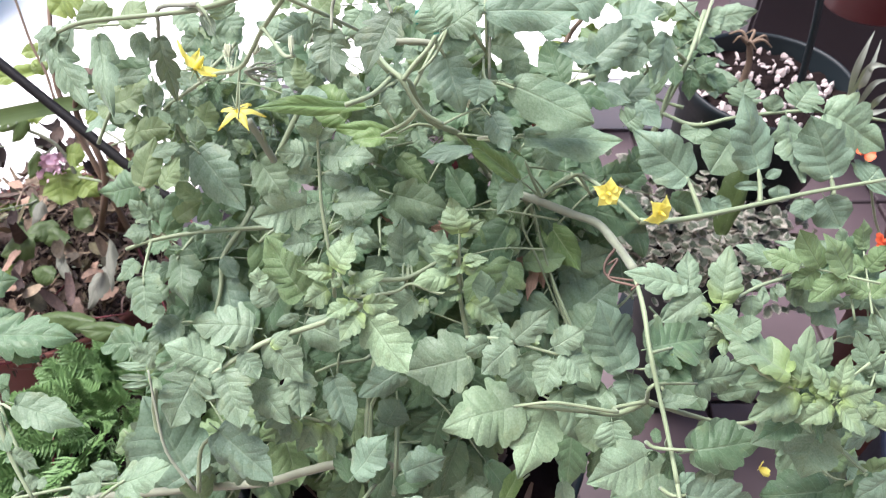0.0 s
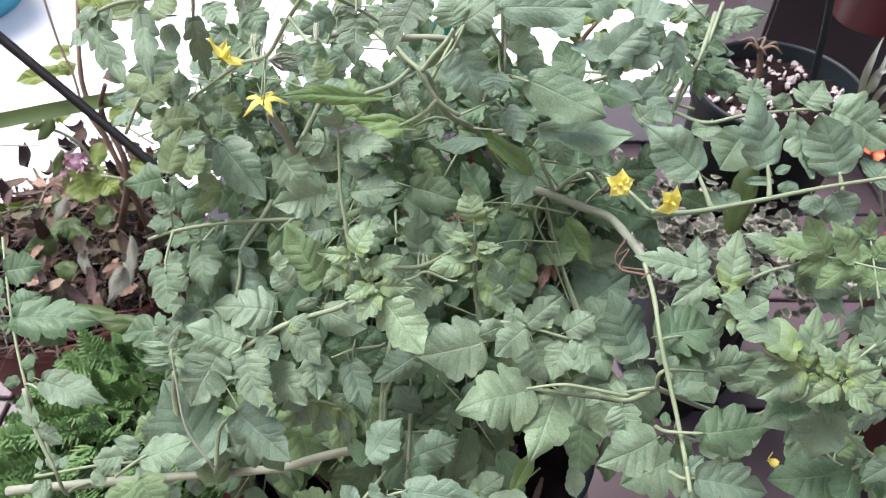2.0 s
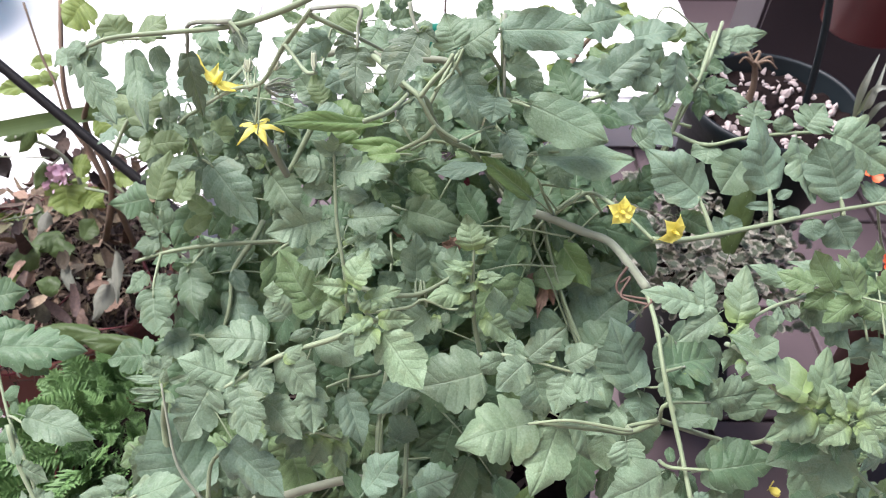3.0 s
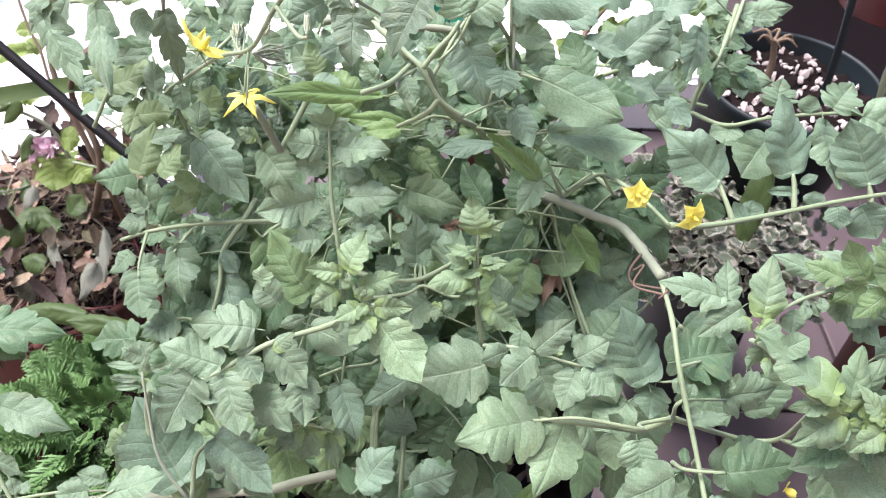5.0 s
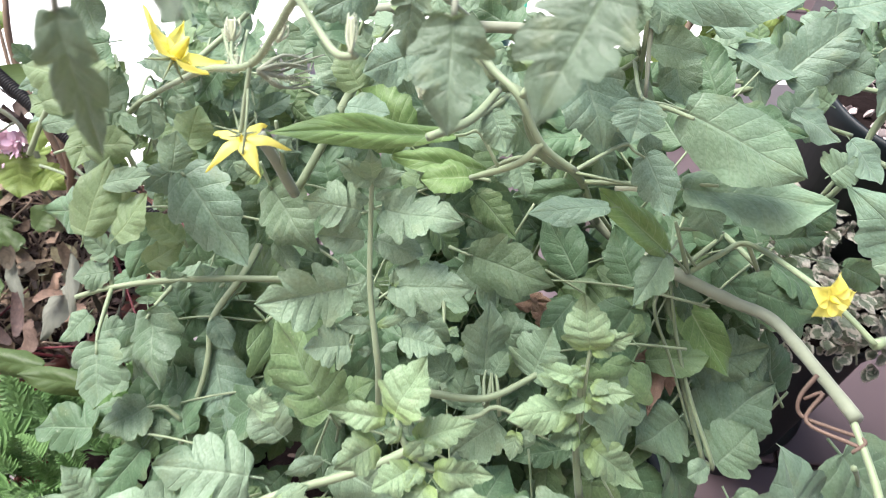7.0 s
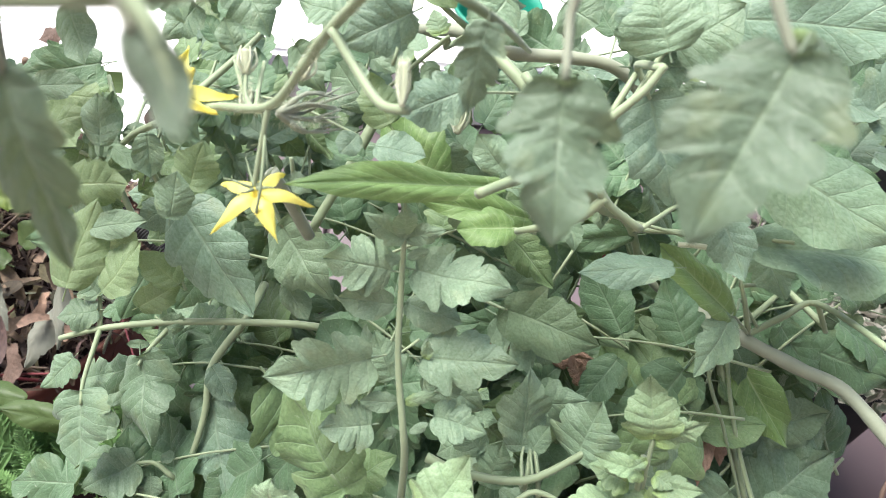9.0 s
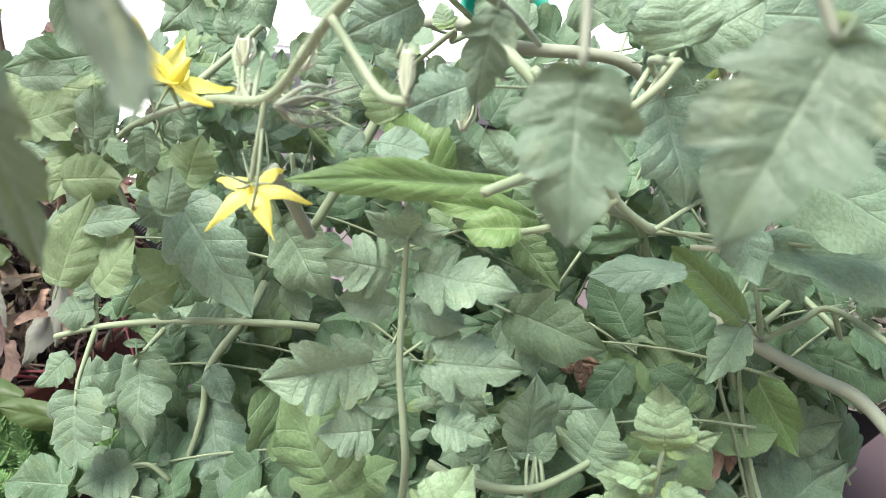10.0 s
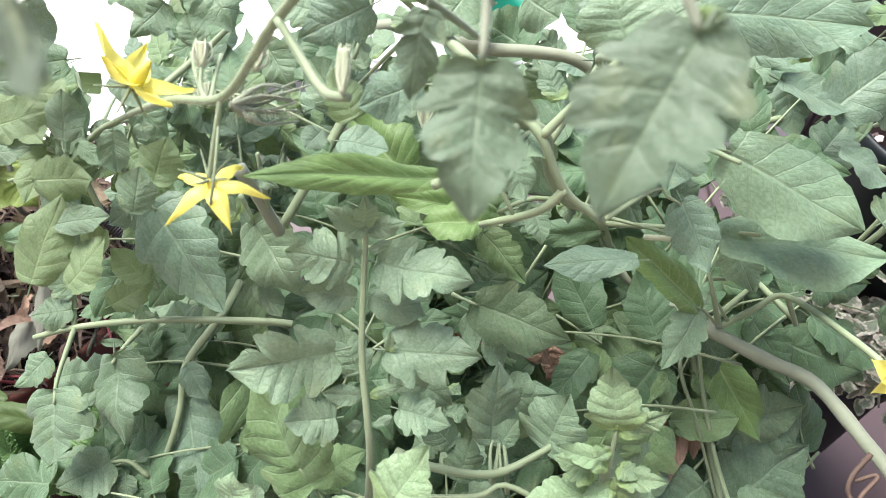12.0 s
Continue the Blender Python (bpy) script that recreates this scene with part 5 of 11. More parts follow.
leaflet(a, "B", -0.1771, 0.1560, 0.4902, -0.1886, 0.1511, 0.4884, 0.0096, 1)
leaflet(a, "B", -0.1772, 0.1657, 0.4980, -0.1713, 0.1688, 0.4990, 0.0064, 16)
a = leaf(tomato, [(0.0670, 0.3540, 0.5587), (0.0585, 0.3539, 0.5776), (0.0536, 0.3585, 0.5880)])
leaflet(a, "L", 0.0358, 0.3608, 0.6030, 0.0522, 0.3518, 0.5954, 0.0042, 60)
a = leaf(tomato, [(-0.0854, 0.2309, 0.7713), (-0.0841, 0.2287, 0.7694), (-0.0833, 0.2273, 0.7683)], 0.0010, GREYSTEM, cast=HOARY)
leaflet(a, "B", -0.0836, 0.2279, 0.7687, -0.0782, 0.2212, 0.7645, 0.0064, 40)
a = leaf(tomato, [(0.0805, 0.3651, 0.5238), (0.0826, 0.3571, 0.5306), (0.0952, 0.3571, 0.5177), (0.1056, 0.3567, 0.5043)])
leaflet(a, "A", 0.1045, 0.3636, 0.4971, 0.1107, 0.3486, 0.4567, 0.0289, 7)
leaflet(a, "A", 0.0992, 0.3590, 0.5158, 0.1038, 0.3632, 0.5167, 0.0073, 32)
a = leaf(tomato, [(-0.1717, 0.4130, 0.4269), (-0.1743, 0.4050, 0.4374), (-0.1948, 0.4056, 0.4509), (-0.2113, 0.4094, 0.4541)])
leaflet(a, "A", -0.2115, 0.4106, 0.4551, -0.1751, 0.3980, 0.4584, 0.0325, -19)
leaflet(a, "A", -0.1961, 0.4058, 0.4446, -0.2177, 0.4288, 0.4569, 0.0298, -7)
leaflet(a, "A", -0.1846, 0.4013, 0.4474, -0.1926, 0.3771, 0.4408, 0.0253, -13)
leaflet(a, "A", -0.1870, 0.4075, 0.4480, -0.1863, 0.4153, 0.4555, 0.0102, 8)
leaflet(a, "B", -0.1752, 0.4044, 0.4338, -0.1782, 0.3998, 0.4300, 0.0060, -25)
leaflet(a, "A", -0.1762, 0.4027, 0.4370, -0.1808, 0.3968, 0.4357, 0.0068, 9)
leaflet(a, "A", -0.2020, 0.4049, 0.4502, -0.2038, 0.3986, 0.4446, 0.0087, 26)
leaflet(a, "B", -0.2048, 0.4059, 0.4506, -0.2077, 0.4025, 0.4465, 0.0066, 2)
a = leaf(tomato, [(-0.0779, 0.4247, 0.6392), (-0.0585, 0.4512, 0.6187), (-0.0511, 0.4696, 0.6270), (-0.0436, 0.4882, 0.6356)], 0.0007, STEM, SAGE)
leaflet(a, "A", -0.0509, 0.4667, 0.6258, -0.0309, 0.4812, 0.6228, 0.0145, -14)
leaflet(a, "A", -0.0524, 0.4691, 0.6272, -0.0591, 0.4887, 0.6299, 0.0115, -15)
leaflet(a, "D", -0.0459, 0.4791, 0.6315, -0.0251, 0.4807, 0.6367, 0.0154, 26)
leaflet(a, "A", -0.0476, 0.4814, 0.6329, -0.0549, 0.4840, 0.6450, 0.0127, 16)
leaflet(a, "B", -0.0428, 0.4892, 0.6365, -0.0328, 0.5050, 0.6476, 0.0139, 27)
a = leaf(tomato, [(-0.0827, 0.5210, 0.5581), (-0.0643, 0.5169, 0.5467), (-0.0456, 0.5127, 0.5352)], 0.0007, STEM, OLIVE)
leaflet(a, "A", -0.0677, 0.5163, 0.5475, -0.0715, 0.5037, 0.5272, 0.0176, -43)
leaflet(a, "D", -0.0642, 0.5178, 0.5482, -0.0419, 0.5344, 0.5479, 0.0207, 32)
leaflet(a, "B", -0.0553, 0.5135, 0.5398, -0.0606, 0.5053, 0.5181, 0.0164, 12)
leaflet(a, "A", -0.0518, 0.5150, 0.5405, -0.0332, 0.5133, 0.5507, 0.0133, 5)
leaflet(a, "A", -0.0441, 0.5119, 0.5345, -0.0254, 0.5068, 0.5218, 0.0158, 0)
a = leaf(tomato, [(-0.0350, 0.4899, 0.5634), (-0.0146, 0.4897, 0.5555), (0.0062, 0.4894, 0.5474)], 0.0007, STEM, OLIVE)
leaflet(a, "B", -0.0179, 0.4884, 0.5556, -0.0154, 0.4658, 0.5469, 0.0145, 22)
leaflet(a, "A", -0.0148, 0.4903, 0.5567, 0.0045, 0.4998, 0.5628, 0.0181, -33)
leaflet(a, "A", -0.0036, 0.4884, 0.5504, 0.0053, 0.4803, 0.5303, 0.0162, -10)
leaflet(a, "A", -0.0011, 0.4902, 0.5514, 0.0193, 0.4911, 0.5651, 0.0170, -17)
leaflet(a, "A", 0.0079, 0.4891, 0.5471, 0.0298, 0.4787, 0.5490, 0.0153, 12)
a = leaf(tomato, [(-0.1207, 0.5459, 0.5535), (-0.1280, 0.5682, 0.5651), (-0.1353, 0.5908, 0.5771)], 0.0007, STEM, OLIVE)
leaflet(a, "A", -0.1255, 0.5655, 0.5641, -0.1141, 0.5836, 0.5694, 0.0147, -3)
leaflet(a, "A", -0.1292, 0.5667, 0.5645, -0.1489, 0.5665, 0.5709, 0.0147, -4)
leaflet(a, "A", -0.1302, 0.5804, 0.5719, -0.1186, 0.5923, 0.5775, 0.0130, 0)
leaflet(a, "A", -0.1340, 0.5818, 0.5725, -0.1546, 0.5811, 0.5824, 0.0173, 15)
leaflet(a, "A", -0.1356, 0.5922, 0.5783, -0.1403, 0.6162, 0.5875, 0.0171, -15)
a = leaf(tomato, [(-0.0950, 0.4001, 0.6039), (-0.1225, 0.4084, 0.6110), (-0.1421, 0.4152, 0.6088), (-0.1620, 0.4220, 0.6067)], 0.0007, STEM, DEEP)
leaflet(a, "A", -0.1392, 0.4151, 0.6101, -0.1476, 0.4384, 0.6156, 0.0159, 2)
leaflet(a, "D", -0.1413, 0.4137, 0.6082, -0.1548, 0.4131, 0.5924, 0.0125, -26)
leaflet(a, "D", -0.1525, 0.4196, 0.6087, -0.1599, 0.4361, 0.6165, 0.0145, -1)
leaflet(a, "A", -0.1544, 0.4182, 0.6067, -0.1664, 0.4094, 0.5925, 0.0166, 8)
leaflet(a, "A", -0.1635, 0.4222, 0.6068, -0.1821, 0.4280, 0.6061, 0.0131, 28)
a = leaf(tomato, [(-0.1614, 0.4172, 0.6101), (-0.1587, 0.4356, 0.6185), (-0.1559, 0.4544, 0.6271)], 0.0007, STEM, DEEP)
leaflet(a, "A", -0.1578, 0.4331, 0.6175, -0.1438, 0.4416, 0.6213, 0.0116, -36)
leaflet(a, "B", -0.1598, 0.4350, 0.6185, -0.1678, 0.4420, 0.6261, 0.0112, 19)
leaflet(a, "B", -0.1558, 0.4452, 0.6229, -0.1411, 0.4536, 0.6213, 0.0140, 0)
leaflet(a, "A", -0.1583, 0.4472, 0.6241, -0.1649, 0.4430, 0.6353, 0.0090, 7)
leaflet(a, "A", -0.1553, 0.4555, 0.6281, -0.1487, 0.4726, 0.6391, 0.0154, -31)
a = leaf(tomato, [(-0.0928, 0.5123, 0.6104), (-0.0728, 0.5192, 0.6086), (-0.0524, 0.5260, 0.6069)], 0.0007, STEM, OLIVE)
leaflet(a, "A", -0.0751, 0.5170, 0.6080, -0.0664, 0.5131, 0.5970, 0.0121, 1)
leaflet(a, "B", -0.0737, 0.5197, 0.6097, -0.0665, 0.5323, 0.6185, 0.0124, -15)
leaflet(a, "A", -0.0617, 0.5215, 0.6068, -0.0502, 0.5027, 0.6000, 0.0139, -43)
leaflet(a, "A", -0.0603, 0.5243, 0.6086, -0.0519, 0.5348, 0.6231, 0.0144, -37)
leaflet(a, "D", -0.0507, 0.5261, 0.6070, -0.0288, 0.5210, 0.6118, 0.0176, 15)
a = leaf(tomato, [(-0.1912, 0.5647, 0.5748), (-0.1986, 0.5533, 0.5566), (-0.2061, 0.5416, 0.5382)], 0.0007, STEM, OLIVE)
leaflet(a, "A", -0.1991, 0.5547, 0.5592, -0.2220, 0.5463, 0.5522, 0.0182, -6)
leaflet(a, "A", -0.1965, 0.5534, 0.5574, -0.1824, 0.5413, 0.5533, 0.0127, -18)
leaflet(a, "A", -0.2041, 0.5470, 0.5470, -0.2234, 0.5322, 0.5464, 0.0199, -2)
leaflet(a, "A", -0.2017, 0.5455, 0.5450, -0.1903, 0.5424, 0.5290, 0.0156, 12)
leaflet(a, "D", -0.2067, 0.5403, 0.5370, -0.2131, 0.5304, 0.5251, 0.0128, -14)
a = leaf(tomato, [(0.1475, 0.4423, 0.6171), (0.1675, 0.4409, 0.6080), (0.1880, 0.4393, 0.5988)], 0.0007, STEM, DEEP)
leaflet(a, "A", 0.1641, 0.4400, 0.6086, 0.1613, 0.4224, 0.6004, 0.0128, 11)
leaflet(a, "D", 0.1673, 0.4414, 0.6092, 0.1816, 0.4456, 0.6132, 0.0116, 15)
leaflet(a, "A", 0.1776, 0.4390, 0.6024, 0.1778, 0.4260, 0.5857, 0.0149, -3)
leaflet(a, "A", 0.1808, 0.4406, 0.6032, 0.1963, 0.4458, 0.6102, 0.0149, 1)
leaflet(a, "A", 0.1894, 0.4388, 0.5984, 0.2138, 0.4395, 0.5854, 0.0171, -3)
a = leaf(tomato, [(-0.0055, 0.4989, 0.5786), (-0.0088, 0.4874, 0.5603), (-0.0121, 0.4754, 0.5416)], 0.0007, STEM, SAGE)
leaflet(a, "B", -0.0099, 0.4890, 0.5630, -0.0300, 0.4852, 0.5589, 0.0175, 1)
leaflet(a, "A", -0.0073, 0.4874, 0.5610, 0.0086, 0.4812, 0.5462, 0.0156, -11)
leaflet(a, "B", -0.0120, 0.4808, 0.5505, -0.0290, 0.4791, 0.5410, 0.0131, -4)
leaflet(a, "A", -0.0093, 0.4797, 0.5488, 0.0094, 0.4743, 0.5376, 0.0188, 15)
leaflet(a, "A", -0.0125, 0.4742, 0.5405, -0.0181, 0.4590, 0.5241, 0.0169, 13)
a = leaf(tomato, [(0.0090, 0.4711, 0.5920), (0.0145, 0.4920, 0.6026), (0.0201, 0.5133, 0.6135)], 0.0007, STEM, DEEP)
leaflet(a, "D", 0.0152, 0.4888, 0.6010, 0.0328, 0.4913, 0.6042, 0.0131, 1)
leaflet(a, "B", 0.0131, 0.4913, 0.6026, 0.0024, 0.5102, 0.6105, 0.0167, -5)
leaflet(a, "A", 0.0187, 0.5032, 0.6085, 0.0399, 0.5218, 0.6108, 0.0162, -31)
leaflet(a, "A", 0.0165, 0.5052, 0.6096, 0.0037, 0.5200, 0.6141, 0.0139, 2)
leaflet(a, "A", 0.0204, 0.5145, 0.6145, 0.0248, 0.5221, 0.6316, 0.0155, -9)
a = leaf(tomato, [(0.1868, 0.4719, 0.6215), (0.1508, 0.4758, 0.6477), (0.1400, 0.4701, 0.6345), (0.1288, 0.4641, 0.6210)], 0.0007, STEM, OLIVE)
leaflet(a, "D", 0.1403, 0.4711, 0.6367, 0.1195, 0.4625, 0.6420, 0.0136, 6)
a = leaf(tomato, [(0.0001, 0.5566, 0.5360), (-0.0252, 0.5595, 0.5303), (-0.0511, 0.5623, 0.5245)], 0.0007, STEM, BLUISH)
leaflet(a, "A", -0.0221, 0.5602, 0.5323, -0.0370, 0.5820, 0.5421, 0.0207, -7)
leaflet(a, "D", -0.0237, 0.5579, 0.5295, -0.0306, 0.5345, 0.5208, 0.0185, -24)
leaflet(a, "B", -0.0391, 0.5621, 0.5285, -0.0538, 0.5739, 0.5478, 0.0209, 0)
leaflet(a, "A", -0.0410, 0.5598, 0.5257, -0.0490, 0.5519, 0.5098, 0.0152, 14)
leaflet(a, "D", -0.0529, 0.5618, 0.5241, -0.0725, 0.5488, 0.5249, 0.0170, 2)
a = leaf(tomato, [(0.0211, 0.4610, 0.6201), (0.0113, 0.4531, 0.6051), (0.0012, 0.4450, 0.5897)], 0.0007, STEM, BLUISH)
leaflet(a, "A", 0.0114, 0.4546, 0.6077, -0.0067, 0.4529, 0.6099, 0.0156, 33)
leaflet(a, "A", 0.0130, 0.4529, 0.6055, 0.0208, 0.4377, 0.6015, 0.0104, -20)
leaflet(a, "B", 0.0047, 0.4491, 0.5974, -0.0178, 0.4511, 0.5956, 0.0172, -6)
leaflet(a, "A", 0.0060, 0.4473, 0.5952, 0.0124, 0.4455, 0.5789, 0.0128, 17)
leaflet(a, "D", 0.0007, 0.4439, 0.5888, -0.0054, 0.4371, 0.5730, 0.0134, -13)
a = leaf(tomato, [(0.0315, 0.5361, 0.5653), (0.0089, 0.5360, 0.5570), (-0.0142, 0.5358, 0.5485)], 0.0007, STEM, SAGE)
leaflet(a, "D", 0.0112, 0.5368, 0.5591, -0.0060, 0.5447, 0.5690, 0.0181, 3)
leaflet(a, "B", 0.0101, 0.5347, 0.5565, 0.0024, 0.5122, 0.5507, 0.0161, -3)
leaflet(a, "A", -0.0038, 0.5370, 0.5537, -0.0198, 0.5430, 0.5720, 0.0178, -6)
leaflet(a, "D", -0.0047, 0.5345, 0.5508, -0.0061, 0.5261, 0.5312, 0.0156, 2)
leaflet(a, "A", -0.0159, 0.5352, 0.5481, -0.0379, 0.5256, 0.5439, 0.0200, -2)
a = leaf(tomato, [(0.0985, 0.5674, 0.5720), (0.1157, 0.5870, 0.5816), (0.1333, 0.6069, 0.5914)], 0.0007, STEM, SAGE)
leaflet(a, "D", 0.1146, 0.5833, 0.5796, 0.1390, 0.5855, 0.5713, 0.0167, -2)
leaflet(a, "A", 0.1138, 0.5867, 0.5820, 0.1066, 0.5958, 0.6009, 0.0156, 14)
leaflet(a, "D", 0.1263, 0.5968, 0.5864, 0.1536, 0.6047, 0.5796, 0.0192, -14)
leaflet(a, "A", 0.1252, 0.5999, 0.5885, 0.1161, 0.6013, 0.6050, 0.0136, 24)
leaflet(a, "B", 0.1343, 0.6081, 0.5925, 0.1478, 0.6256, 0.6023, 0.0158, -30)
a = leaf(tomato, [(0.1739, 0.5185, 0.5481), (0.1548, 0.5329, 0.5526), (0.1353, 0.5475, 0.5574)], 0.0007, STEM, OLIVE)
leaflet(a, "A", 0.1582, 0.5319, 0.5531, 0.1618, 0.5514, 0.5680, 0.0169, -28)
leaflet(a, "A", 0.1547, 0.5313, 0.5519, 0.1372, 0.5269, 0.5487, 0.0135, -20)
leaflet(a, "D", 0.1448, 0.5416, 0.5562, 0.1437, 0.5642, 0.5670, 0.0188, 2)
leaflet(a, "A", 0.1418, 0.5409, 0.5549, 0.1160, 0.5256, 0.5521, 0.0195, -17)
leaflet(a, "B", 0.1338, 0.5484, 0.5581, 0.1200, 0.5635, 0.5621, 0.0133, 3)
a = leaf(tomato, [(-0.1994, 0.4503, 0.5461), (-0.2075, 0.4684, 0.5541), (-0.2157, 0.4868, 0.5623)], 0.0007, STEM, BLUISH)
leaflet(a, "A", -0.2053, 0.4665, 0.5537, -0.1918, 0.4720, 0.5709, 0.0158, -40)
leaflet(a, "A", -0.2084, 0.4673, 0.5537, -0.2247, 0.4763, 0.5528, 0.0100, 33)
leaflet(a, "B", -0.2104, 0.4785, 0.5590, -0.2013, 0.4965, 0.5631, 0.0156, 11)
leaflet(a, "A", -0.2139, 0.4794, 0.5591, -0.2251, 0.4780, 0.5638, 0.0099, 27)
leaflet(a, "D", -0.2160, 0.4881, 0.5634, -0.2235, 0.5103, 0.5681, 0.0123, 10)
a = leaf(tomato, [(-0.2090, 0.3915, 0.5978), (-0.2240, 0.4039, 0.6007), (-0.2394, 0.4166, 0.6037)], 0.0007, STEM, BLUISH)
leaflet(a, "D", -0.2216, 0.4029, 0.6012, -0.2235, 0.4154, 0.6093, 0.0104, 14)
leaflet(a, "A", -0.2242, 0.4026, 0.6002, -0.2412, 0.4033, 0.5951, 0.0135, -5)
leaflet(a, "D", -0.2312, 0.4113, 0.6031, -0.2315, 0.4267, 0.6060, 0.0084, 19)
leaflet(a, "A", -0.2342, 0.4108, 0.6020, -0.2477, 0.4073, 0.5965, 0.0104, 3)
leaflet(a, "A", -0.2406, 0.4173, 0.6043, -0.2470, 0.4157, 0.6155, 0.0116, 6)
a = leaf(tomato, [(-0.2323, 0.4392, 0.5510), (-0.2517, 0.4493, 0.5518), (-0.2715, 0.4596, 0.5527)], 0.0007, STEM, BLUISH)
leaflet(a, "B", -0.2485, 0.4489, 0.5528, -0.2470, 0.4560, 0.5647, 0.0106, 9)
leaflet(a, "A", -0.2514, 0.4478, 0.5511, -0.2625, 0.4384, 0.5469, 0.0110, 21)
leaflet(a, "D", -0.2618, 0.4557, 0.5534, -0.2661, 0.4722, 0.5638, 0.0141, -10)
leaflet(a, "D", -0.2645, 0.4545, 0.5516, -0.2745, 0.4363, 0.5491, 0.0170, 23)
leaflet(a, "D", -0.2730, 0.4603, 0.5533, -0.2848, 0.4664, 0.5571, 0.0092, 8)
a = leaf(tomato, [(-0.1621, 0.4470, 0.5977), (-0.1688, 0.4398, 0.5831), (-0.1755, 0.4322, 0.5684)], 0.0007, STEM, BLUISH)
leaflet(a, "D", -0.1691, 0.4405, 0.5851, -0.1810, 0.4264, 0.5864, 0.0132, -19)
leaflet(a, "A", -0.1673, 0.4394, 0.5835, -0.1555, 0.4262, 0.5758, 0.0153, -26)
leaflet(a, "A", -0.1736, 0.4357, 0.5755, -0.1912, 0.4310, 0.5724, 0.0157, -16)
leaflet(a, "A", -0.1717, 0.4345, 0.5737, -0.1658, 0.4352, 0.5587, 0.0121, -4)
leaflet(a, "A", -0.1762, 0.4311, 0.5674, -0.1833, 0.4212, 0.5570, 0.0121, -29)
a = leaf(tomato, [(-0.1796, 0.4157, 0.5777), (-0.1842, 0.4079, 0.5627), (-0.1890, 0.3998, 0.5474)], 0.0007, STEM, OLIVE)
leaflet(a, "B", -0.1848, 0.4087, 0.5647, -0.1967, 0.3992, 0.5620, 0.0131, -25)
leaflet(a, "A", -0.1825, 0.4080, 0.5634, -0.1689, 0.4018, 0.5574, 0.0129, 20)
leaflet(a, "A", -0.1880, 0.4035, 0.5547, -0.1965, 0.3937, 0.5567, 0.0104, -9)
leaflet(a, "A", -0.1857, 0.4026, 0.5533, -0.1742, 0.4034, 0.5397, 0.0145, -39)
leaflet(a, "B", -0.1891, 0.3987, 0.5464, -0.1894, 0.3865, 0.5399, 0.0110, 8)
a = leaf(tomato, [(-0.1726, 0.3702, 0.6233), (-0.1901, 0.3850, 0.6122), (-0.2008, 0.3979, 0.6155), (-0.2117, 0.4111, 0.6191)], 0.0007, STEM, DEEP)
leaflet(a, "Y", -0.1988, 0.3968, 0.6159, -0.2000, 0.4123, 0.6201, 0.0110, -2)
leaflet(a, "A", -0.2013, 0.3969, 0.6153, -0.2105, 0.3918, 0.6191, 0.0093, -37)
leaflet(a, "Y", -0.2060, 0.4055, 0.6182, -0.2090, 0.4227, 0.6187, 0.0086, 5)
leaflet(a, "Y", -0.2086, 0.4057, 0.6176, -0.2189, 0.3990, 0.6231, 0.0109, -20)
leaflet(a, "Y", -0.2128, 0.4118, 0.6197, -0.2210, 0.4164, 0.6263, 0.0100, 26)
a = leaf(tomato, [(-0.2249, 0.3793, 0.5835), (-0.2145, 0.3876, 0.5830), (-0.2038, 0.3960, 0.5825)], 0.0007, STEM, OLIVE)
leaflet(a, "Y", -0.2153, 0.3854, 0.5823, -0.2128, 0.3879, 0.5704, 0.0093, -10)
leaflet(a, "Y", -0.2152, 0.3880, 0.5840, -0.2148, 0.3969, 0.5889, 0.0070, 5)
leaflet(a, "Y", -0.2081, 0.3911, 0.5821, -0.2019, 0.3928, 0.5685, 0.0111, -4)
leaflet(a, "Y", -0.2079, 0.3935, 0.5836, -0.2019, 0.4010, 0.5958, 0.0129, 9)
leaflet(a, "Y", -0.2024, 0.3962, 0.5826, -0.1895, 0.4025, 0.5807, 0.0114, 0)
a = leaf(tomato, [(-0.1726, 0.3702, 0.6233), (-0.1801, 0.3750, 0.6009), (-0.1925, 0.3730, 0.5910), (-0.2052, 0.3709, 0.5810)], 0.0007, STEM, DEEP)
leaflet(a, "Y", -0.1917, 0.3738, 0.5931, -0.2045, 0.3823, 0.5920, 0.0080, 1)
leaflet(a, "Y", -0.1911, 0.3722, 0.5910, -0.1901, 0.3687, 0.5795, 0.0103, 9)
leaflet(a, "A", -0.2001, 0.3725, 0.5865, -0.2086, 0.3743, 0.5910, 0.0076, -8)
leaflet(a, "Y", -0.1995, 0.3708, 0.5843, -0.2014, 0.3703, 0.5681, 0.0103, -12)
leaflet(a, "Y", -0.2061, 0.3701, 0.5803, -0.2127, 0.3657, 0.5742, 0.0071, 18)
a = leaf(tomato, [(-0.1726, 0.3702, 0.6233), (-0.1748, 0.3963, 0.6057), (-0.1800, 0.3912, 0.5931), (-0.1854, 0.3858, 0.5802)], 0.0007, STEM, OLIVE)
leaflet(a, "Y", -0.1805, 0.3916, 0.5948, -0.1912, 0.3905, 0.5904, 0.0080, 21)
leaflet(a, "A", -0.1784, 0.3909, 0.5936, -0.1671, 0.3806, 0.5934, 0.0100, 6)
leaflet(a, "Y", -0.1841, 0.3882, 0.5864, -0.1950, 0.3870, 0.5833, 0.0079, 11)
a = leaf(tomato, [(0.0331, 0.4874, 0.5289), (0.0567, 0.4980, 0.5305), (0.0808, 0.5088, 0.5323)], 0.0007, STEM, DEEP)
leaflet(a, "D", 0.0543, 0.4955, 0.5296, 0.0734, 0.4937, 0.5174, 0.0159, -21)
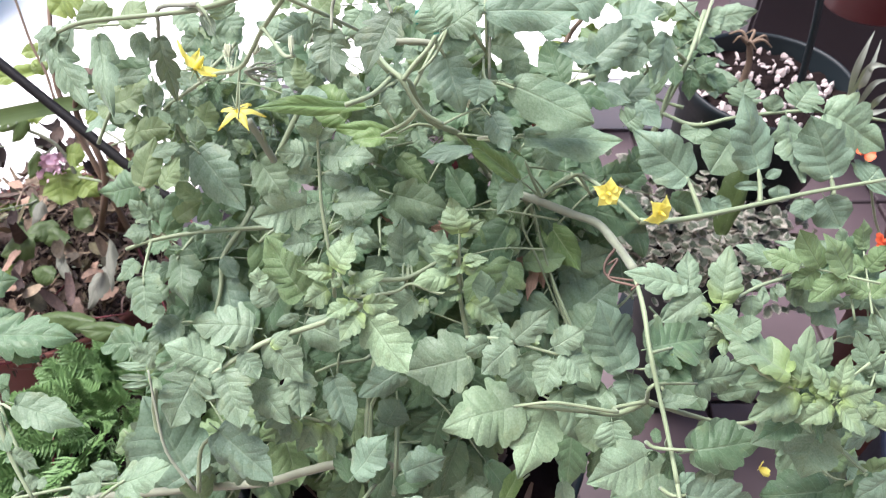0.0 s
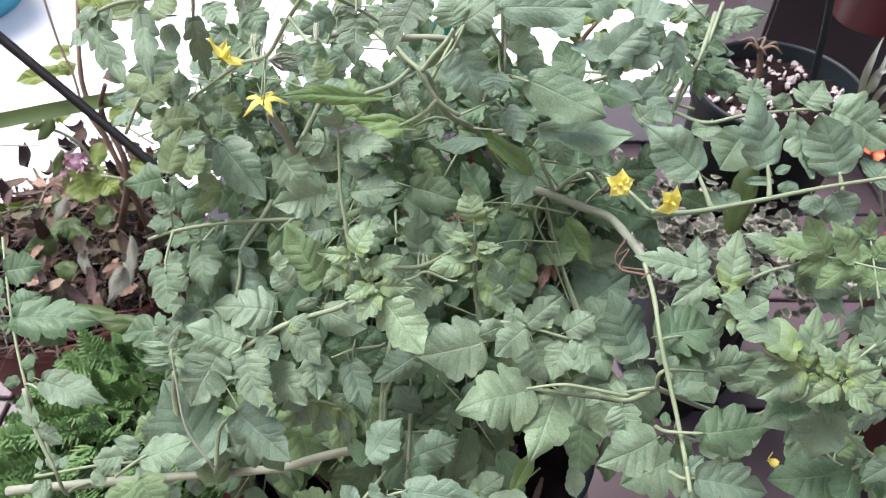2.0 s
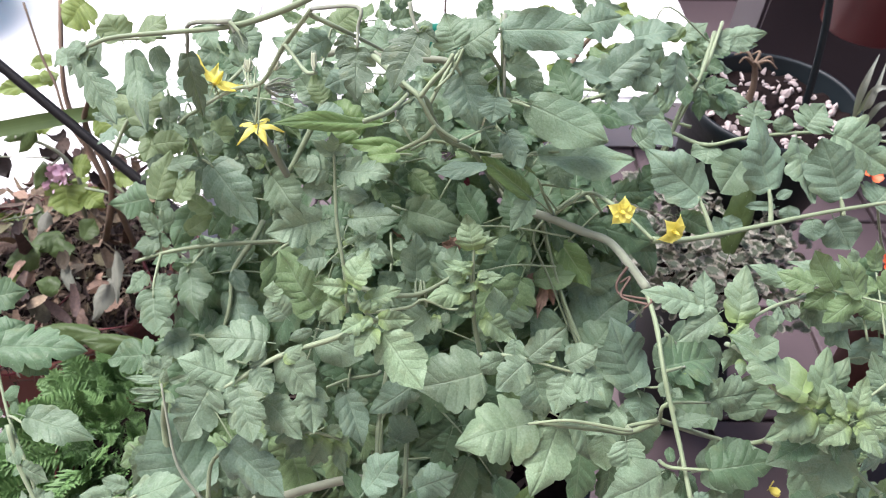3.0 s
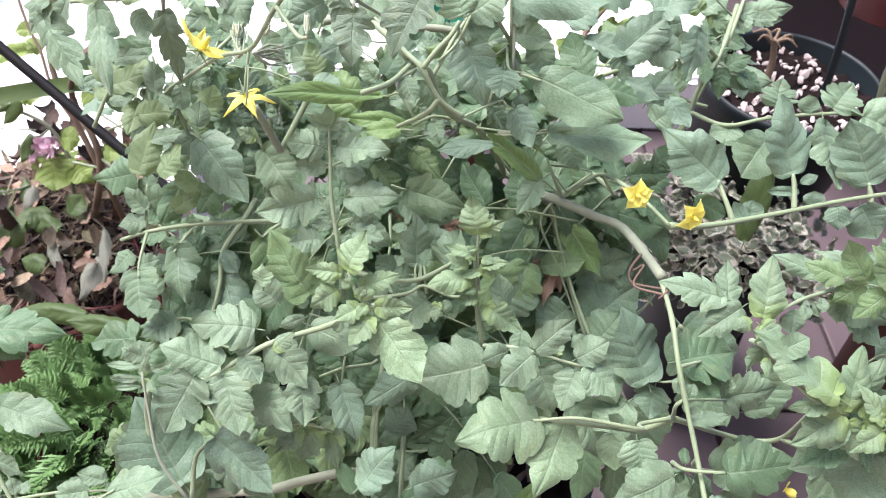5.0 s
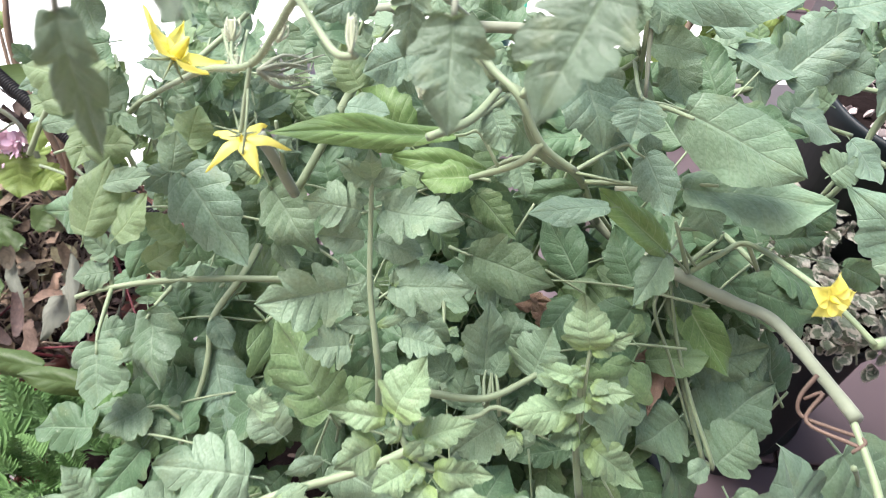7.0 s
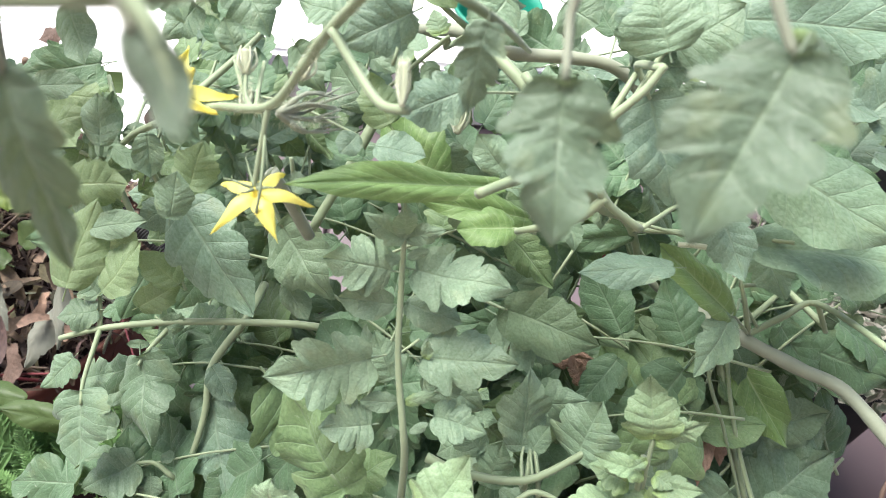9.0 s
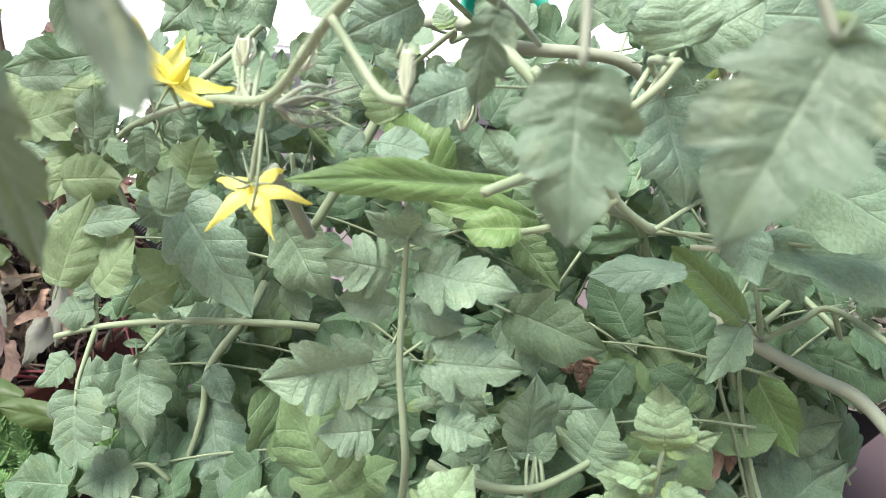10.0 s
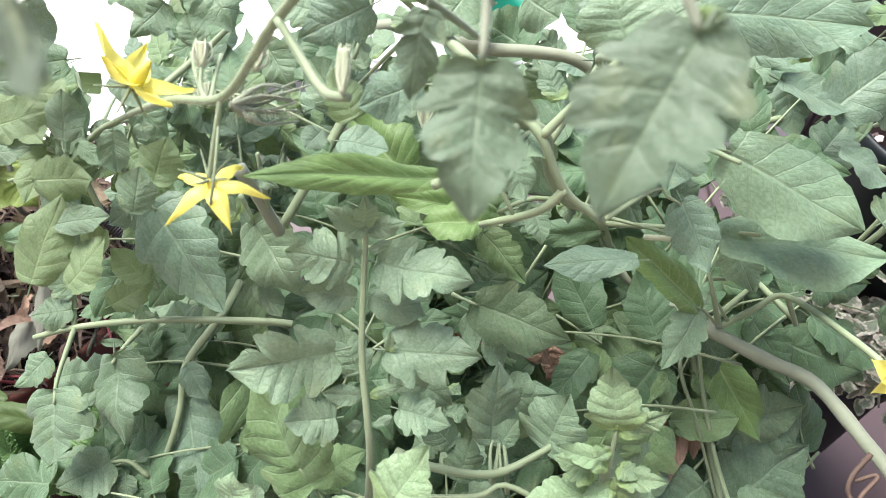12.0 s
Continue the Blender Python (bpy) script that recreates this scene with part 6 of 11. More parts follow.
leaflet(a, "B", 0.0548, 0.4985, 0.5316, 0.0574, 0.5244, 0.5402, 0.0176, -35)
leaflet(a, "A", 0.0700, 0.5025, 0.5306, 0.0887, 0.4881, 0.5191, 0.0174, 7)
leaflet(a, "A", 0.0712, 0.5056, 0.5327, 0.0765, 0.5177, 0.5545, 0.0198, 6)
leaflet(a, "A", 0.0825, 0.5094, 0.5329, 0.0998, 0.5113, 0.5424, 0.0155, -3)
a = leaf(tomato, [(-0.0589, 0.3897, 0.5644), (-0.0408, 0.3877, 0.5548), (-0.0223, 0.3856, 0.5450)], 0.0007, STEM, DEEP)
leaflet(a, "B", -0.0438, 0.3869, 0.5554, -0.0422, 0.3724, 0.5388, 0.0173, -2)
leaflet(a, "A", -0.0413, 0.3886, 0.5563, -0.0249, 0.4030, 0.5643, 0.0169, 13)
a = leaf(tomato, [(-0.0094, 0.4391, 0.5453), (-0.0113, 0.4607, 0.5564), (-0.0133, 0.4826, 0.5679)], 0.0007, STEM, SAGE)
leaflet(a, "A", -0.0095, 0.4576, 0.5551, 0.0071, 0.4721, 0.5552, 0.0146, -15)
leaflet(a, "D", -0.0126, 0.4595, 0.5560, -0.0273, 0.4687, 0.5592, 0.0133, 7)
leaflet(a, "A", -0.0108, 0.4722, 0.5626, 0.0096, 0.4789, 0.5713, 0.0190, -12)
leaflet(a, "B", -0.0140, 0.4738, 0.5634, -0.0344, 0.4780, 0.5690, 0.0143, -11)
leaflet(a, "A", -0.0134, 0.4839, 0.5690, -0.0143, 0.4963, 0.5798, 0.0137, 0)
a = leaf(tomato, [(0.0282, 0.4042, 0.5419), (0.0119, 0.4328, 0.5698), (0.0320, 0.4440, 0.5719), (0.0526, 0.4553, 0.5741)], 0.0007, STEM, DEEP)
leaflet(a, "B", 0.0300, 0.4415, 0.5710, 0.0496, 0.4247, 0.5685, 0.0165, -2)
leaflet(a, "D", 0.0308, 0.4442, 0.5727, 0.0353, 0.4477, 0.5910, 0.0133, -7)
leaflet(a, "B", 0.0435, 0.4489, 0.5723, 0.0589, 0.4365, 0.5660, 0.0159, 5)
leaflet(a, "A", 0.0445, 0.4517, 0.5742, 0.0522, 0.4713, 0.5875, 0.0161, 10)
leaflet(a, "D", 0.0541, 0.4558, 0.5745, 0.0762, 0.4659, 0.5778, 0.0189, 0)
a = leaf(tomato, [(0.0282, 0.4042, 0.5419), (0.0268, 0.4366, 0.5598), (0.0156, 0.4556, 0.5685), (0.0043, 0.4748, 0.5774)], 0.0007, STEM, BLUISH)
leaflet(a, "A", 0.0180, 0.4535, 0.5680, 0.0254, 0.4725, 0.5810, 0.0184, 23)
leaflet(a, "D", 0.0149, 0.4541, 0.5678, -0.0047, 0.4560, 0.5687, 0.0136, -13)
leaflet(a, "A", 0.0105, 0.4663, 0.5739, 0.0173, 0.4841, 0.5870, 0.0184, -28)
leaflet(a, "D", 0.0074, 0.4669, 0.5738, -0.0138, 0.4692, 0.5750, 0.0160, -7)
leaflet(a, "A", 0.0032, 0.4757, 0.5782, -0.0117, 0.4840, 0.5918, 0.0183, -36)
a = leaf(tomato, [(-0.0673, 0.4814, 0.5544), (-0.0609, 0.4696, 0.5360), (-0.0545, 0.4575, 0.5173)], 0.0007, STEM, SAGE)
leaflet(a, "D", -0.0630, 0.4706, 0.5382, -0.0761, 0.4535, 0.5282, 0.0176, 22)
leaflet(a, "D", -0.0598, 0.4703, 0.5373, -0.0409, 0.4647, 0.5351, 0.0145, -11)
leaflet(a, "A", -0.0591, 0.4628, 0.5259, -0.0774, 0.4526, 0.5154, 0.0170, 4)
leaflet(a, "A", -0.0556, 0.4621, 0.5247, -0.0380, 0.4563, 0.5193, 0.0129, 6)
leaflet(a, "A", -0.0539, 0.4562, 0.5162, -0.0476, 0.4343, 0.5119, 0.0132, 7)
a = leaf(tomato, [(-0.0628, 0.4155, 0.5699), (-0.0557, 0.4055, 0.5531), (-0.0485, 0.3952, 0.5360)], 0.0007, STEM, SAGE)
leaflet(a, "A", -0.0580, 0.4063, 0.5552, -0.0712, 0.3988, 0.5438, 0.0129, 3)
leaflet(a, "B", -0.0548, 0.4060, 0.5542, -0.0333, 0.4090, 0.5437, 0.0161, 33)
leaflet(a, "A", -0.0529, 0.3994, 0.5437, -0.0624, 0.3833, 0.5341, 0.0158, -8)
leaflet(a, "D", -0.0500, 0.3993, 0.5429, -0.0320, 0.3981, 0.5386, 0.0146, -5)
leaflet(a, "A", -0.0478, 0.3941, 0.5350, -0.0408, 0.3849, 0.5243, 0.0116, -7)
a = leaf(tomato, [(0.0608, 0.4265, 0.4827), (0.0499, 0.4149, 0.4643), (0.0387, 0.4031, 0.4457)], 0.0007, STEM, SAGE)
leaflet(a, "D", 0.0499, 0.4165, 0.4671, 0.0322, 0.4110, 0.4665, 0.0153, -5)
leaflet(a, "A", 0.0513, 0.4146, 0.4647, 0.0576, 0.4073, 0.4477, 0.0144, -1)
leaflet(a, "D", 0.0425, 0.4088, 0.4548, 0.0174, 0.4020, 0.4546, 0.0179, 11)
leaflet(a, "A", 0.0439, 0.4067, 0.4523, 0.0505, 0.3854, 0.4422, 0.0188, 8)
leaflet(a, "A", 0.0376, 0.4020, 0.4447, 0.0265, 0.3978, 0.4258, 0.0150, 2)
a = leaf(tomato, [(0.1166, 0.3758, 0.4801), (0.0984, 0.3887, 0.4833), (0.0798, 0.4018, 0.4868)], 0.0007, STEM, SAGE)
leaflet(a, "B", 0.1017, 0.3878, 0.4839, 0.1064, 0.4119, 0.4957, 0.0195, -5)
leaflet(a, "B", 0.0986, 0.3869, 0.4824, 0.0840, 0.3757, 0.4800, 0.0138, 26)
leaflet(a, "A", 0.0889, 0.3965, 0.4862, 0.0849, 0.4143, 0.5031, 0.0203, 12)
leaflet(a, "D", 0.0860, 0.3959, 0.4850, 0.0634, 0.3855, 0.4860, 0.0154, -17)
leaflet(a, "B", 0.0782, 0.4023, 0.4872, 0.0576, 0.4159, 0.4868, 0.0190, -5)
a = leaf(tomato, [(0.0956, 0.3841, 0.5058), (0.0915, 0.3721, 0.4871), (0.0873, 0.3597, 0.4680)], 0.0007, STEM, SAGE)
leaflet(a, "A", 0.0907, 0.3737, 0.4898, 0.0674, 0.3597, 0.4920, 0.0185, 17)
leaflet(a, "A", 0.0878, 0.3658, 0.4774, 0.0696, 0.3647, 0.4745, 0.0156, 2)
leaflet(a, "A", 0.0902, 0.3640, 0.4752, 0.1067, 0.3572, 0.4586, 0.0146, -11)
leaflet(a, "A", 0.0869, 0.3585, 0.4669, 0.0809, 0.3431, 0.4491, 0.0188, 9)
a = leaf(tomato, [(-0.1895, 0.2496, 0.3599), (-0.2135, 0.2438, 0.3466), (-0.2380, 0.2379, 0.3330)], 0.0007, STEM, BLUISH)
leaflet(a, "A", -0.2110, 0.2454, 0.3493, -0.2306, 0.2538, 0.3495, 0.0165, -2)
leaflet(a, "B", -0.2114, 0.2431, 0.3466, -0.2134, 0.2330, 0.3261, 0.0155, 3)
leaflet(a, "A", -0.2272, 0.2415, 0.3403, -0.2423, 0.2460, 0.3507, 0.0152, -2)
leaflet(a, "A", -0.2281, 0.2391, 0.3376, -0.2340, 0.2217, 0.3205, 0.0182, -4)
leaflet(a, "B", -0.2394, 0.2372, 0.3324, -0.2544, 0.2277, 0.3300, 0.0134, 26)
a = leaf(tomato, [(-0.2188, 0.2726, 0.3597), (-0.1956, 0.2750, 0.3540), (-0.1719, 0.2774, 0.3483)], 0.0007, STEM, OLIVE)
leaflet(a, "A", -0.1988, 0.2734, 0.3539, -0.1903, 0.2588, 0.3417, 0.0144, 8)
leaflet(a, "B", -0.1968, 0.2760, 0.3555, -0.1873, 0.2983, 0.3656, 0.0189, 20)
leaflet(a, "A", -0.1829, 0.2751, 0.3502, -0.1710, 0.2601, 0.3418, 0.0162, 11)
leaflet(a, "B", -0.1808, 0.2775, 0.3517, -0.1690, 0.2865, 0.3670, 0.0127, -10)
leaflet(a, "A", -0.1701, 0.2775, 0.3484, -0.1506, 0.2790, 0.3461, 0.0157, -7)
a = leaf(tomato, [(-0.1954, 0.3090, 0.4310), (-0.2085, 0.3284, 0.4400), (-0.2220, 0.3481, 0.4493)], 0.0007, STEM, SAGE)
leaflet(a, "D", -0.2055, 0.3262, 0.4394, -0.1920, 0.3412, 0.4548, 0.0209, 7)
leaflet(a, "D", -0.2091, 0.3268, 0.4392, -0.2314, 0.3219, 0.4492, 0.0188, 27)
leaflet(a, "A", -0.2143, 0.3392, 0.4455, -0.1974, 0.3523, 0.4650, 0.0218, -1)
leaflet(a, "A", -0.2180, 0.3399, 0.4454, -0.2445, 0.3445, 0.4426, 0.0191, 1)
leaflet(a, "A", -0.2226, 0.3493, 0.4503, -0.2363, 0.3730, 0.4610, 0.0224, 9)
a = leaf(tomato, [(-0.1890, 0.2882, 0.3915), (-0.1769, 0.2758, 0.3726), (-0.1646, 0.2630, 0.3533)], 0.0007, STEM, DEEP)
leaflet(a, "A", -0.1794, 0.2766, 0.3746, -0.1860, 0.2601, 0.3580, 0.0193, 9)
leaflet(a, "D", -0.1762, 0.2767, 0.3740, -0.1482, 0.2723, 0.3750, 0.0220, -22)
leaflet(a, "B", -0.1713, 0.2682, 0.3619, -0.1750, 0.2507, 0.3559, 0.0157, 17)
leaflet(a, "A", -0.1681, 0.2683, 0.3613, -0.1431, 0.2648, 0.3651, 0.0191, 9)
leaflet(a, "D", -0.1636, 0.2619, 0.3524, -0.1521, 0.2506, 0.3272, 0.0191, 16)
a = leaf(tomato, [(-0.2416, 0.2631, 0.4036), (-0.2249, 0.2557, 0.3892), (-0.2077, 0.2481, 0.3746)], 0.0007, STEM, BLUISH)
leaflet(a, "B", -0.2276, 0.2557, 0.3905, -0.2266, 0.2400, 0.3763, 0.0169, 8)
leaflet(a, "A", -0.2247, 0.2567, 0.3908, -0.2081, 0.2646, 0.3891, 0.0164, 13)
leaflet(a, "A", -0.2162, 0.2507, 0.3808, -0.2183, 0.2411, 0.3578, 0.0141, -20)
leaflet(a, "B", -0.2133, 0.2516, 0.3809, -0.1935, 0.2551, 0.3829, 0.0155, -3)
leaflet(a, "A", -0.2062, 0.2475, 0.3741, -0.1883, 0.2395, 0.3698, 0.0149, -10)
a = leaf(tomato, [(0.2050, 0.5251, 0.5930), (0.2116, 0.5151, 0.5762), (0.2183, 0.5048, 0.5591)], 0.0007, STEM, BLUISH)
leaflet(a, "A", 0.2090, 0.5161, 0.5783, 0.1949, 0.5156, 0.5649, 0.0156, 1)
leaflet(a, "B", 0.2127, 0.5156, 0.5773, 0.2306, 0.5163, 0.5718, 0.0132, -23)
leaflet(a, "A", 0.2139, 0.5090, 0.5667, 0.2064, 0.5036, 0.5553, 0.0123, 16)
leaflet(a, "A", 0.2172, 0.5089, 0.5661, 0.2348, 0.5058, 0.5642, 0.0125, -44)
leaflet(a, "B", 0.2187, 0.5036, 0.5580, 0.2250, 0.4877, 0.5425, 0.0157, 9)
a = leaf(tomato, [(0.1674, 0.4843, 0.5810), (0.1866, 0.4976, 0.5848), (0.2062, 0.5110, 0.5889)], 0.0007, STEM, DEEP)
leaflet(a, "D", 0.1849, 0.4948, 0.5837, 0.1955, 0.4794, 0.5860, 0.0129, 0)
leaflet(a, "D", 0.1851, 0.4977, 0.5856, 0.1888, 0.5183, 0.5963, 0.0153, 19)
leaflet(a, "B", 0.1979, 0.5037, 0.5864, 0.2139, 0.4951, 0.5833, 0.0137, 3)
leaflet(a, "D", 0.1983, 0.5066, 0.5883, 0.2008, 0.5185, 0.6043, 0.0162, 3)
leaflet(a, "A", 0.2078, 0.5115, 0.5894, 0.2219, 0.5112, 0.5987, 0.0162, -12)
a = leaf(tomato, [(0.1748, 0.4829, 0.5697), (0.1909, 0.4992, 0.5763), (0.2072, 0.5159, 0.5832)], 0.0007, STEM, BLUISH)
leaflet(a, "B", 0.1898, 0.4962, 0.5749, 0.2075, 0.5012, 0.5674, 0.0118, -15)
leaflet(a, "D", 0.1892, 0.4991, 0.5769, 0.1845, 0.5122, 0.5917, 0.0145, 18)
leaflet(a, "D", 0.2007, 0.5075, 0.5798, 0.2214, 0.5068, 0.5800, 0.0162, 0)
leaflet(a, "A", 0.1999, 0.5101, 0.5814, 0.1901, 0.5141, 0.6001, 0.0143, -8)
leaflet(a, "D", 0.2084, 0.5168, 0.5841, 0.2191, 0.5212, 0.5998, 0.0181, 17)
a = leaf(tomato, [(-0.2068, 0.3983, 0.4456), (-0.1911, 0.4112, 0.4486), (-0.1750, 0.4243, 0.4519)], 0.0007, STEM, SAGE)
leaflet(a, "B", -0.1926, 0.4086, 0.4478, -0.1710, 0.4040, 0.4384, 0.0173, 3)
leaflet(a, "A", -0.1925, 0.4111, 0.4492, -0.1911, 0.4248, 0.4656, 0.0156, 8)
leaflet(a, "A", -0.1819, 0.4175, 0.4500, -0.1612, 0.4133, 0.4475, 0.0170, -33)
leaflet(a, "B", -0.1817, 0.4198, 0.4513, -0.1828, 0.4409, 0.4545, 0.0154, 26)
leaflet(a, "D", -0.1740, 0.4250, 0.4524, -0.1564, 0.4330, 0.4637, 0.0175, -11)
a = leaf(tomato, [(-0.1857, 0.3948, 0.4653), (-0.1829, 0.4136, 0.4733), (-0.1800, 0.4330, 0.4817)], 0.0007, STEM, DEEP)
leaflet(a, "A", -0.1822, 0.4106, 0.4721, -0.1659, 0.4173, 0.4687, 0.0123, 1)
leaflet(a, "A", -0.1839, 0.4128, 0.4732, -0.1934, 0.4209, 0.4873, 0.0146, 25)
leaflet(a, "A", -0.1803, 0.4236, 0.4777, -0.1614, 0.4239, 0.4897, 0.0138, 5)
leaflet(a, "A", -0.1820, 0.4256, 0.4788, -0.1970, 0.4431, 0.4827, 0.0142, 7)
leaflet(a, "A", -0.1799, 0.4340, 0.4825, -0.1796, 0.4501, 0.4899, 0.0115, 17)
a = leaf(tomato, [(-0.2011, 0.3948, 0.4435), (-0.2204, 0.4082, 0.4469), (-0.2401, 0.4219, 0.4505)], 0.0007, STEM, DEEP)
leaflet(a, "A", -0.2169, 0.4069, 0.4471, -0.2093, 0.4193, 0.4695, 0.0193, -10)
leaflet(a, "A", -0.2200, 0.4068, 0.4464, -0.2329, 0.3987, 0.4513, 0.0146, -3)
leaflet(a, "A", -0.2300, 0.4160, 0.4495, -0.2279, 0.4361, 0.4627, 0.0163, 12)
leaflet(a, "D", -0.2331, 0.4158, 0.4487, -0.2556, 0.4097, 0.4432, 0.0188, 21)
leaflet(a, "A", -0.2411, 0.4225, 0.4510, -0.2557, 0.4323, 0.4587, 0.0127, 25)
a = leaf(tomato, [(0.2183, 0.2282, 0.6208), (0.2021, 0.2354, 0.6192), (0.1852, 0.2427, 0.6177)], 0.0007, STEM, OLIVE)
leaflet(a, "A", 0.2044, 0.2350, 0.6202, 0.1928, 0.2467, 0.6376, 0.0158, -4)
leaflet(a, "A", 0.2026, 0.2343, 0.6189, 0.1887, 0.2277, 0.6050, 0.0147, 0)
leaflet(a, "B", 0.1931, 0.2397, 0.6191, 0.1772, 0.2482, 0.6383, 0.0147, -16)
leaflet(a, "A", 0.1914, 0.2391, 0.6179, 0.1815, 0.2371, 0.6045, 0.0136, -2)
leaflet(a, "D", 0.1841, 0.2430, 0.6179, 0.1685, 0.2544, 0.6157, 0.0152, -4)
a = leaf(tomato, [(0.2579, 0.2248, 0.5611), (0.2497, 0.2424, 0.5689), (0.2412, 0.2605, 0.5771)], 0.0007, STEM, SAGE)
leaflet(a, "A", 0.2517, 0.2403, 0.5684, 0.2616, 0.2545, 0.5809, 0.0164, -9)
leaflet(a, "D", 0.2492, 0.2409, 0.5683, 0.2255, 0.2343, 0.5769, 0.0129, 0)
leaflet(a, "A", 0.2461, 0.2523, 0.5738, 0.2588, 0.2709, 0.5856, 0.0170, -32)
leaflet(a, "D", 0.2435, 0.2530, 0.5737, 0.2312, 0.2598, 0.5674, 0.0115, -3)
leaflet(a, "D", 0.2405, 0.2613, 0.5779, 0.2278, 0.2694, 0.5926, 0.0126, -27)
a = leaf(tomato, [(0.2235, 0.2332, 0.5830), (0.2236, 0.2530, 0.5928), (0.2236, 0.2733, 0.6030)], 0.0007, STEM, DEEP)
leaflet(a, "A", 0.2246, 0.2502, 0.5916, 0.2405, 0.2567, 0.6007, 0.0167, -12)
leaflet(a, "A", 0.2225, 0.2518, 0.5923, 0.1987, 0.2545, 0.6046, 0.0186, 11)
leaflet(a, "A", 0.2244, 0.2639, 0.5985, 0.2344, 0.2731, 0.6119, 0.0159, 7)
leaflet(a, "A", 0.2225, 0.2652, 0.5991, 0.2101, 0.2776, 0.5982, 0.0136, 3)
a = leaf(tomato, [(0.2291, 0.2241, 0.5864), (0.2297, 0.2436, 0.5959), (0.2303, 0.2635, 0.6057)], 0.0007, STEM, OLIVE)
leaflet(a, "A", 0.2305, 0.2409, 0.5948, 0.2377, 0.2439, 0.6076, 0.0107, -34)
leaflet(a, "D", 0.2286, 0.2424, 0.5955, 0.2125, 0.2490, 0.6020, 0.0142, -8)
leaflet(a, "A", 0.2309, 0.2541, 0.6013, 0.2377, 0.2570, 0.6176, 0.0131, -16)
leaflet(a, "A", 0.2289, 0.2554, 0.6018, 0.2107, 0.2583, 0.6059, 0.0124, -8)
leaflet(a, "A", 0.2303, 0.2644, 0.6066, 0.2280, 0.2738, 0.6207, 0.0112, -1)
a = leaf(tomato, [(0.1958, 0.2177, 0.5368), (0.2278, 0.2398, 0.5570), (0.2537, 0.2386, 0.5477), (0.2802, 0.2371, 0.5384)], 0.0007, STEM, OLIVE)
leaflet(a, "D", 0.2497, 0.2378, 0.5484, 0.2548, 0.2257, 0.5356, 0.0144, -10)
leaflet(a, "B", 0.2525, 0.2393, 0.5491, 0.2713, 0.2529, 0.5491, 0.0134, 8)
leaflet(a, "B", 0.2672, 0.2369, 0.5422, 0.2782, 0.2288, 0.5223, 0.0148, -11)
leaflet(a, "B", 0.2699, 0.2385, 0.5430, 0.2943, 0.2594, 0.5457, 0.0202, -6)
leaflet(a, "D", 0.2815, 0.2368, 0.5381, 0.2969, 0.2246, 0.5430, 0.0161, -8)
a = leaf(tomato, [(0.2408, 0.2723, 0.5881), (0.2465, 0.2590, 0.5680), (0.2522, 0.2451, 0.5475)], 0.0007, STEM, BLUISH)
leaflet(a, "A", 0.2445, 0.2607, 0.5709, 0.2332, 0.2566, 0.5603, 0.0123, -19)
leaflet(a, "A", 0.2472, 0.2596, 0.5693, 0.2717, 0.2590, 0.5544, 0.0157, 21)
leaflet(a, "B", 0.2482, 0.2516, 0.5573, 0.2288, 0.2425, 0.5512, 0.0143, 2)
leaflet(a, "A", 0.2509, 0.2504, 0.5556, 0.2647, 0.2350, 0.5538, 0.0165, -9)
leaflet(a, "A", 0.2521, 0.2441, 0.5466, 0.2459, 0.2237, 0.5402, 0.0174, -14)
a = leaf(tomato, [(0.1769, 0.1918, 0.5955), (0.1992, 0.1755, 0.5904), (0.2125, 0.1925, 0.5976), (0.2262, 0.2100, 0.6053)], 0.0007, STEM, SAGE)
leaflet(a, "A", 0.2113, 0.1898, 0.5965, 0.2351, 0.1940, 0.5991, 0.0156, -4)
leaflet(a, "D", 0.2109, 0.1918, 0.5977, 0.1996, 0.2031, 0.6136, 0.0164, -24)
leaflet(a, "B", 0.2204, 0.2013, 0.6015, 0.2336, 0.1995, 0.6073, 0.0132, 8)
leaflet(a, "A", 0.2199, 0.2034, 0.6027, 0.2074, 0.2099, 0.6190, 0.0129, -8)
leaflet(a, "B", 0.2267, 0.2108, 0.6060, 0.2400, 0.2292, 0.6135, 0.0136, -48)
a = leaf(tomato, [(0.2088, 0.1597, 0.5910), (0.2161, 0.1475, 0.5719), (0.2235, 0.1347, 0.5523)], 0.0007, STEM, BLUISH)
leaflet(a, "A", 0.2140, 0.1491, 0.5747, 0.1968, 0.1400, 0.5624, 0.0152, -12)
leaflet(a, "B", 0.2164, 0.1482, 0.5732, 0.2399, 0.1456, 0.5600, 0.0135, 4)
leaflet(a, "A", 0.2191, 0.1405, 0.5616, 0.2065, 0.1276, 0.5479, 0.0150, -2)
leaflet(a, "D", 0.2214, 0.1398, 0.5602, 0.2342, 0.1313, 0.5616, 0.0135, -9)
leaflet(a, "B", 0.2237, 0.1339, 0.5516, 0.2322, 0.1195, 0.5298, 0.0155, -26)
a = leaf(tomato, [(0.2371, 0.1909, 0.6004), (0.2217, 0.1875, 0.5893), (0.2056, 0.1839, 0.5780)], 0.0007, STEM, SAGE)
leaflet(a, "A", 0.2233, 0.1884, 0.5915, 0.2098, 0.1965, 0.5910, 0.0125, 26)
leaflet(a, "A", 0.2228, 0.1870, 0.5895, 0.2184, 0.1721, 0.5788, 0.0150, 30)
leaflet(a, "B", 0.2128, 0.1862, 0.5841, 0.1934, 0.1971, 0.5897, 0.0197, -20)
leaflet(a, "D", 0.2122, 0.1846, 0.5820, 0.2038, 0.1661, 0.5740, 0.0141, 14)
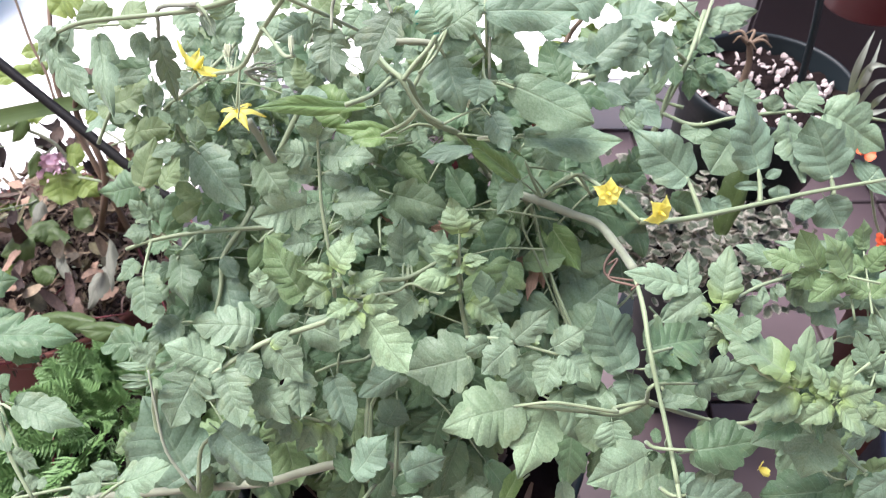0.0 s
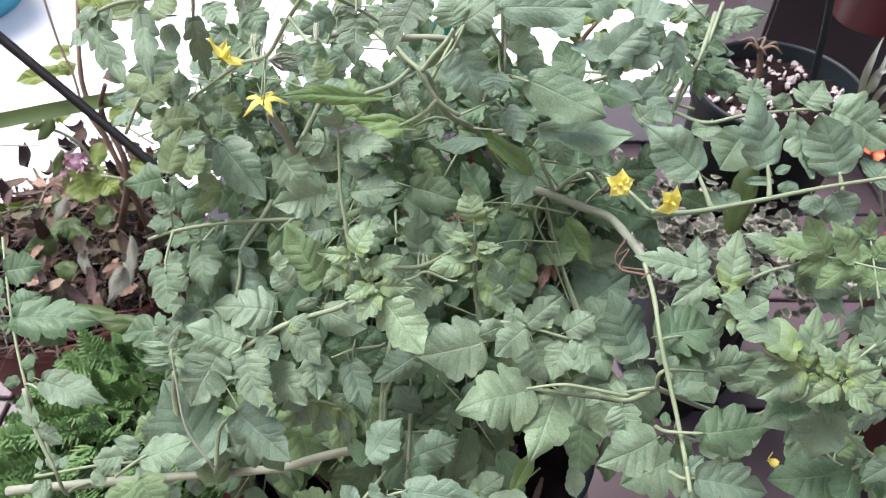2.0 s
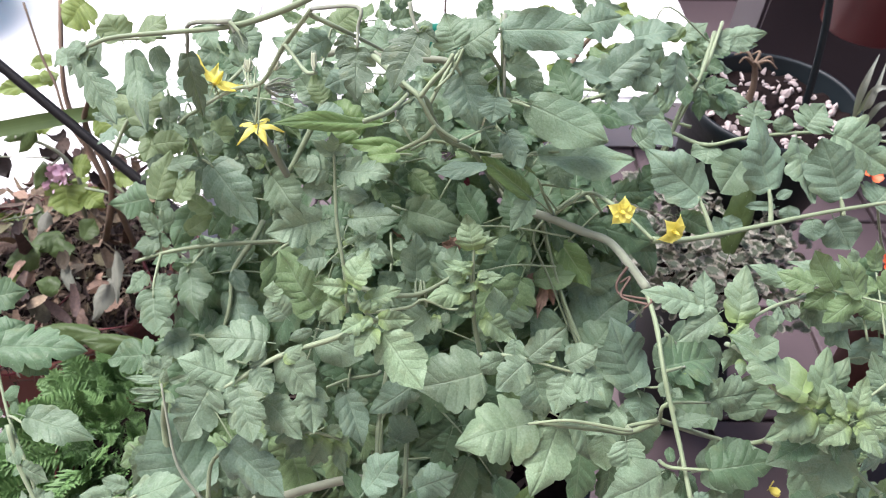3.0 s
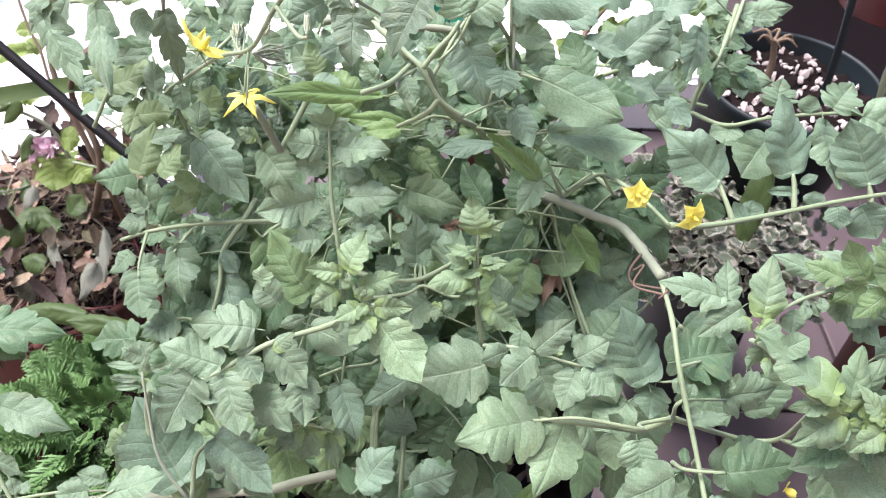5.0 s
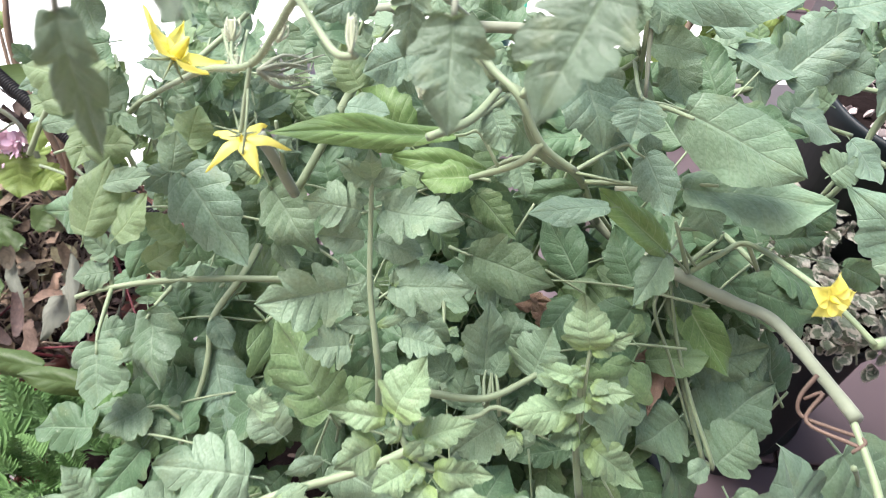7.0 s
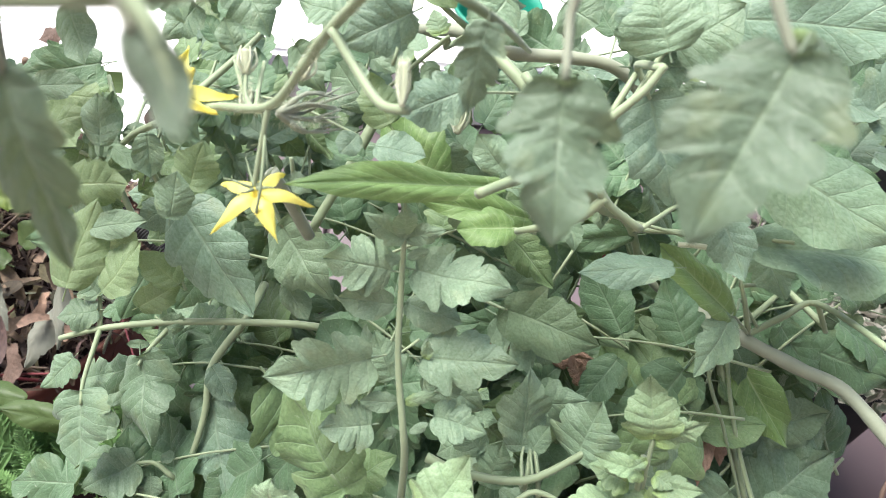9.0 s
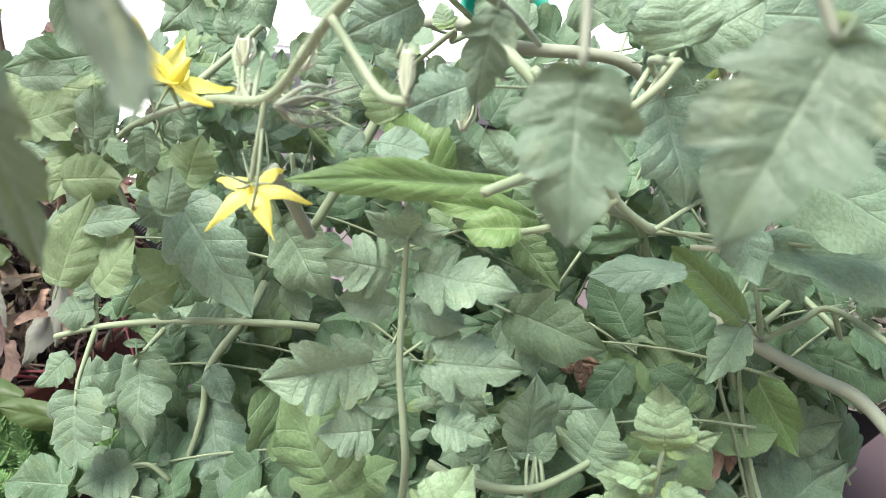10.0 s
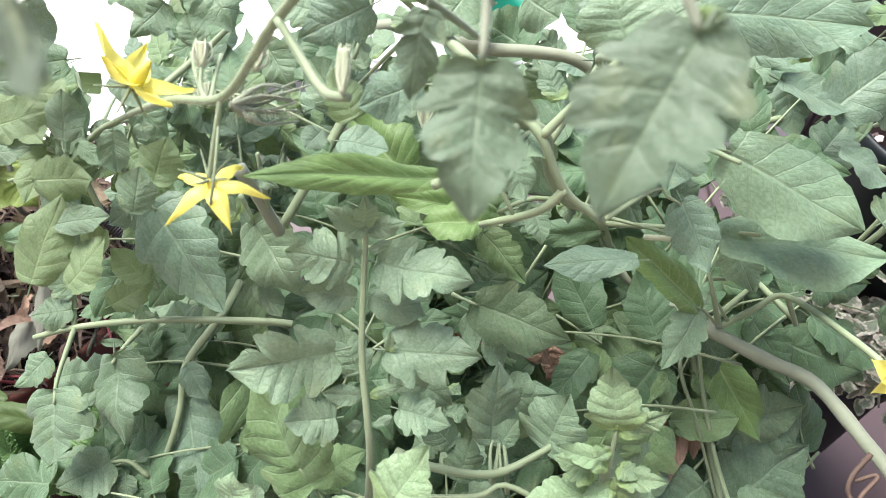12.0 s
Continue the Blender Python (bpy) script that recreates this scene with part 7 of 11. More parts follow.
leaflet(a, "A", 0.2046, 0.1836, 0.5777, 0.1839, 0.1740, 0.5817, 0.0139, 23)
a = leaf(tomato, [(0.2213, 0.1585, 0.5859), (0.2069, 0.1687, 0.5870), (0.1919, 0.1791, 0.5883)], 0.0007, STEM, BLUISH)
leaflet(a, "A", 0.2092, 0.1678, 0.5875, 0.2022, 0.1770, 0.6040, 0.0129, -3)
leaflet(a, "D", 0.2073, 0.1674, 0.5865, 0.1897, 0.1585, 0.5826, 0.0137, -22)
leaflet(a, "A", 0.1994, 0.1747, 0.5883, 0.1972, 0.1908, 0.6042, 0.0173, -16)
leaflet(a, "D", 0.1974, 0.1742, 0.5873, 0.1795, 0.1642, 0.5809, 0.0147, 2)
leaflet(a, "A", 0.1909, 0.1794, 0.5885, 0.1664, 0.1805, 0.6016, 0.0159, 0)
a = leaf(tomato, [(0.1965, 0.1832, 0.6183), (0.1841, 0.1772, 0.6049), (0.1710, 0.1709, 0.5911)], 0.0007, STEM, DEEP)
leaflet(a, "B", 0.1852, 0.1786, 0.6075, 0.1666, 0.1789, 0.6205, 0.0120, -11)
leaflet(a, "D", 0.1850, 0.1769, 0.6053, 0.1891, 0.1650, 0.5802, 0.0167, -13)
leaflet(a, "A", 0.1766, 0.1742, 0.5982, 0.1556, 0.1716, 0.6086, 0.0116, -7)
leaflet(a, "A", 0.1766, 0.1728, 0.5962, 0.1747, 0.1563, 0.5912, 0.0130, -19)
leaflet(a, "A", 0.1701, 0.1705, 0.5908, 0.1479, 0.1588, 0.5924, 0.0153, 34)
a = leaf(tomato, [(0.2022, 0.2024, 0.5250), (0.2118, 0.1759, 0.5189), (0.2374, 0.1739, 0.5091), (0.2637, 0.1719, 0.4991)], 0.0007, STEM, OLIVE)
leaflet(a, "A", 0.2336, 0.1734, 0.5099, 0.2479, 0.1633, 0.4866, 0.0143, -16)
leaflet(a, "A", 0.2362, 0.1747, 0.5104, 0.2493, 0.1821, 0.5288, 0.0160, -3)
leaflet(a, "A", 0.2509, 0.1720, 0.5033, 0.2618, 0.1545, 0.4854, 0.0196, 0)
leaflet(a, "A", 0.2536, 0.1734, 0.5039, 0.2716, 0.1861, 0.5175, 0.0193, 7)
leaflet(a, "A", 0.2649, 0.1715, 0.4988, 0.2969, 0.1699, 0.4820, 0.0185, 3)
a = leaf(tomato, [(0.2141, 0.1659, 0.5029), (0.2195, 0.1858, 0.5127), (0.2250, 0.2061, 0.5230)], 0.0007, STEM, OLIVE)
leaflet(a, "A", 0.2197, 0.1829, 0.5115, 0.2362, 0.1907, 0.5186, 0.0142, 13)
leaflet(a, "B", 0.2182, 0.1848, 0.5125, 0.2069, 0.1962, 0.5185, 0.0146, -13)
leaflet(a, "A", 0.2234, 0.1963, 0.5182, 0.2411, 0.2039, 0.5223, 0.0134, 2)
leaflet(a, "A", 0.2216, 0.1981, 0.5191, 0.2075, 0.2092, 0.5218, 0.0133, 0)
leaflet(a, "A", 0.2253, 0.2071, 0.5238, 0.2308, 0.2240, 0.5438, 0.0204, -22)
a = leaf(tomato, [(-0.1493, 0.5027, 0.5178), (-0.1691, 0.5206, 0.5250), (-0.1894, 0.5388, 0.5326)], 0.0007, STEM, DEEP)
leaflet(a, "A", -0.1657, 0.5186, 0.5247, -0.1634, 0.5318, 0.5447, 0.0196, -14)
leaflet(a, "D", -0.1687, 0.5188, 0.5242, -0.1995, 0.5202, 0.5140, 0.0188, 11)
leaflet(a, "A", -0.1791, 0.5307, 0.5296, -0.1805, 0.5618, 0.5417, 0.0210, -36)
leaflet(a, "B", -0.1822, 0.5310, 0.5293, -0.2031, 0.5246, 0.5304, 0.0178, 32)
leaflet(a, "A", -0.1903, 0.5396, 0.5332, -0.2041, 0.5491, 0.5478, 0.0155, -11)
a = leaf(tomato, [(-0.1094, 0.5054, 0.5475), (-0.1257, 0.4960, 0.5319), (-0.1424, 0.4862, 0.5159)], 0.0007, STEM, BLUISH)
leaflet(a, "B", -0.1241, 0.4979, 0.5348, -0.1492, 0.5100, 0.5340, 0.0160, 0)
leaflet(a, "A", -0.1239, 0.4959, 0.5324, -0.1156, 0.4814, 0.5109, 0.0200, 15)
leaflet(a, "A", -0.1352, 0.4914, 0.5242, -0.1645, 0.5064, 0.5217, 0.0184, 5)
leaflet(a, "A", -0.1349, 0.4894, 0.5218, -0.1296, 0.4840, 0.5019, 0.0144, 3)
leaflet(a, "D", -0.1433, 0.4855, 0.5154, -0.1565, 0.4729, 0.5110, 0.0135, 12)
a = leaf(tomato, [(-0.1113, 0.4872, 0.5557), (-0.1081, 0.5094, 0.5665), (-0.1047, 0.5322, 0.5776)], 0.0007, STEM, SAGE)
leaflet(a, "D", -0.1075, 0.5061, 0.5649, -0.0837, 0.5060, 0.5770, 0.0208, 0)
leaflet(a, "A", -0.1093, 0.5081, 0.5660, -0.1298, 0.5183, 0.5773, 0.0201, 6)
leaflet(a, "A", -0.1054, 0.5212, 0.5724, -0.0847, 0.5321, 0.5783, 0.0190, -27)
leaflet(a, "B", -0.1071, 0.5232, 0.5734, -0.1287, 0.5415, 0.5810, 0.0190, 5)
leaflet(a, "A", -0.1047, 0.5331, 0.5784, -0.1039, 0.5533, 0.5941, 0.0173, -5)
a = leaf(tomato, [(-0.0883, 0.4646, 0.5371), (-0.1004, 0.4842, 0.5458), (-0.1129, 0.5043, 0.5548)], 0.0007, STEM, BLUISH)
leaflet(a, "A", -0.0977, 0.4816, 0.5449, -0.0873, 0.4904, 0.5554, 0.0132, 0)
leaflet(a, "D", -0.1006, 0.4826, 0.5451, -0.1251, 0.4866, 0.5454, 0.0190, -32)
leaflet(a, "A", -0.1062, 0.4950, 0.5509, -0.0994, 0.5191, 0.5588, 0.0173, 4)
leaflet(a, "A", -0.1089, 0.4958, 0.5509, -0.1282, 0.5030, 0.5429, 0.0144, -16)
leaflet(a, "D", -0.1135, 0.5051, 0.5555, -0.1248, 0.5230, 0.5708, 0.0212, -6)
a = leaf(tomato, [(-0.1189, 0.4880, 0.5254), (-0.0989, 0.5024, 0.5295), (-0.0782, 0.5171, 0.5339)], 0.0007, STEM, SAGE)
leaflet(a, "B", -0.1011, 0.4995, 0.5284, -0.0844, 0.4837, 0.5300, 0.0129, 2)
leaflet(a, "A", -0.1007, 0.5021, 0.5300, -0.1044, 0.5236, 0.5352, 0.0135, -12)
leaflet(a, "A", -0.0874, 0.5093, 0.5314, -0.0642, 0.5056, 0.5216, 0.0199, -23)
leaflet(a, "A", -0.0869, 0.5119, 0.5329, -0.0865, 0.5232, 0.5571, 0.0185, 23)
leaflet(a, "A", -0.0770, 0.5175, 0.5343, -0.0523, 0.5215, 0.5455, 0.0189, -29)
a = leaf(tomato, [(-0.1274, 0.4277, 0.5420), (-0.1305, 0.4482, 0.5513), (-0.1337, 0.4692, 0.5611)], 0.0007, STEM, BLUISH)
leaflet(a, "D", -0.1291, 0.4453, 0.5501, -0.1144, 0.4537, 0.5579, 0.0125, -1)
leaflet(a, "A", -0.1312, 0.4468, 0.5508, -0.1495, 0.4576, 0.5517, 0.0142, -4)
leaflet(a, "A", -0.1312, 0.4592, 0.5565, -0.1164, 0.4601, 0.5685, 0.0126, 13)
leaflet(a, "B", -0.1333, 0.4608, 0.5573, -0.1515, 0.4715, 0.5604, 0.0149, -9)
leaflet(a, "D", -0.1339, 0.4701, 0.5618, -0.1396, 0.4966, 0.5685, 0.0149, -15)
a = leaf(tomato, [(-0.1548, 0.4127, 0.5362), (-0.1763, 0.4188, 0.5336), (-0.1984, 0.4250, 0.5310)], 0.0007, STEM, BLUISH)
leaflet(a, "B", -0.1733, 0.4185, 0.5346, -0.1896, 0.4403, 0.5373, 0.0147, -48)
leaflet(a, "D", -0.1751, 0.4176, 0.5332, -0.1841, 0.3975, 0.5311, 0.0162, 50)
leaflet(a, "A", -0.1876, 0.4227, 0.5330, -0.1930, 0.4344, 0.5505, 0.0159, -45)
leaflet(a, "A", -0.1898, 0.4217, 0.5315, -0.2008, 0.4131, 0.5229, 0.0120, -12)
leaflet(a, "B", -0.1995, 0.4250, 0.5311, -0.2192, 0.4257, 0.5331, 0.0130, -1)
a = leaf(tomato, [(-0.1659, 0.4562, 0.5385), (-0.1891, 0.4612, 0.5350), (-0.2130, 0.4662, 0.5314)], 0.0007, STEM, OLIVE)
leaflet(a, "B", -0.1856, 0.4612, 0.5363, -0.1955, 0.4831, 0.5429, 0.0171, 5)
leaflet(a, "A", -0.1879, 0.4601, 0.5347, -0.1999, 0.4520, 0.5225, 0.0128, -19)
leaflet(a, "B", -0.2015, 0.4645, 0.5339, -0.2090, 0.4748, 0.5497, 0.0167, 7)
leaflet(a, "A", -0.2036, 0.4634, 0.5323, -0.2133, 0.4501, 0.5233, 0.0140, 21)
leaflet(a, "A", -0.2142, 0.4661, 0.5313, -0.2358, 0.4666, 0.5273, 0.0157, -21)
a = leaf(tomato, [(-0.1716, 0.4385, 0.5688), (-0.1628, 0.4304, 0.5542), (-0.1536, 0.4220, 0.5392)], 0.0007, STEM, SAGE)
leaflet(a, "A", -0.1648, 0.4311, 0.5560, -0.1715, 0.4159, 0.5493, 0.0122, -36)
leaflet(a, "D", -0.1625, 0.4310, 0.5553, -0.1432, 0.4238, 0.5599, 0.0128, 3)
leaflet(a, "A", -0.1587, 0.4255, 0.5461, -0.1646, 0.4054, 0.5423, 0.0133, -7)
leaflet(a, "D", -0.1564, 0.4256, 0.5456, -0.1337, 0.4239, 0.5504, 0.0169, 0)
leaflet(a, "D", -0.1529, 0.4213, 0.5387, -0.1389, 0.4059, 0.5354, 0.0132, -13)
a = leaf(tomato, [(-0.2120, 0.4846, 0.5422), (-0.2094, 0.4725, 0.5242), (-0.2066, 0.4598, 0.5057)], 0.0007, STEM, OLIVE)
leaflet(a, "A", -0.2109, 0.4740, 0.5268, -0.2277, 0.4662, 0.5185, 0.0158, 6)
leaflet(a, "A", -0.2085, 0.4732, 0.5254, -0.1904, 0.4696, 0.5200, 0.0158, 11)
leaflet(a, "D", -0.2088, 0.4654, 0.5144, -0.2221, 0.4607, 0.5002, 0.0137, 3)
leaflet(a, "B", -0.2066, 0.4649, 0.5133, -0.1921, 0.4691, 0.5021, 0.0140, -2)
leaflet(a, "D", -0.2063, 0.4589, 0.5050, -0.1969, 0.4358, 0.4993, 0.0154, -9)
a = leaf(tomato, [(-0.1818, 0.4072, 0.5978), (-0.1765, 0.4235, 0.6036), (-0.1709, 0.4402, 0.6097)], 0.0007, STEM, OLIVE)
leaflet(a, "B", -0.1765, 0.4208, 0.6026, -0.1605, 0.4154, 0.6086, 0.0101, -3)
leaflet(a, "D", -0.1776, 0.4226, 0.6035, -0.1875, 0.4320, 0.6090, 0.0113, -17)
leaflet(a, "A", -0.1728, 0.4318, 0.6066, -0.1573, 0.4354, 0.6048, 0.0113, -2)
leaflet(a, "A", -0.1737, 0.4338, 0.6076, -0.1854, 0.4544, 0.6133, 0.0133, -14)
leaflet(a, "A", -0.1703, 0.4408, 0.6102, -0.1630, 0.4536, 0.6154, 0.0096, -30)
a = leaf(tomato, [(-0.1726, 0.3702, 0.6233), (-0.1810, 0.4041, 0.6115), (-0.1767, 0.3973, 0.5979), (-0.1721, 0.3899, 0.5840)], 0.0007, STEM, SAGE)
leaflet(a, "D", -0.1777, 0.3978, 0.5997, -0.1890, 0.3918, 0.5809, 0.0125, 18)
leaflet(a, "A", -0.1761, 0.3979, 0.5991, -0.1612, 0.4046, 0.5941, 0.0131, 23)
leaflet(a, "D", -0.1749, 0.3931, 0.5905, -0.1873, 0.3935, 0.5754, 0.0098, -8)
leaflet(a, "A", -0.1731, 0.3929, 0.5897, -0.1569, 0.3960, 0.5824, 0.0129, 14)
a = leaf(tomato, [(-0.2022, 0.4457, 0.5888), (-0.1859, 0.4490, 0.5837), (-0.1689, 0.4523, 0.5786)], 0.0007, STEM, SAGE)
leaflet(a, "A", -0.1882, 0.4477, 0.5840, -0.1769, 0.4281, 0.5831, 0.0105, 9)
leaflet(a, "B", -0.1866, 0.4493, 0.5846, -0.1780, 0.4648, 0.5884, 0.0122, -17)
leaflet(a, "B", -0.1771, 0.4499, 0.5805, -0.1693, 0.4321, 0.5777, 0.0106, -18)
leaflet(a, "B", -0.1752, 0.4515, 0.5811, -0.1674, 0.4665, 0.5811, 0.0097, -3)
leaflet(a, "D", -0.1678, 0.4521, 0.5784, -0.1490, 0.4542, 0.5722, 0.0167, -27)
a = leaf(tomato, [(-0.1126, 0.4513, 0.5089), (-0.1329, 0.4611, 0.5094), (-0.1537, 0.4711, 0.5100)], 0.0007, STEM, SAGE)
leaflet(a, "A", -0.1296, 0.4604, 0.5101, -0.1338, 0.4821, 0.5207, 0.0170, 1)
leaflet(a, "D", -0.1322, 0.4597, 0.5089, -0.1468, 0.4505, 0.5031, 0.0138, 29)
leaflet(a, "B", -0.1434, 0.4670, 0.5104, -0.1480, 0.4901, 0.5166, 0.0148, 23)
leaflet(a, "B", -0.1461, 0.4665, 0.5093, -0.1598, 0.4520, 0.5129, 0.0133, 12)
leaflet(a, "A", -0.1549, 0.4714, 0.5102, -0.1734, 0.4693, 0.5225, 0.0177, 0)
a = leaf(tomato, [(-0.0842, 0.4133, 0.4953), (-0.1104, 0.4260, 0.5132), (-0.1184, 0.4440, 0.5205), (-0.1266, 0.4625, 0.5282)], 0.0007, STEM, DEEP)
leaflet(a, "D", -0.1163, 0.4417, 0.5198, -0.1069, 0.4546, 0.5243, 0.0122, 15)
leaflet(a, "D", -0.1188, 0.4427, 0.5201, -0.1309, 0.4386, 0.5298, 0.0100, 6)
leaflet(a, "A", -0.1216, 0.4539, 0.5248, -0.1123, 0.4681, 0.5269, 0.0107, 1)
leaflet(a, "A", -0.1242, 0.4550, 0.5252, -0.1399, 0.4615, 0.5265, 0.0112, -7)
leaflet(a, "D", -0.1271, 0.4633, 0.5288, -0.1356, 0.4691, 0.5488, 0.0146, 7)
a = leaf(tomato, [(-0.1498, 0.4357, 0.5565), (-0.1421, 0.4278, 0.5421), (-0.1340, 0.4195, 0.5273)], 0.0007, STEM, BLUISH)
leaflet(a, "D", -0.1439, 0.4284, 0.5439, -0.1526, 0.4151, 0.5341, 0.0122, 32)
leaflet(a, "D", -0.1416, 0.4285, 0.5434, -0.1240, 0.4239, 0.5502, 0.0123, 25)
leaflet(a, "D", -0.1387, 0.4230, 0.5342, -0.1512, 0.4145, 0.5202, 0.0130, -6)
leaflet(a, "B", -0.1363, 0.4231, 0.5336, -0.1216, 0.4296, 0.5275, 0.0116, 0)
leaflet(a, "D", -0.1334, 0.4188, 0.5267, -0.1244, 0.4124, 0.5067, 0.0165, 12)
a = leaf(tomato, [(-0.1549, 0.4347, 0.5618), (-0.1399, 0.4449, 0.5624), (-0.1244, 0.4553, 0.5632)], 0.0007, STEM, OLIVE)
leaflet(a, "A", -0.1416, 0.4427, 0.5619, -0.1310, 0.4401, 0.5514, 0.0125, 26)
leaflet(a, "A", -0.1411, 0.4449, 0.5630, -0.1401, 0.4619, 0.5715, 0.0132, 0)
leaflet(a, "A", -0.1315, 0.4495, 0.5623, -0.1166, 0.4365, 0.5571, 0.0133, 39)
leaflet(a, "D", -0.1307, 0.4518, 0.5635, -0.1263, 0.4673, 0.5754, 0.0162, 3)
leaflet(a, "B", -0.1234, 0.4556, 0.5634, -0.1118, 0.4663, 0.5596, 0.0094, -1)
a = leaf(tomato, [(-0.1438, 0.4206, 0.5604), (-0.1489, 0.4382, 0.5673), (-0.1542, 0.4562, 0.5746)], 0.0007, STEM, BLUISH)
leaflet(a, "B", -0.1472, 0.4357, 0.5665, -0.1318, 0.4483, 0.5700, 0.0132, 19)
leaflet(a, "B", -0.1494, 0.4371, 0.5671, -0.1666, 0.4513, 0.5651, 0.0111, -6)
leaflet(a, "A", -0.1509, 0.4478, 0.5714, -0.1432, 0.4578, 0.5775, 0.0101, 3)
leaflet(a, "D", -0.1529, 0.4490, 0.5718, -0.1635, 0.4505, 0.5797, 0.0099, -50)
leaflet(a, "D", -0.1544, 0.4570, 0.5753, -0.1573, 0.4705, 0.5870, 0.0142, 12)
a = leaf(tomato, [(-0.1384, 0.4433, 0.5677), (-0.1546, 0.4397, 0.5569), (-0.1714, 0.4358, 0.5459)], 0.0007, STEM, SAGE)
leaflet(a, "D", -0.1528, 0.4407, 0.5591, -0.1709, 0.4526, 0.5586, 0.0124, -4)
leaflet(a, "D", -0.1530, 0.4392, 0.5572, -0.1519, 0.4303, 0.5381, 0.0142, 42)
leaflet(a, "A", -0.1638, 0.4382, 0.5518, -0.1772, 0.4425, 0.5606, 0.0129, 6)
leaflet(a, "D", -0.1641, 0.4366, 0.5499, -0.1596, 0.4198, 0.5464, 0.0106, 22)
leaflet(a, "B", -0.1722, 0.4352, 0.5455, -0.1886, 0.4271, 0.5340, 0.0160, -12)

# the leaves that stand foremost
a = leaf(tomato, [(-0.0667, 0.2756, 0.5501), (-0.0662, 0.2803, 0.5776), (-0.0675, 0.2857, 0.5900), (-0.0707, 0.3000, 0.6060), (-0.0716, 0.3178, 0.6275), (-0.0715, 0.3233, 0.6400)], 0.0014, cast=PALE)
leaflet(a, "A", -0.0717, 0.3214, 0.6371, -0.0835, 0.3215, 0.6463, 0.0092, -13)
leaflet(a, "A", -0.0707, 0.3217, 0.6374, -0.0597, 0.3202, 0.6454, 0.0077, 19)
leaflet(a, "A", -0.0714, 0.3220, 0.6390, -0.0710, 0.3214, 0.6516, 0.0084, 17)
leaflet(a, "D", -0.0750, 0.3174, 0.6272, -0.0944, 0.3158, 0.6336, 0.0211, -6)
leaflet(a, "B", -0.0725, 0.3184, 0.6307, -0.0770, 0.3175, 0.6338, 0.0040, -8)
leaflet(a, "B", -0.0738, 0.3120, 0.6174, -0.0905, 0.3114, 0.6194, 0.0124, -17)
leaflet(a, "D", -0.0670, 0.3179, 0.6277, -0.0391, 0.3097, 0.6314, 0.0229, -10)
leaflet(a, "B", -0.0700, 0.3187, 0.6322, -0.0637, 0.3189, 0.6364, 0.0037, 16)
leaflet(a, "B", -0.0696, 0.3137, 0.6163, -0.0521, 0.3085, 0.6146, 0.0129, -11)
leaflet(a, "D", -0.0790, 0.2989, 0.6063, -0.1102, 0.2878, 0.6046, 0.0273, -23)
leaflet(a, "B", -0.0801, 0.3002, 0.6074, -0.0812, 0.3053, 0.6157, 0.0045, -26)
leaflet(a, "D", -0.0628, 0.3007, 0.6066, -0.0341, 0.2974, 0.6119, 0.0228, -6)
leaflet(a, "Y", -0.0620, 0.3000, 0.6073, -0.0620, 0.3028, 0.6137, 0.0045, -19)
leaflet(a, "B", -0.0699, 0.2910, 0.5945, -0.0814, 0.2889, 0.5965, 0.0071, -9)
leaflet(a, "D", -0.0774, 0.2851, 0.5895, -0.0930, 0.2807, 0.5909, 0.0193, -2)
leaflet(a, "B", -0.0691, 0.2838, 0.5884, -0.0737, 0.2818, 0.5906, 0.0042, -20)
leaflet(a, "Y", -0.0671, 0.2912, 0.5947, -0.0573, 0.2925, 0.5997, 0.0049, -6)
leaflet(a, "D", -0.0579, 0.2885, 0.5924, -0.0416, 0.2844, 0.5943, 0.0157, -15)
leaflet(a, "B", -0.0652, 0.2843, 0.5888, -0.0593, 0.2851, 0.5935, 0.0035, -23)
leaflet(a, "A", -0.0729, 0.3055, 0.5831, -0.0814, 0.3150, 0.5951, 0.0153, -2)
leaflet(a, "A", -0.0603, 0.3029, 0.5784, -0.0496, 0.3093, 0.5878, 0.0150, 8)
a = leaf(tomato, [(-0.0736, 0.4057, 0.4987), (-0.0995, 0.3723, 0.5072), (-0.1244, 0.3672, 0.5158), (-0.1786, 0.3634, 0.5148), (-0.2142, 0.3586, 0.5106), (-0.2325, 0.3539, 0.5065)], 0.0022, cast=DUSKY)
leaflet(a, "A", -0.2160, 0.3701, 0.5203, -0.2307, 0.3793, 0.5319, 0.0169, -10)
leaflet(a, "A", -0.2143, 0.3742, 0.5238, -0.1966, 0.3782, 0.5312, 0.0227, 26)
leaflet(a, "A", -0.2159, 0.3649, 0.5159, -0.2337, 0.3593, 0.5150, 0.0180, 11)
leaflet(a, "B", -0.1861, 0.3599, 0.5119, -0.1756, 0.3636, 0.5190, 0.0110, 16)
leaflet(a, "B", -0.1912, 0.3544, 0.5072, -0.2003, 0.3524, 0.5094, 0.0049, 14)
leaflet(a, "A", -0.2253, 0.3476, 0.5012, -0.2371, 0.3338, 0.4934, 0.0180, 16)
leaflet(a, "A", -0.2190, 0.3407, 0.4955, -0.2039, 0.3427, 0.5012, 0.0174, -11)
a = leaf(tomato, [(-0.2142, 0.3586, 0.5106), (-0.2144, 0.3354, 0.5054), (-0.2129, 0.3245, 0.5014)], 0.0013, cast=DUSKY)
leaflet(a, "A", -0.2142, 0.3302, 0.5036, -0.2083, 0.3007, 0.4893, 0.0388, 26)
a = leaf(tomato, [(-0.1830, 0.3605, 0.5124), (-0.1896, 0.3494, 0.5095), (-0.1921, 0.3428, 0.5078)], 0.0013, cast=DUSKY)
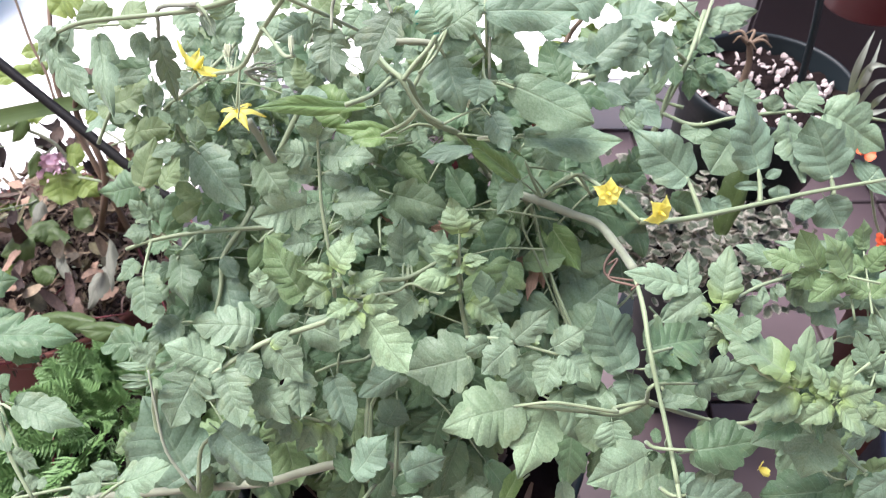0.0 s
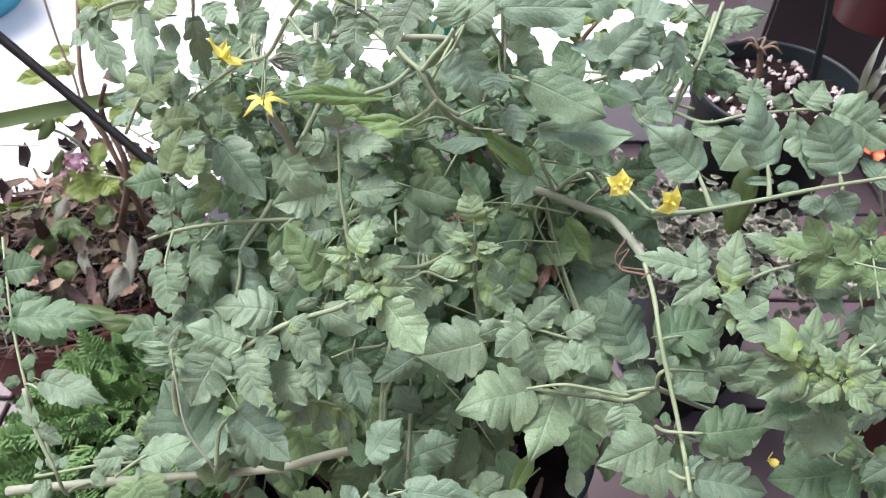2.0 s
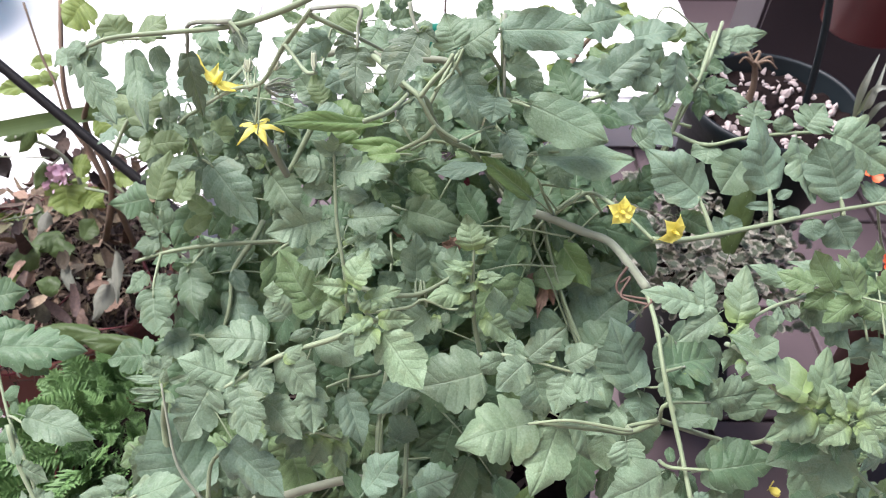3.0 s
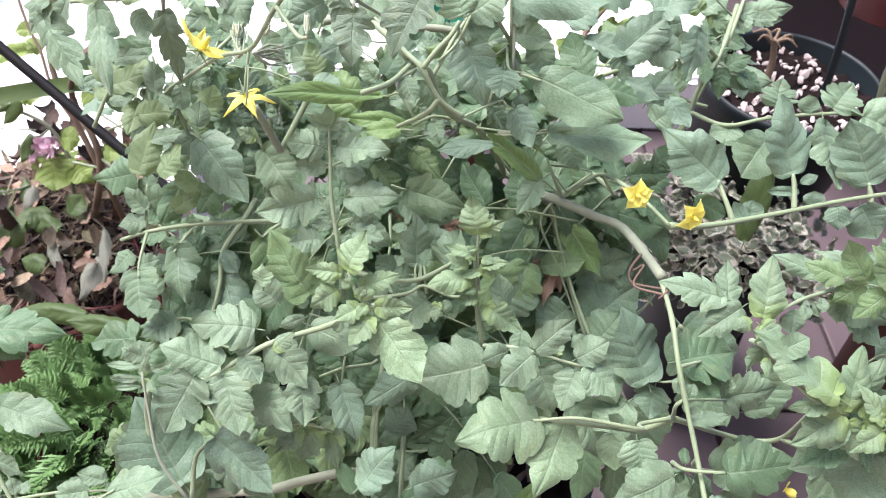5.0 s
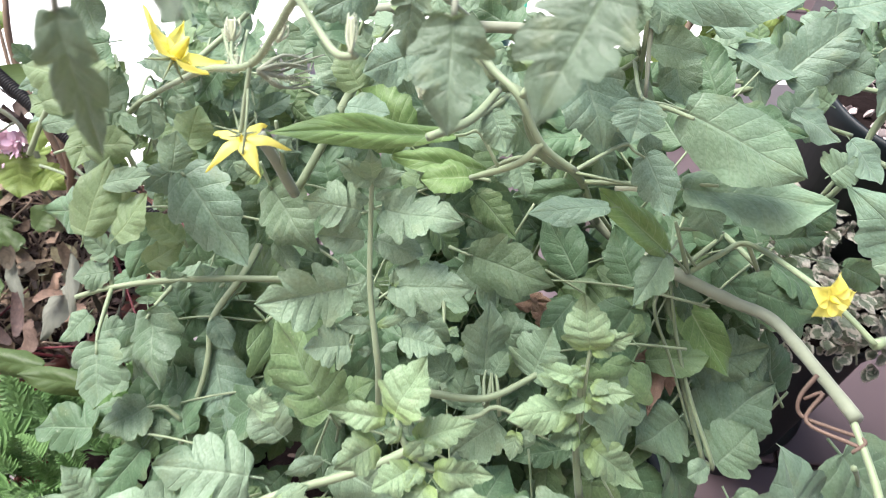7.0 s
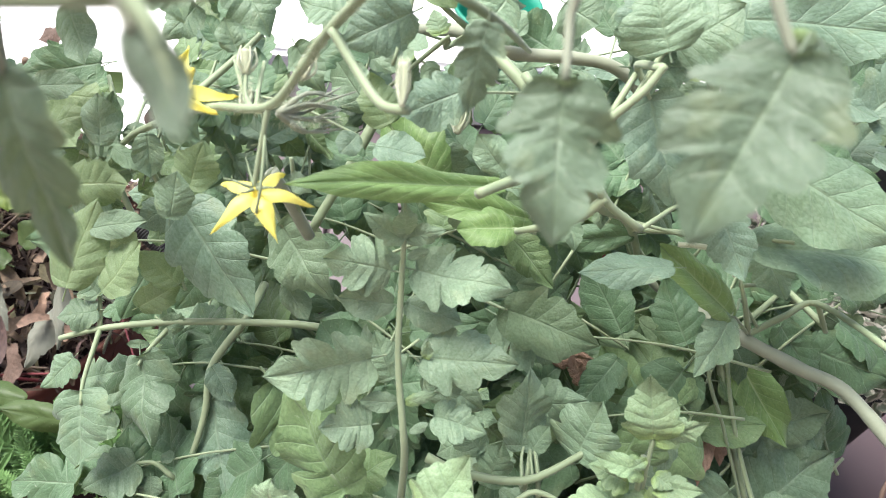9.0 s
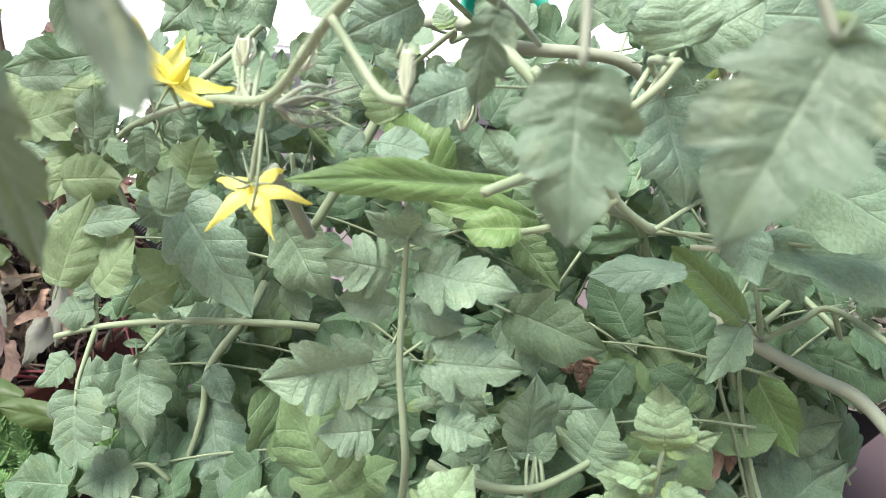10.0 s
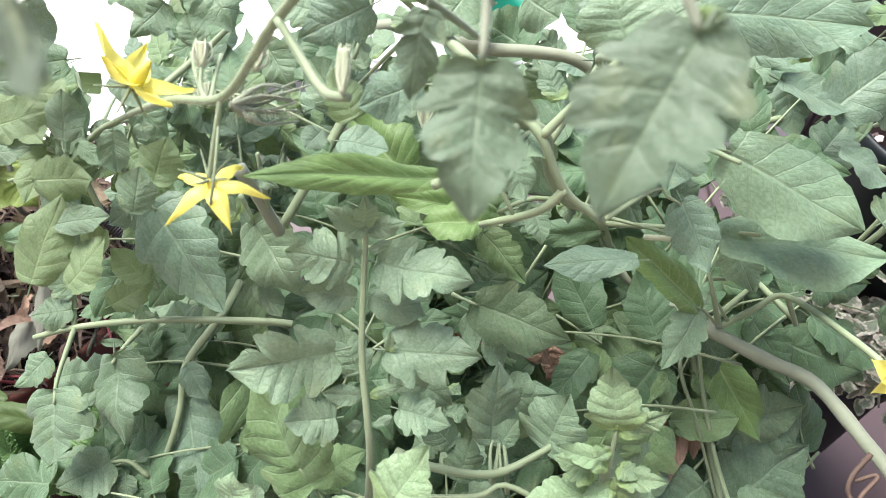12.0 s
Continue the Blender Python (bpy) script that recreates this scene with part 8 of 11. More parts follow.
leaflet(a, "D", -0.1919, 0.3463, 0.5095, -0.1841, 0.3119, 0.4910, 0.0333, 15)
leaflet(a, "A", -0.1894, 0.3498, 0.5099, -0.1794, 0.3383, 0.5041, 0.0137, 0)
a = leaf(tomato, [(-0.2142, 0.3586, 0.5106), (-0.2170, 0.3723, 0.5182), (-0.2175, 0.3880, 0.5289)], 0.0013, cast=DUSKY)
leaflet(a, "A", -0.2170, 0.3836, 0.5251, -0.2188, 0.3927, 0.5367, 0.0207, -23)
a = leaf(tomato, [(-0.1449, 0.3904, 0.5130), (-0.1473, 0.3694, 0.5162), (-0.1576, 0.3535, 0.5080), (-0.1620, 0.3453, 0.5010), (-0.1620, 0.3333, 0.4909), (-0.1656, 0.3191, 0.4789), (-0.1744, 0.2998, 0.4586)], 0.0022, cast=BLUISH)
leaflet(a, "B", -0.1603, 0.3473, 0.5053, -0.1488, 0.3345, 0.4985, 0.0138, -8)
leaflet(a, "A", -0.1616, 0.3388, 0.4916, -0.1453, 0.2978, 0.4702, 0.0342, 9)
leaflet(a, "B", -0.1303, 0.3101, 0.4741, -0.1352, 0.3011, 0.4704, 0.0115, -6)
leaflet(a, "B", -0.1743, 0.3138, 0.4769, -0.1789, 0.3132, 0.4803, 0.0077, -15)
leaflet(a, "A", -0.1846, 0.3309, 0.4625, -0.1875, 0.3462, 0.4793, 0.0292, -8)
a = leaf(tomato, [(-0.1739, 0.3081, 0.4682), (-0.1832, 0.3125, 0.4732), (-0.1911, 0.3112, 0.4746)], 0.0013, cast=SAGE)
leaflet(a, "A", -0.1912, 0.3116, 0.4750, -0.2117, 0.2977, 0.4683, 0.0282, 16)
leaflet(a, "B", -0.1851, 0.3080, 0.4680, -0.1830, 0.2986, 0.4640, 0.0128, 2)
a = leaf(tomato, [(-0.1602, 0.3697, 0.5046), (-0.1669, 0.3685, 0.4970), (-0.1713, 0.3656, 0.4919)], 0.0011, cast=DEEP)
leaflet(a, "A", -0.1678, 0.3693, 0.4977, -0.1861, 0.3449, 0.4808, 0.0263, 2)
leaflet(a, "B", -0.1457, 0.3656, 0.4790, -0.1655, 0.3667, 0.4837, 0.0183, -11)
a = leaf(tomato, [(-0.0832, 0.2779, 0.5362), (-0.0869, 0.2801, 0.5459), (-0.0917, 0.2828, 0.5533)], 0.0010, cast=OLIVE)
leaflet(a, "D", -0.0864, 0.2790, 0.5476, -0.1120, 0.2987, 0.5772, 0.0360, -26)
leaflet(a, "A", -0.0869, 0.2840, 0.5413, -0.0713, 0.2931, 0.5530, 0.0206, -26)
a = leaf(tomato, [(-0.1056, 0.2595, 0.5755), (-0.1050, 0.2600, 0.5812)], 0.0007, cast=FRESH)
leaflet(a, "A", -0.1044, 0.2574, 0.5816, -0.1046, 0.2649, 0.5918, 0.0149, -26)
a = leaf(tomato, [(-0.1726, 0.3702, 0.6233), (-0.1743, 0.3804, 0.5856), (-0.1682, 0.3752, 0.5851), (-0.1625, 0.3704, 0.5837)], 0.0012, cast=BLUISH)
leaflet(a, "A", -0.1642, 0.3727, 0.5843, -0.1319, 0.3368, 0.5646, 0.0346, 13)
leaflet(a, "A", -0.1678, 0.3774, 0.5830, -0.1819, 0.3667, 0.5778, 0.0177, -8)
a = leaf(tomato, [(-0.1327, 0.3846, 0.5815), (-0.1298, 0.3822, 0.5742), (-0.1275, 0.3795, 0.5693)], 0.0012, cast=GREYED)
leaflet(a, "A", -0.1281, 0.3805, 0.5702, -0.1066, 0.3541, 0.5533, 0.0321, 23)
leaflet(a, "B", -0.1268, 0.3671, 0.5458, -0.1147, 0.3545, 0.5392, 0.0125, 12)
a = leaf(tomato, [(-0.1661, 0.3580, 0.5484), (-0.1680, 0.3610, 0.5521), (-0.1704, 0.3638, 0.5559)], 0.0007, cast=SAGE)
leaflet(a, "L", -0.1681, 0.3573, 0.5530, -0.1838, 0.3656, 0.5638, 0.0152, 21)
leaflet(a, "L", -0.1878, 0.3658, 0.5601, -0.2007, 0.3706, 0.5679, 0.0162, -23)
leaflet(a, "L", -0.1877, 0.3548, 0.5376, -0.1694, 0.3615, 0.5473, 0.0152, 20)
leaflet(a, "A", -0.1596, 0.3918, 0.5691, -0.1645, 0.3784, 0.5616, 0.0162, 7)
a = leaf(tomato, [(-0.0428, 0.3565, 0.5636), (-0.0370, 0.3536, 0.5638), (-0.0322, 0.3513, 0.5645)], 0.0009, cast=FRESH)
leaflet(a, "A", -0.0331, 0.3522, 0.5639, 0.0059, 0.3411, 0.5613, 0.0307, 21)
leaflet(a, "A", -0.0291, 0.3801, 0.5338, -0.0169, 0.3947, 0.5502, 0.0231, -19)
a = leaf(tomato, [(-0.0590, 0.2919, 0.5534), (-0.0465, 0.2873, 0.5536), (-0.0246, 0.2857, 0.5550), (-0.0070, 0.2941, 0.5583), (0.0009, 0.2998, 0.5605)], 0.0019, cast=SAGE)
leaflet(a, "A", -0.0059, 0.2957, 0.5570, 0.0001, 0.3086, 0.5757, 0.0286, -25)
leaflet(a, "B", -0.0386, 0.2999, 0.5446, -0.0479, 0.3060, 0.5536, 0.0141, 6)
leaflet(a, "A", -0.0354, 0.2903, 0.5365, -0.0307, 0.3022, 0.5506, 0.0165, -5)
a = leaf(tomato, [(-0.0248, 0.2868, 0.5533), (-0.0252, 0.2939, 0.5553), (-0.0244, 0.2984, 0.5552)], 0.0008, cast=PALE)
leaflet(a, "A", -0.0247, 0.2982, 0.5537, -0.0256, 0.3173, 0.5777, 0.0223, 12)
leaflet(a, "A", -0.0271, 0.3142, 0.5541, -0.0009, 0.3179, 0.5613, 0.0237, 21)
a = leaf(tomato, [(-0.0211, 0.2874, 0.5538), (-0.0217, 0.2933, 0.5549), (-0.0219, 0.2977, 0.5547)], 0.0006, cast=SAGE)
leaflet(a, "B", -0.0217, 0.2974, 0.5531, -0.0166, 0.3042, 0.5628, 0.0091, -18)
a = leaf(tomato, [(0.0306, 0.4018, 0.5414), (0.0376, 0.4128, 0.5226), (0.0334, 0.4159, 0.5174), (0.0279, 0.4163, 0.5124)], 0.0012, cast=SAGE)
leaflet(a, "A", 0.0278, 0.4167, 0.5128, 0.0257, 0.3842, 0.4958, 0.0372, -10)
leaflet(a, "B", 0.0054, 0.4118, 0.5032, 0.0019, 0.4247, 0.5180, 0.0209, 4)
leaflet(a, "B", -0.0161, 0.4085, 0.5108, -0.0237, 0.4215, 0.5256, 0.0205, -23)
leaflet(a, "A", 0.0418, 0.4131, 0.5229, 0.0358, 0.4205, 0.5330, 0.0189, 18)
a = leaf(tomato, [(0.0542, 0.3728, 0.5452), (0.0647, 0.3691, 0.5317), (0.0617, 0.3737, 0.5225), (0.0579, 0.3762, 0.5141)], 0.0010, cast=FRESH)
leaflet(a, "D", 0.0603, 0.3779, 0.5129, 0.0090, 0.3529, 0.5032, 0.0424, -6)
leaflet(a, "A", 0.0589, 0.3784, 0.5068, 0.0491, 0.3574, 0.4930, 0.0245, 23)
a = leaf(tomato, [(0.0703, 0.3551, 0.5614), (0.0589, 0.3585, 0.5751), (0.0540, 0.3508, 0.5804), (0.0484, 0.3426, 0.5852)], 0.0007, cast=SAGE)
leaflet(a, "A", 0.0476, 0.3417, 0.5857, 0.0361, 0.3196, 0.5774, 0.0175, -8)
a = leaf(tomato, [(0.0632, 0.3569, 0.5545), (0.0711, 0.3625, 0.5327)], 0.0010, cast=SAGE)
leaflet(a, "C", 0.0718, 0.3644, 0.5317, 0.0964, 0.3275, 0.5138, 0.0211, 9)
a = leaf(tomato, [(0.0670, 0.3540, 0.5587), (0.0535, 0.3469, 0.5784), (0.0472, 0.3419, 0.5871)], 0.0007, cast=SAGE)
leaflet(a, "C", 0.0487, 0.3432, 0.5844, 0.0154, 0.3503, 0.6137, 0.0150, 8)
a = leaf(tomato, [(-0.0003, 0.3344, 0.6368), (0.0200, 0.3545, 0.6330), (0.0246, 0.3536, 0.6309), (0.0292, 0.3526, 0.6288)], 0.0008, cast=BLUISH)
leaflet(a, "A", 0.0298, 0.3542, 0.6288, 0.0408, 0.3338, 0.6182, 0.0192, 13)
leaflet(a, "B", 0.0216, 0.3546, 0.6304, 0.0174, 0.3572, 0.6365, 0.0084, -1)
leaflet(a, "B", 0.0296, 0.3613, 0.6231, 0.0379, 0.3627, 0.6282, 0.0109, 21)
a = leaf(tomato, [(0.0116, 0.2740, 0.5623), (0.0098, 0.2790, 0.5823), (0.0093, 0.2861, 0.5974)], 0.0010, cast=FRESH)
leaflet(a, "Y", 0.0094, 0.2857, 0.5970, 0.0039, 0.2948, 0.6164, 0.0194, -20)
leaflet(a, "Y", 0.0101, 0.2852, 0.5966, 0.0238, 0.2882, 0.6058, 0.0103, 13)
leaflet(a, "Y", 0.0085, 0.2790, 0.5848, -0.0083, 0.2802, 0.5936, 0.0094, 23)
leaflet(a, "Y", 0.0129, 0.2770, 0.5806, 0.0266, 0.2747, 0.5865, 0.0095, -22)
leaflet(a, "Y", 0.0087, 0.2814, 0.5895, 0.0029, 0.2777, 0.5903, 0.0045, -14)
leaflet(a, "Y", 0.0122, 0.2756, 0.5768, 0.0018, 0.2713, 0.5770, 0.0080, 26)
a = leaf(tomato, [(0.0632, 0.3569, 0.5545), (0.0541, 0.3456, 0.5445), (0.0653, 0.3319, 0.5226), (0.0738, 0.3225, 0.5055), (0.0832, 0.3105, 0.4863)], 0.0010, cast=FRESH)
leaflet(a, "A", 0.0842, 0.3412, 0.4952, 0.1240, 0.3515, 0.5080, 0.0380, 19)
leaflet(a, "A", 0.0918, 0.3383, 0.4797, 0.1078, 0.3216, 0.4696, 0.0362, 12)
leaflet(a, "A", 0.0754, 0.3451, 0.4984, 0.0488, 0.3381, 0.4963, 0.0263, 11)
leaflet(a, "A", 0.0865, 0.3318, 0.4742, 0.0591, 0.3248, 0.4720, 0.0271, 17)
leaflet(a, "A", 0.1001, 0.3536, 0.4861, 0.0841, 0.3617, 0.4968, 0.0245, -7)
a = leaf(tomato, [(0.0986, 0.3607, 0.5607), (0.0914, 0.3840, 0.5536), (0.1020, 0.3827, 0.5421), (0.1126, 0.3795, 0.5316)], 0.0015, cast=SAGE)
leaflet(a, "A", 0.1125, 0.3808, 0.5314, 0.1487, 0.3577, 0.5239, 0.0369, 22)
leaflet(a, "B", 0.1133, 0.3838, 0.5117, 0.1029, 0.3899, 0.5207, 0.0214, -26)
leaflet(a, "A", 0.0970, 0.3903, 0.5145, 0.1183, 0.3836, 0.5129, 0.0246, -26)
a = leaf(tomato, [(0.0632, 0.3569, 0.5545), (0.0819, 0.3751, 0.5539), (0.0914, 0.3840, 0.5536)], 0.0015, cast=SAGE)
a = leaf(tomato, [(0.0580, 0.3629, 0.5788), (0.0739, 0.3731, 0.5678), (0.0904, 0.3835, 0.5558)], 0.0009, cast=SAGE)
a = leaf(tomato, [(0.0253, 0.3892, 0.6461), (0.0253, 0.3669, 0.6461), (0.0345, 0.3668, 0.6435), (0.0443, 0.3668, 0.6409)], 0.0009, cast=SAGE)
leaflet(a, "B", 0.0427, 0.3670, 0.6410, 0.0915, 0.3462, 0.6291, 0.0334, 5)
leaflet(a, "B", 0.0480, 0.3722, 0.6324, 0.0466, 0.3632, 0.6287, 0.0109, 17)
leaflet(a, "B", 0.0552, 0.3931, 0.6239, 0.0622, 0.3929, 0.6276, 0.0118, -24)
a = leaf(tomato, [(0.0082, 0.3778, 0.5951), (0.0397, 0.3593, 0.6058), (0.0468, 0.3598, 0.6062), (0.0538, 0.3600, 0.6064)], 0.0008, cast=SAGE)
leaflet(a, "B", 0.0521, 0.3601, 0.6065, 0.1141, 0.3584, 0.6107, 0.0342, -21)
leaflet(a, "A", 0.0666, 0.3744, 0.5885, 0.0736, 0.3576, 0.5783, 0.0224, -6)
leaflet(a, "A", 0.1207, 0.3803, 0.6004, 0.1312, 0.3847, 0.6081, 0.0220, 4)
a = leaf(tomato, [(0.0174, 0.3859, 0.6751), (0.0220, 0.3884, 0.6760), (0.0267, 0.3903, 0.6763)], 0.0009, cast=BLUISH)
leaflet(a, "B", 0.0259, 0.3906, 0.6766, 0.0805, 0.3903, 0.6792, 0.0269, 16)
leaflet(a, "B", 0.0319, 0.3992, 0.6681, 0.0310, 0.3865, 0.6613, 0.0126, 3)
a = leaf(tomato, [(0.1730, 0.4429, 0.5992), (0.1671, 0.4780, 0.5785), (0.1585, 0.4839, 0.5835), (0.1467, 0.4886, 0.5873)], 0.0014, cast=BLUISH)
leaflet(a, "A", 0.1482, 0.4883, 0.5871, 0.1062, 0.4880, 0.5905, 0.0264, 14)
leaflet(a, "A", 0.1603, 0.4943, 0.6027, 0.1296, 0.4857, 0.5991, 0.0264, -16)
leaflet(a, "A", 0.1191, 0.4919, 0.5820, 0.1257, 0.4684, 0.5662, 0.0211, 17)
leaflet(a, "B", 0.0787, 0.4520, 0.5952, 0.0953, 0.4565, 0.6031, 0.0184, 5)
leaflet(a, "D", 0.1458, 0.4767, 0.5445, 0.1629, 0.4962, 0.5650, 0.0336, -17)
a = leaf(tomato, [(-0.0362, 0.3572, 0.6669), (-0.0513, 0.3439, 0.6759), (-0.0551, 0.3420, 0.6769), (-0.0588, 0.3407, 0.6771)], 0.0005, cast=BLUISH)
leaflet(a, "A", -0.0583, 0.3412, 0.6775, -0.0745, 0.3318, 0.6760, 0.0169, -11)
leaflet(a, "A", -0.0742, 0.3609, 0.6875, -0.0926, 0.3500, 0.6821, 0.0181, -26)
leaflet(a, "B", -0.0842, 0.3543, 0.6426, -0.0676, 0.3514, 0.6441, 0.0140, -13)
leaflet(a, "B", -0.0916, 0.3643, 0.6379, -0.0961, 0.3572, 0.6358, 0.0100, -1)
a = leaf(tomato, [(-0.0268, 0.3363, 0.6334), (-0.0350, 0.3422, 0.6447), (-0.0402, 0.3392, 0.6462), (-0.0456, 0.3369, 0.6469)], 0.0007, cast=SAGE)
leaflet(a, "C", -0.0454, 0.3355, 0.6483, -0.1022, 0.3150, 0.6655, 0.0113, 2)
a = leaf(tomato, [(-0.0282, 0.3503, 0.6134), (-0.0321, 0.3507, 0.6137), (-0.0365, 0.3507, 0.6137)], 0.0008, cast=SAGE)
leaflet(a, "C", -0.0361, 0.3508, 0.6137, -0.0559, 0.3472, 0.6158, 0.0165, 19)
a = leaf(tomato, [(-0.0375, 0.2697, 0.5585), (-0.0679, 0.2538, 0.5547), (-0.1038, 0.2411, 0.5510), (-0.1293, 0.2259, 0.5452), (-0.1418, 0.2196, 0.5435)], 0.0020, cast=PALE)
leaflet(a, "D", -0.1404, 0.2228, 0.5463, -0.1555, 0.1968, 0.5322, 0.0348, -11)
leaflet(a, "A", -0.1270, 0.2287, 0.5477, -0.1590, 0.2324, 0.5589, 0.0290, 1)
leaflet(a, "D", -0.1103, 0.2462, 0.5583, -0.1441, 0.2466, 0.5664, 0.0328, 18)
leaflet(a, "A", -0.1256, 0.2251, 0.5445, -0.1139, 0.1977, 0.5280, 0.0284, 10)
leaflet(a, "A", -0.1155, 0.2341, 0.5500, -0.1064, 0.2209, 0.5422, 0.0164, -25)
leaflet(a, "B", -0.1364, 0.2217, 0.5414, -0.1255, 0.2132, 0.5378, 0.0156, -15)
leaflet(a, "B", -0.0994, 0.2594, 0.5648, -0.1102, 0.2665, 0.5752, 0.0194, -11)
leaflet(a, "A", -0.1013, 0.2416, 0.5515, -0.0804, 0.2206, 0.5408, 0.0288, 25)
leaflet(a, "A", -0.0854, 0.2298, 0.5356, -0.0825, 0.2085, 0.5205, 0.0230, -16)
leaflet(a, "A", -0.1125, 0.2257, 0.5290, -0.0881, 0.2084, 0.5177, 0.0252, 16)
leaflet(a, "B", -0.0834, 0.2582, 0.5450, -0.0557, 0.2470, 0.5392, 0.0236, 2)
leaflet(a, "Y", -0.0996, 0.2382, 0.5512, -0.0891, 0.2431, 0.5597, 0.0116, -16)
leaflet(a, "B", -0.1111, 0.2421, 0.5546, -0.1192, 0.2339, 0.5511, 0.0092, -6)
leaflet(a, "B", -0.0845, 0.2534, 0.5596, -0.0977, 0.2480, 0.5586, 0.0080, -19)
leaflet(a, "B", -0.0675, 0.2492, 0.5532, -0.0636, 0.2521, 0.5599, 0.0075, 15)
a = leaf(tomato, [(-0.1480, 0.1829, 0.4767), (-0.1449, 0.1998, 0.4987), (-0.1336, 0.2048, 0.5100)], 0.0016, cast=BLUISH)
leaflet(a, "A", -0.1330, 0.2057, 0.5108, -0.0975, 0.1807, 0.4966, 0.0320, 15)
leaflet(a, "A", -0.1650, 0.2055, 0.4498, -0.1974, 0.2422, 0.4867, 0.0545, 24)
a = leaf(tomato, [(0.1170, 0.2124, 0.5331), (0.1030, 0.2126, 0.5189), (0.0829, 0.2112, 0.5242), (0.0599, 0.2093, 0.5317), (0.0448, 0.2091, 0.5354)], 0.0019, cast=FRESH)
leaflet(a, "D", 0.0437, 0.2095, 0.5345, -0.0015, 0.1998, 0.5334, 0.0443, 15)
leaflet(a, "A", 0.0587, 0.2088, 0.5312, 0.0445, 0.1754, 0.5091, 0.0331, -2)
leaflet(a, "B", 0.0848, 0.2071, 0.5245, 0.0871, 0.1903, 0.5135, 0.0199, 26)
leaflet(a, "B", 0.0489, 0.2096, 0.5346, 0.0482, 0.2126, 0.5413, 0.0048, -20)
leaflet(a, "B", 0.0908, 0.2101, 0.5300, 0.0823, 0.2119, 0.5356, 0.0067, -7)
leaflet(a, "B", 0.0475, 0.2063, 0.5316, 0.0487, 0.2015, 0.5313, 0.0042, -10)
a = leaf(tomato, [(0.1411, 0.2240, 0.5035), (0.1328, 0.2469, 0.5097), (0.1244, 0.2483, 0.5108), (0.1149, 0.2491, 0.5115)], 0.0010, cast=BLUISH)
leaflet(a, "A", 0.1149, 0.2486, 0.5110, 0.0959, 0.2772, 0.5447, 0.0390, 7)
leaflet(a, "A", 0.1210, 0.2488, 0.5045, 0.1155, 0.2333, 0.4945, 0.0266, -10)
a = leaf(tomato, [(0.1159, 0.2970, 0.5947), (0.1380, 0.3105, 0.5807), (0.1625, 0.3198, 0.5757), (0.2025, 0.3325, 0.5737), (0.2415, 0.3421, 0.5756), (0.2961, 0.3524, 0.5781)], 0.0021, cast=BLUISH)
leaflet(a, "B", 0.2091, 0.3449, 0.5781, 0.1880, 0.3427, 0.5801, 0.0073, -4)
leaflet(a, "B", 0.2105, 0.3492, 0.5820, 0.2194, 0.3508, 0.5875, 0.0073, -5)
leaflet(a, "B", 0.2186, 0.3388, 0.5726, 0.2172, 0.3432, 0.5806, 0.0140, -14)
leaflet(a, "B", 0.2541, 0.3466, 0.5662, 0.2645, 0.3294, 0.5548, 0.0277, 23)
leaflet(a, "B", 0.2391, 0.3460, 0.5657, 0.2383, 0.3333, 0.5583, 0.0168, 21)
leaflet(a, "B", 0.1722, 0.3231, 0.5719, 0.1632, 0.3300, 0.5822, 0.0108, -6)
leaflet(a, "B", 0.1770, 0.3277, 0.5693, 0.1777, 0.3350, 0.5799, 0.0163, -3)
leaflet(a, "A", 0.2863, 0.3610, 0.5656, 0.2960, 0.3658, 0.5741, 0.0343, -4)
a = leaf(tomato, [(0.2047, 0.3332, 0.5730), (0.2052, 0.3427, 0.5801), (0.2045, 0.3516, 0.5868)], 0.0019, cast=BLUISH)
leaflet(a, "A", 0.2053, 0.3516, 0.5868, 0.1880, 0.3787, 0.6247, 0.0374, 11)
a = leaf(tomato, [(0.1636, 0.3203, 0.5747), (0.1600, 0.3307, 0.5815), (0.1563, 0.3433, 0.5874)], 0.0018, cast=BLUISH)
leaflet(a, "A", 0.1567, 0.3433, 0.5874, 0.1221, 0.3617, 0.6120, 0.0354, -21)
a = leaf(tomato, [(0.2057, 0.3932, 0.5947), (0.2010, 0.3879, 0.5926), (0.1964, 0.3821, 0.5900)], 0.0016, cast=SAGE)
leaflet(a, "B", 0.1964, 0.3826, 0.5905, 0.1767, 0.3583, 0.5767, 0.0339, -4)
a = leaf(tomato, [(0.2554, 0.3422, 0.5730), (0.2551, 0.3463, 0.5767), (0.2536, 0.3513, 0.5811)], 0.0019, cast=BLUISH)
leaflet(a, "A", 0.2543, 0.3507, 0.5807, 0.2384, 0.3750, 0.6133, 0.0369, -22)
a = leaf(tomato, [(0.1578, 0.4216, 0.5786), (0.1746, 0.3983, 0.5858), (0.2000, 0.3983, 0.5926), (0.2345, 0.3972, 0.5983), (0.2594, 0.3972, 0.5983), (0.3055, 0.3920, 0.5936)], 0.0016, cast=SAGE)
leaflet(a, "A", 0.2327, 0.3908, 0.5965, 0.2381, 0.3518, 0.5736, 0.0389, -23)
leaflet(a, "D", 0.2544, 0.3901, 0.6027, 0.2986, 0.3721, 0.5905, 0.0464, 12)
leaflet(a, "D", 0.2026, 0.4000, 0.6008, 0.2052, 0.4117, 0.6154, 0.0274, -1)
leaflet(a, "D", 0.2395, 0.3995, 0.6003, 0.2517, 0.4112, 0.6149, 0.0309, -6)
leaflet(a, "B", 0.2249, 0.3972, 0.5983, 0.2235, 0.4038, 0.6083, 0.0146, -11)
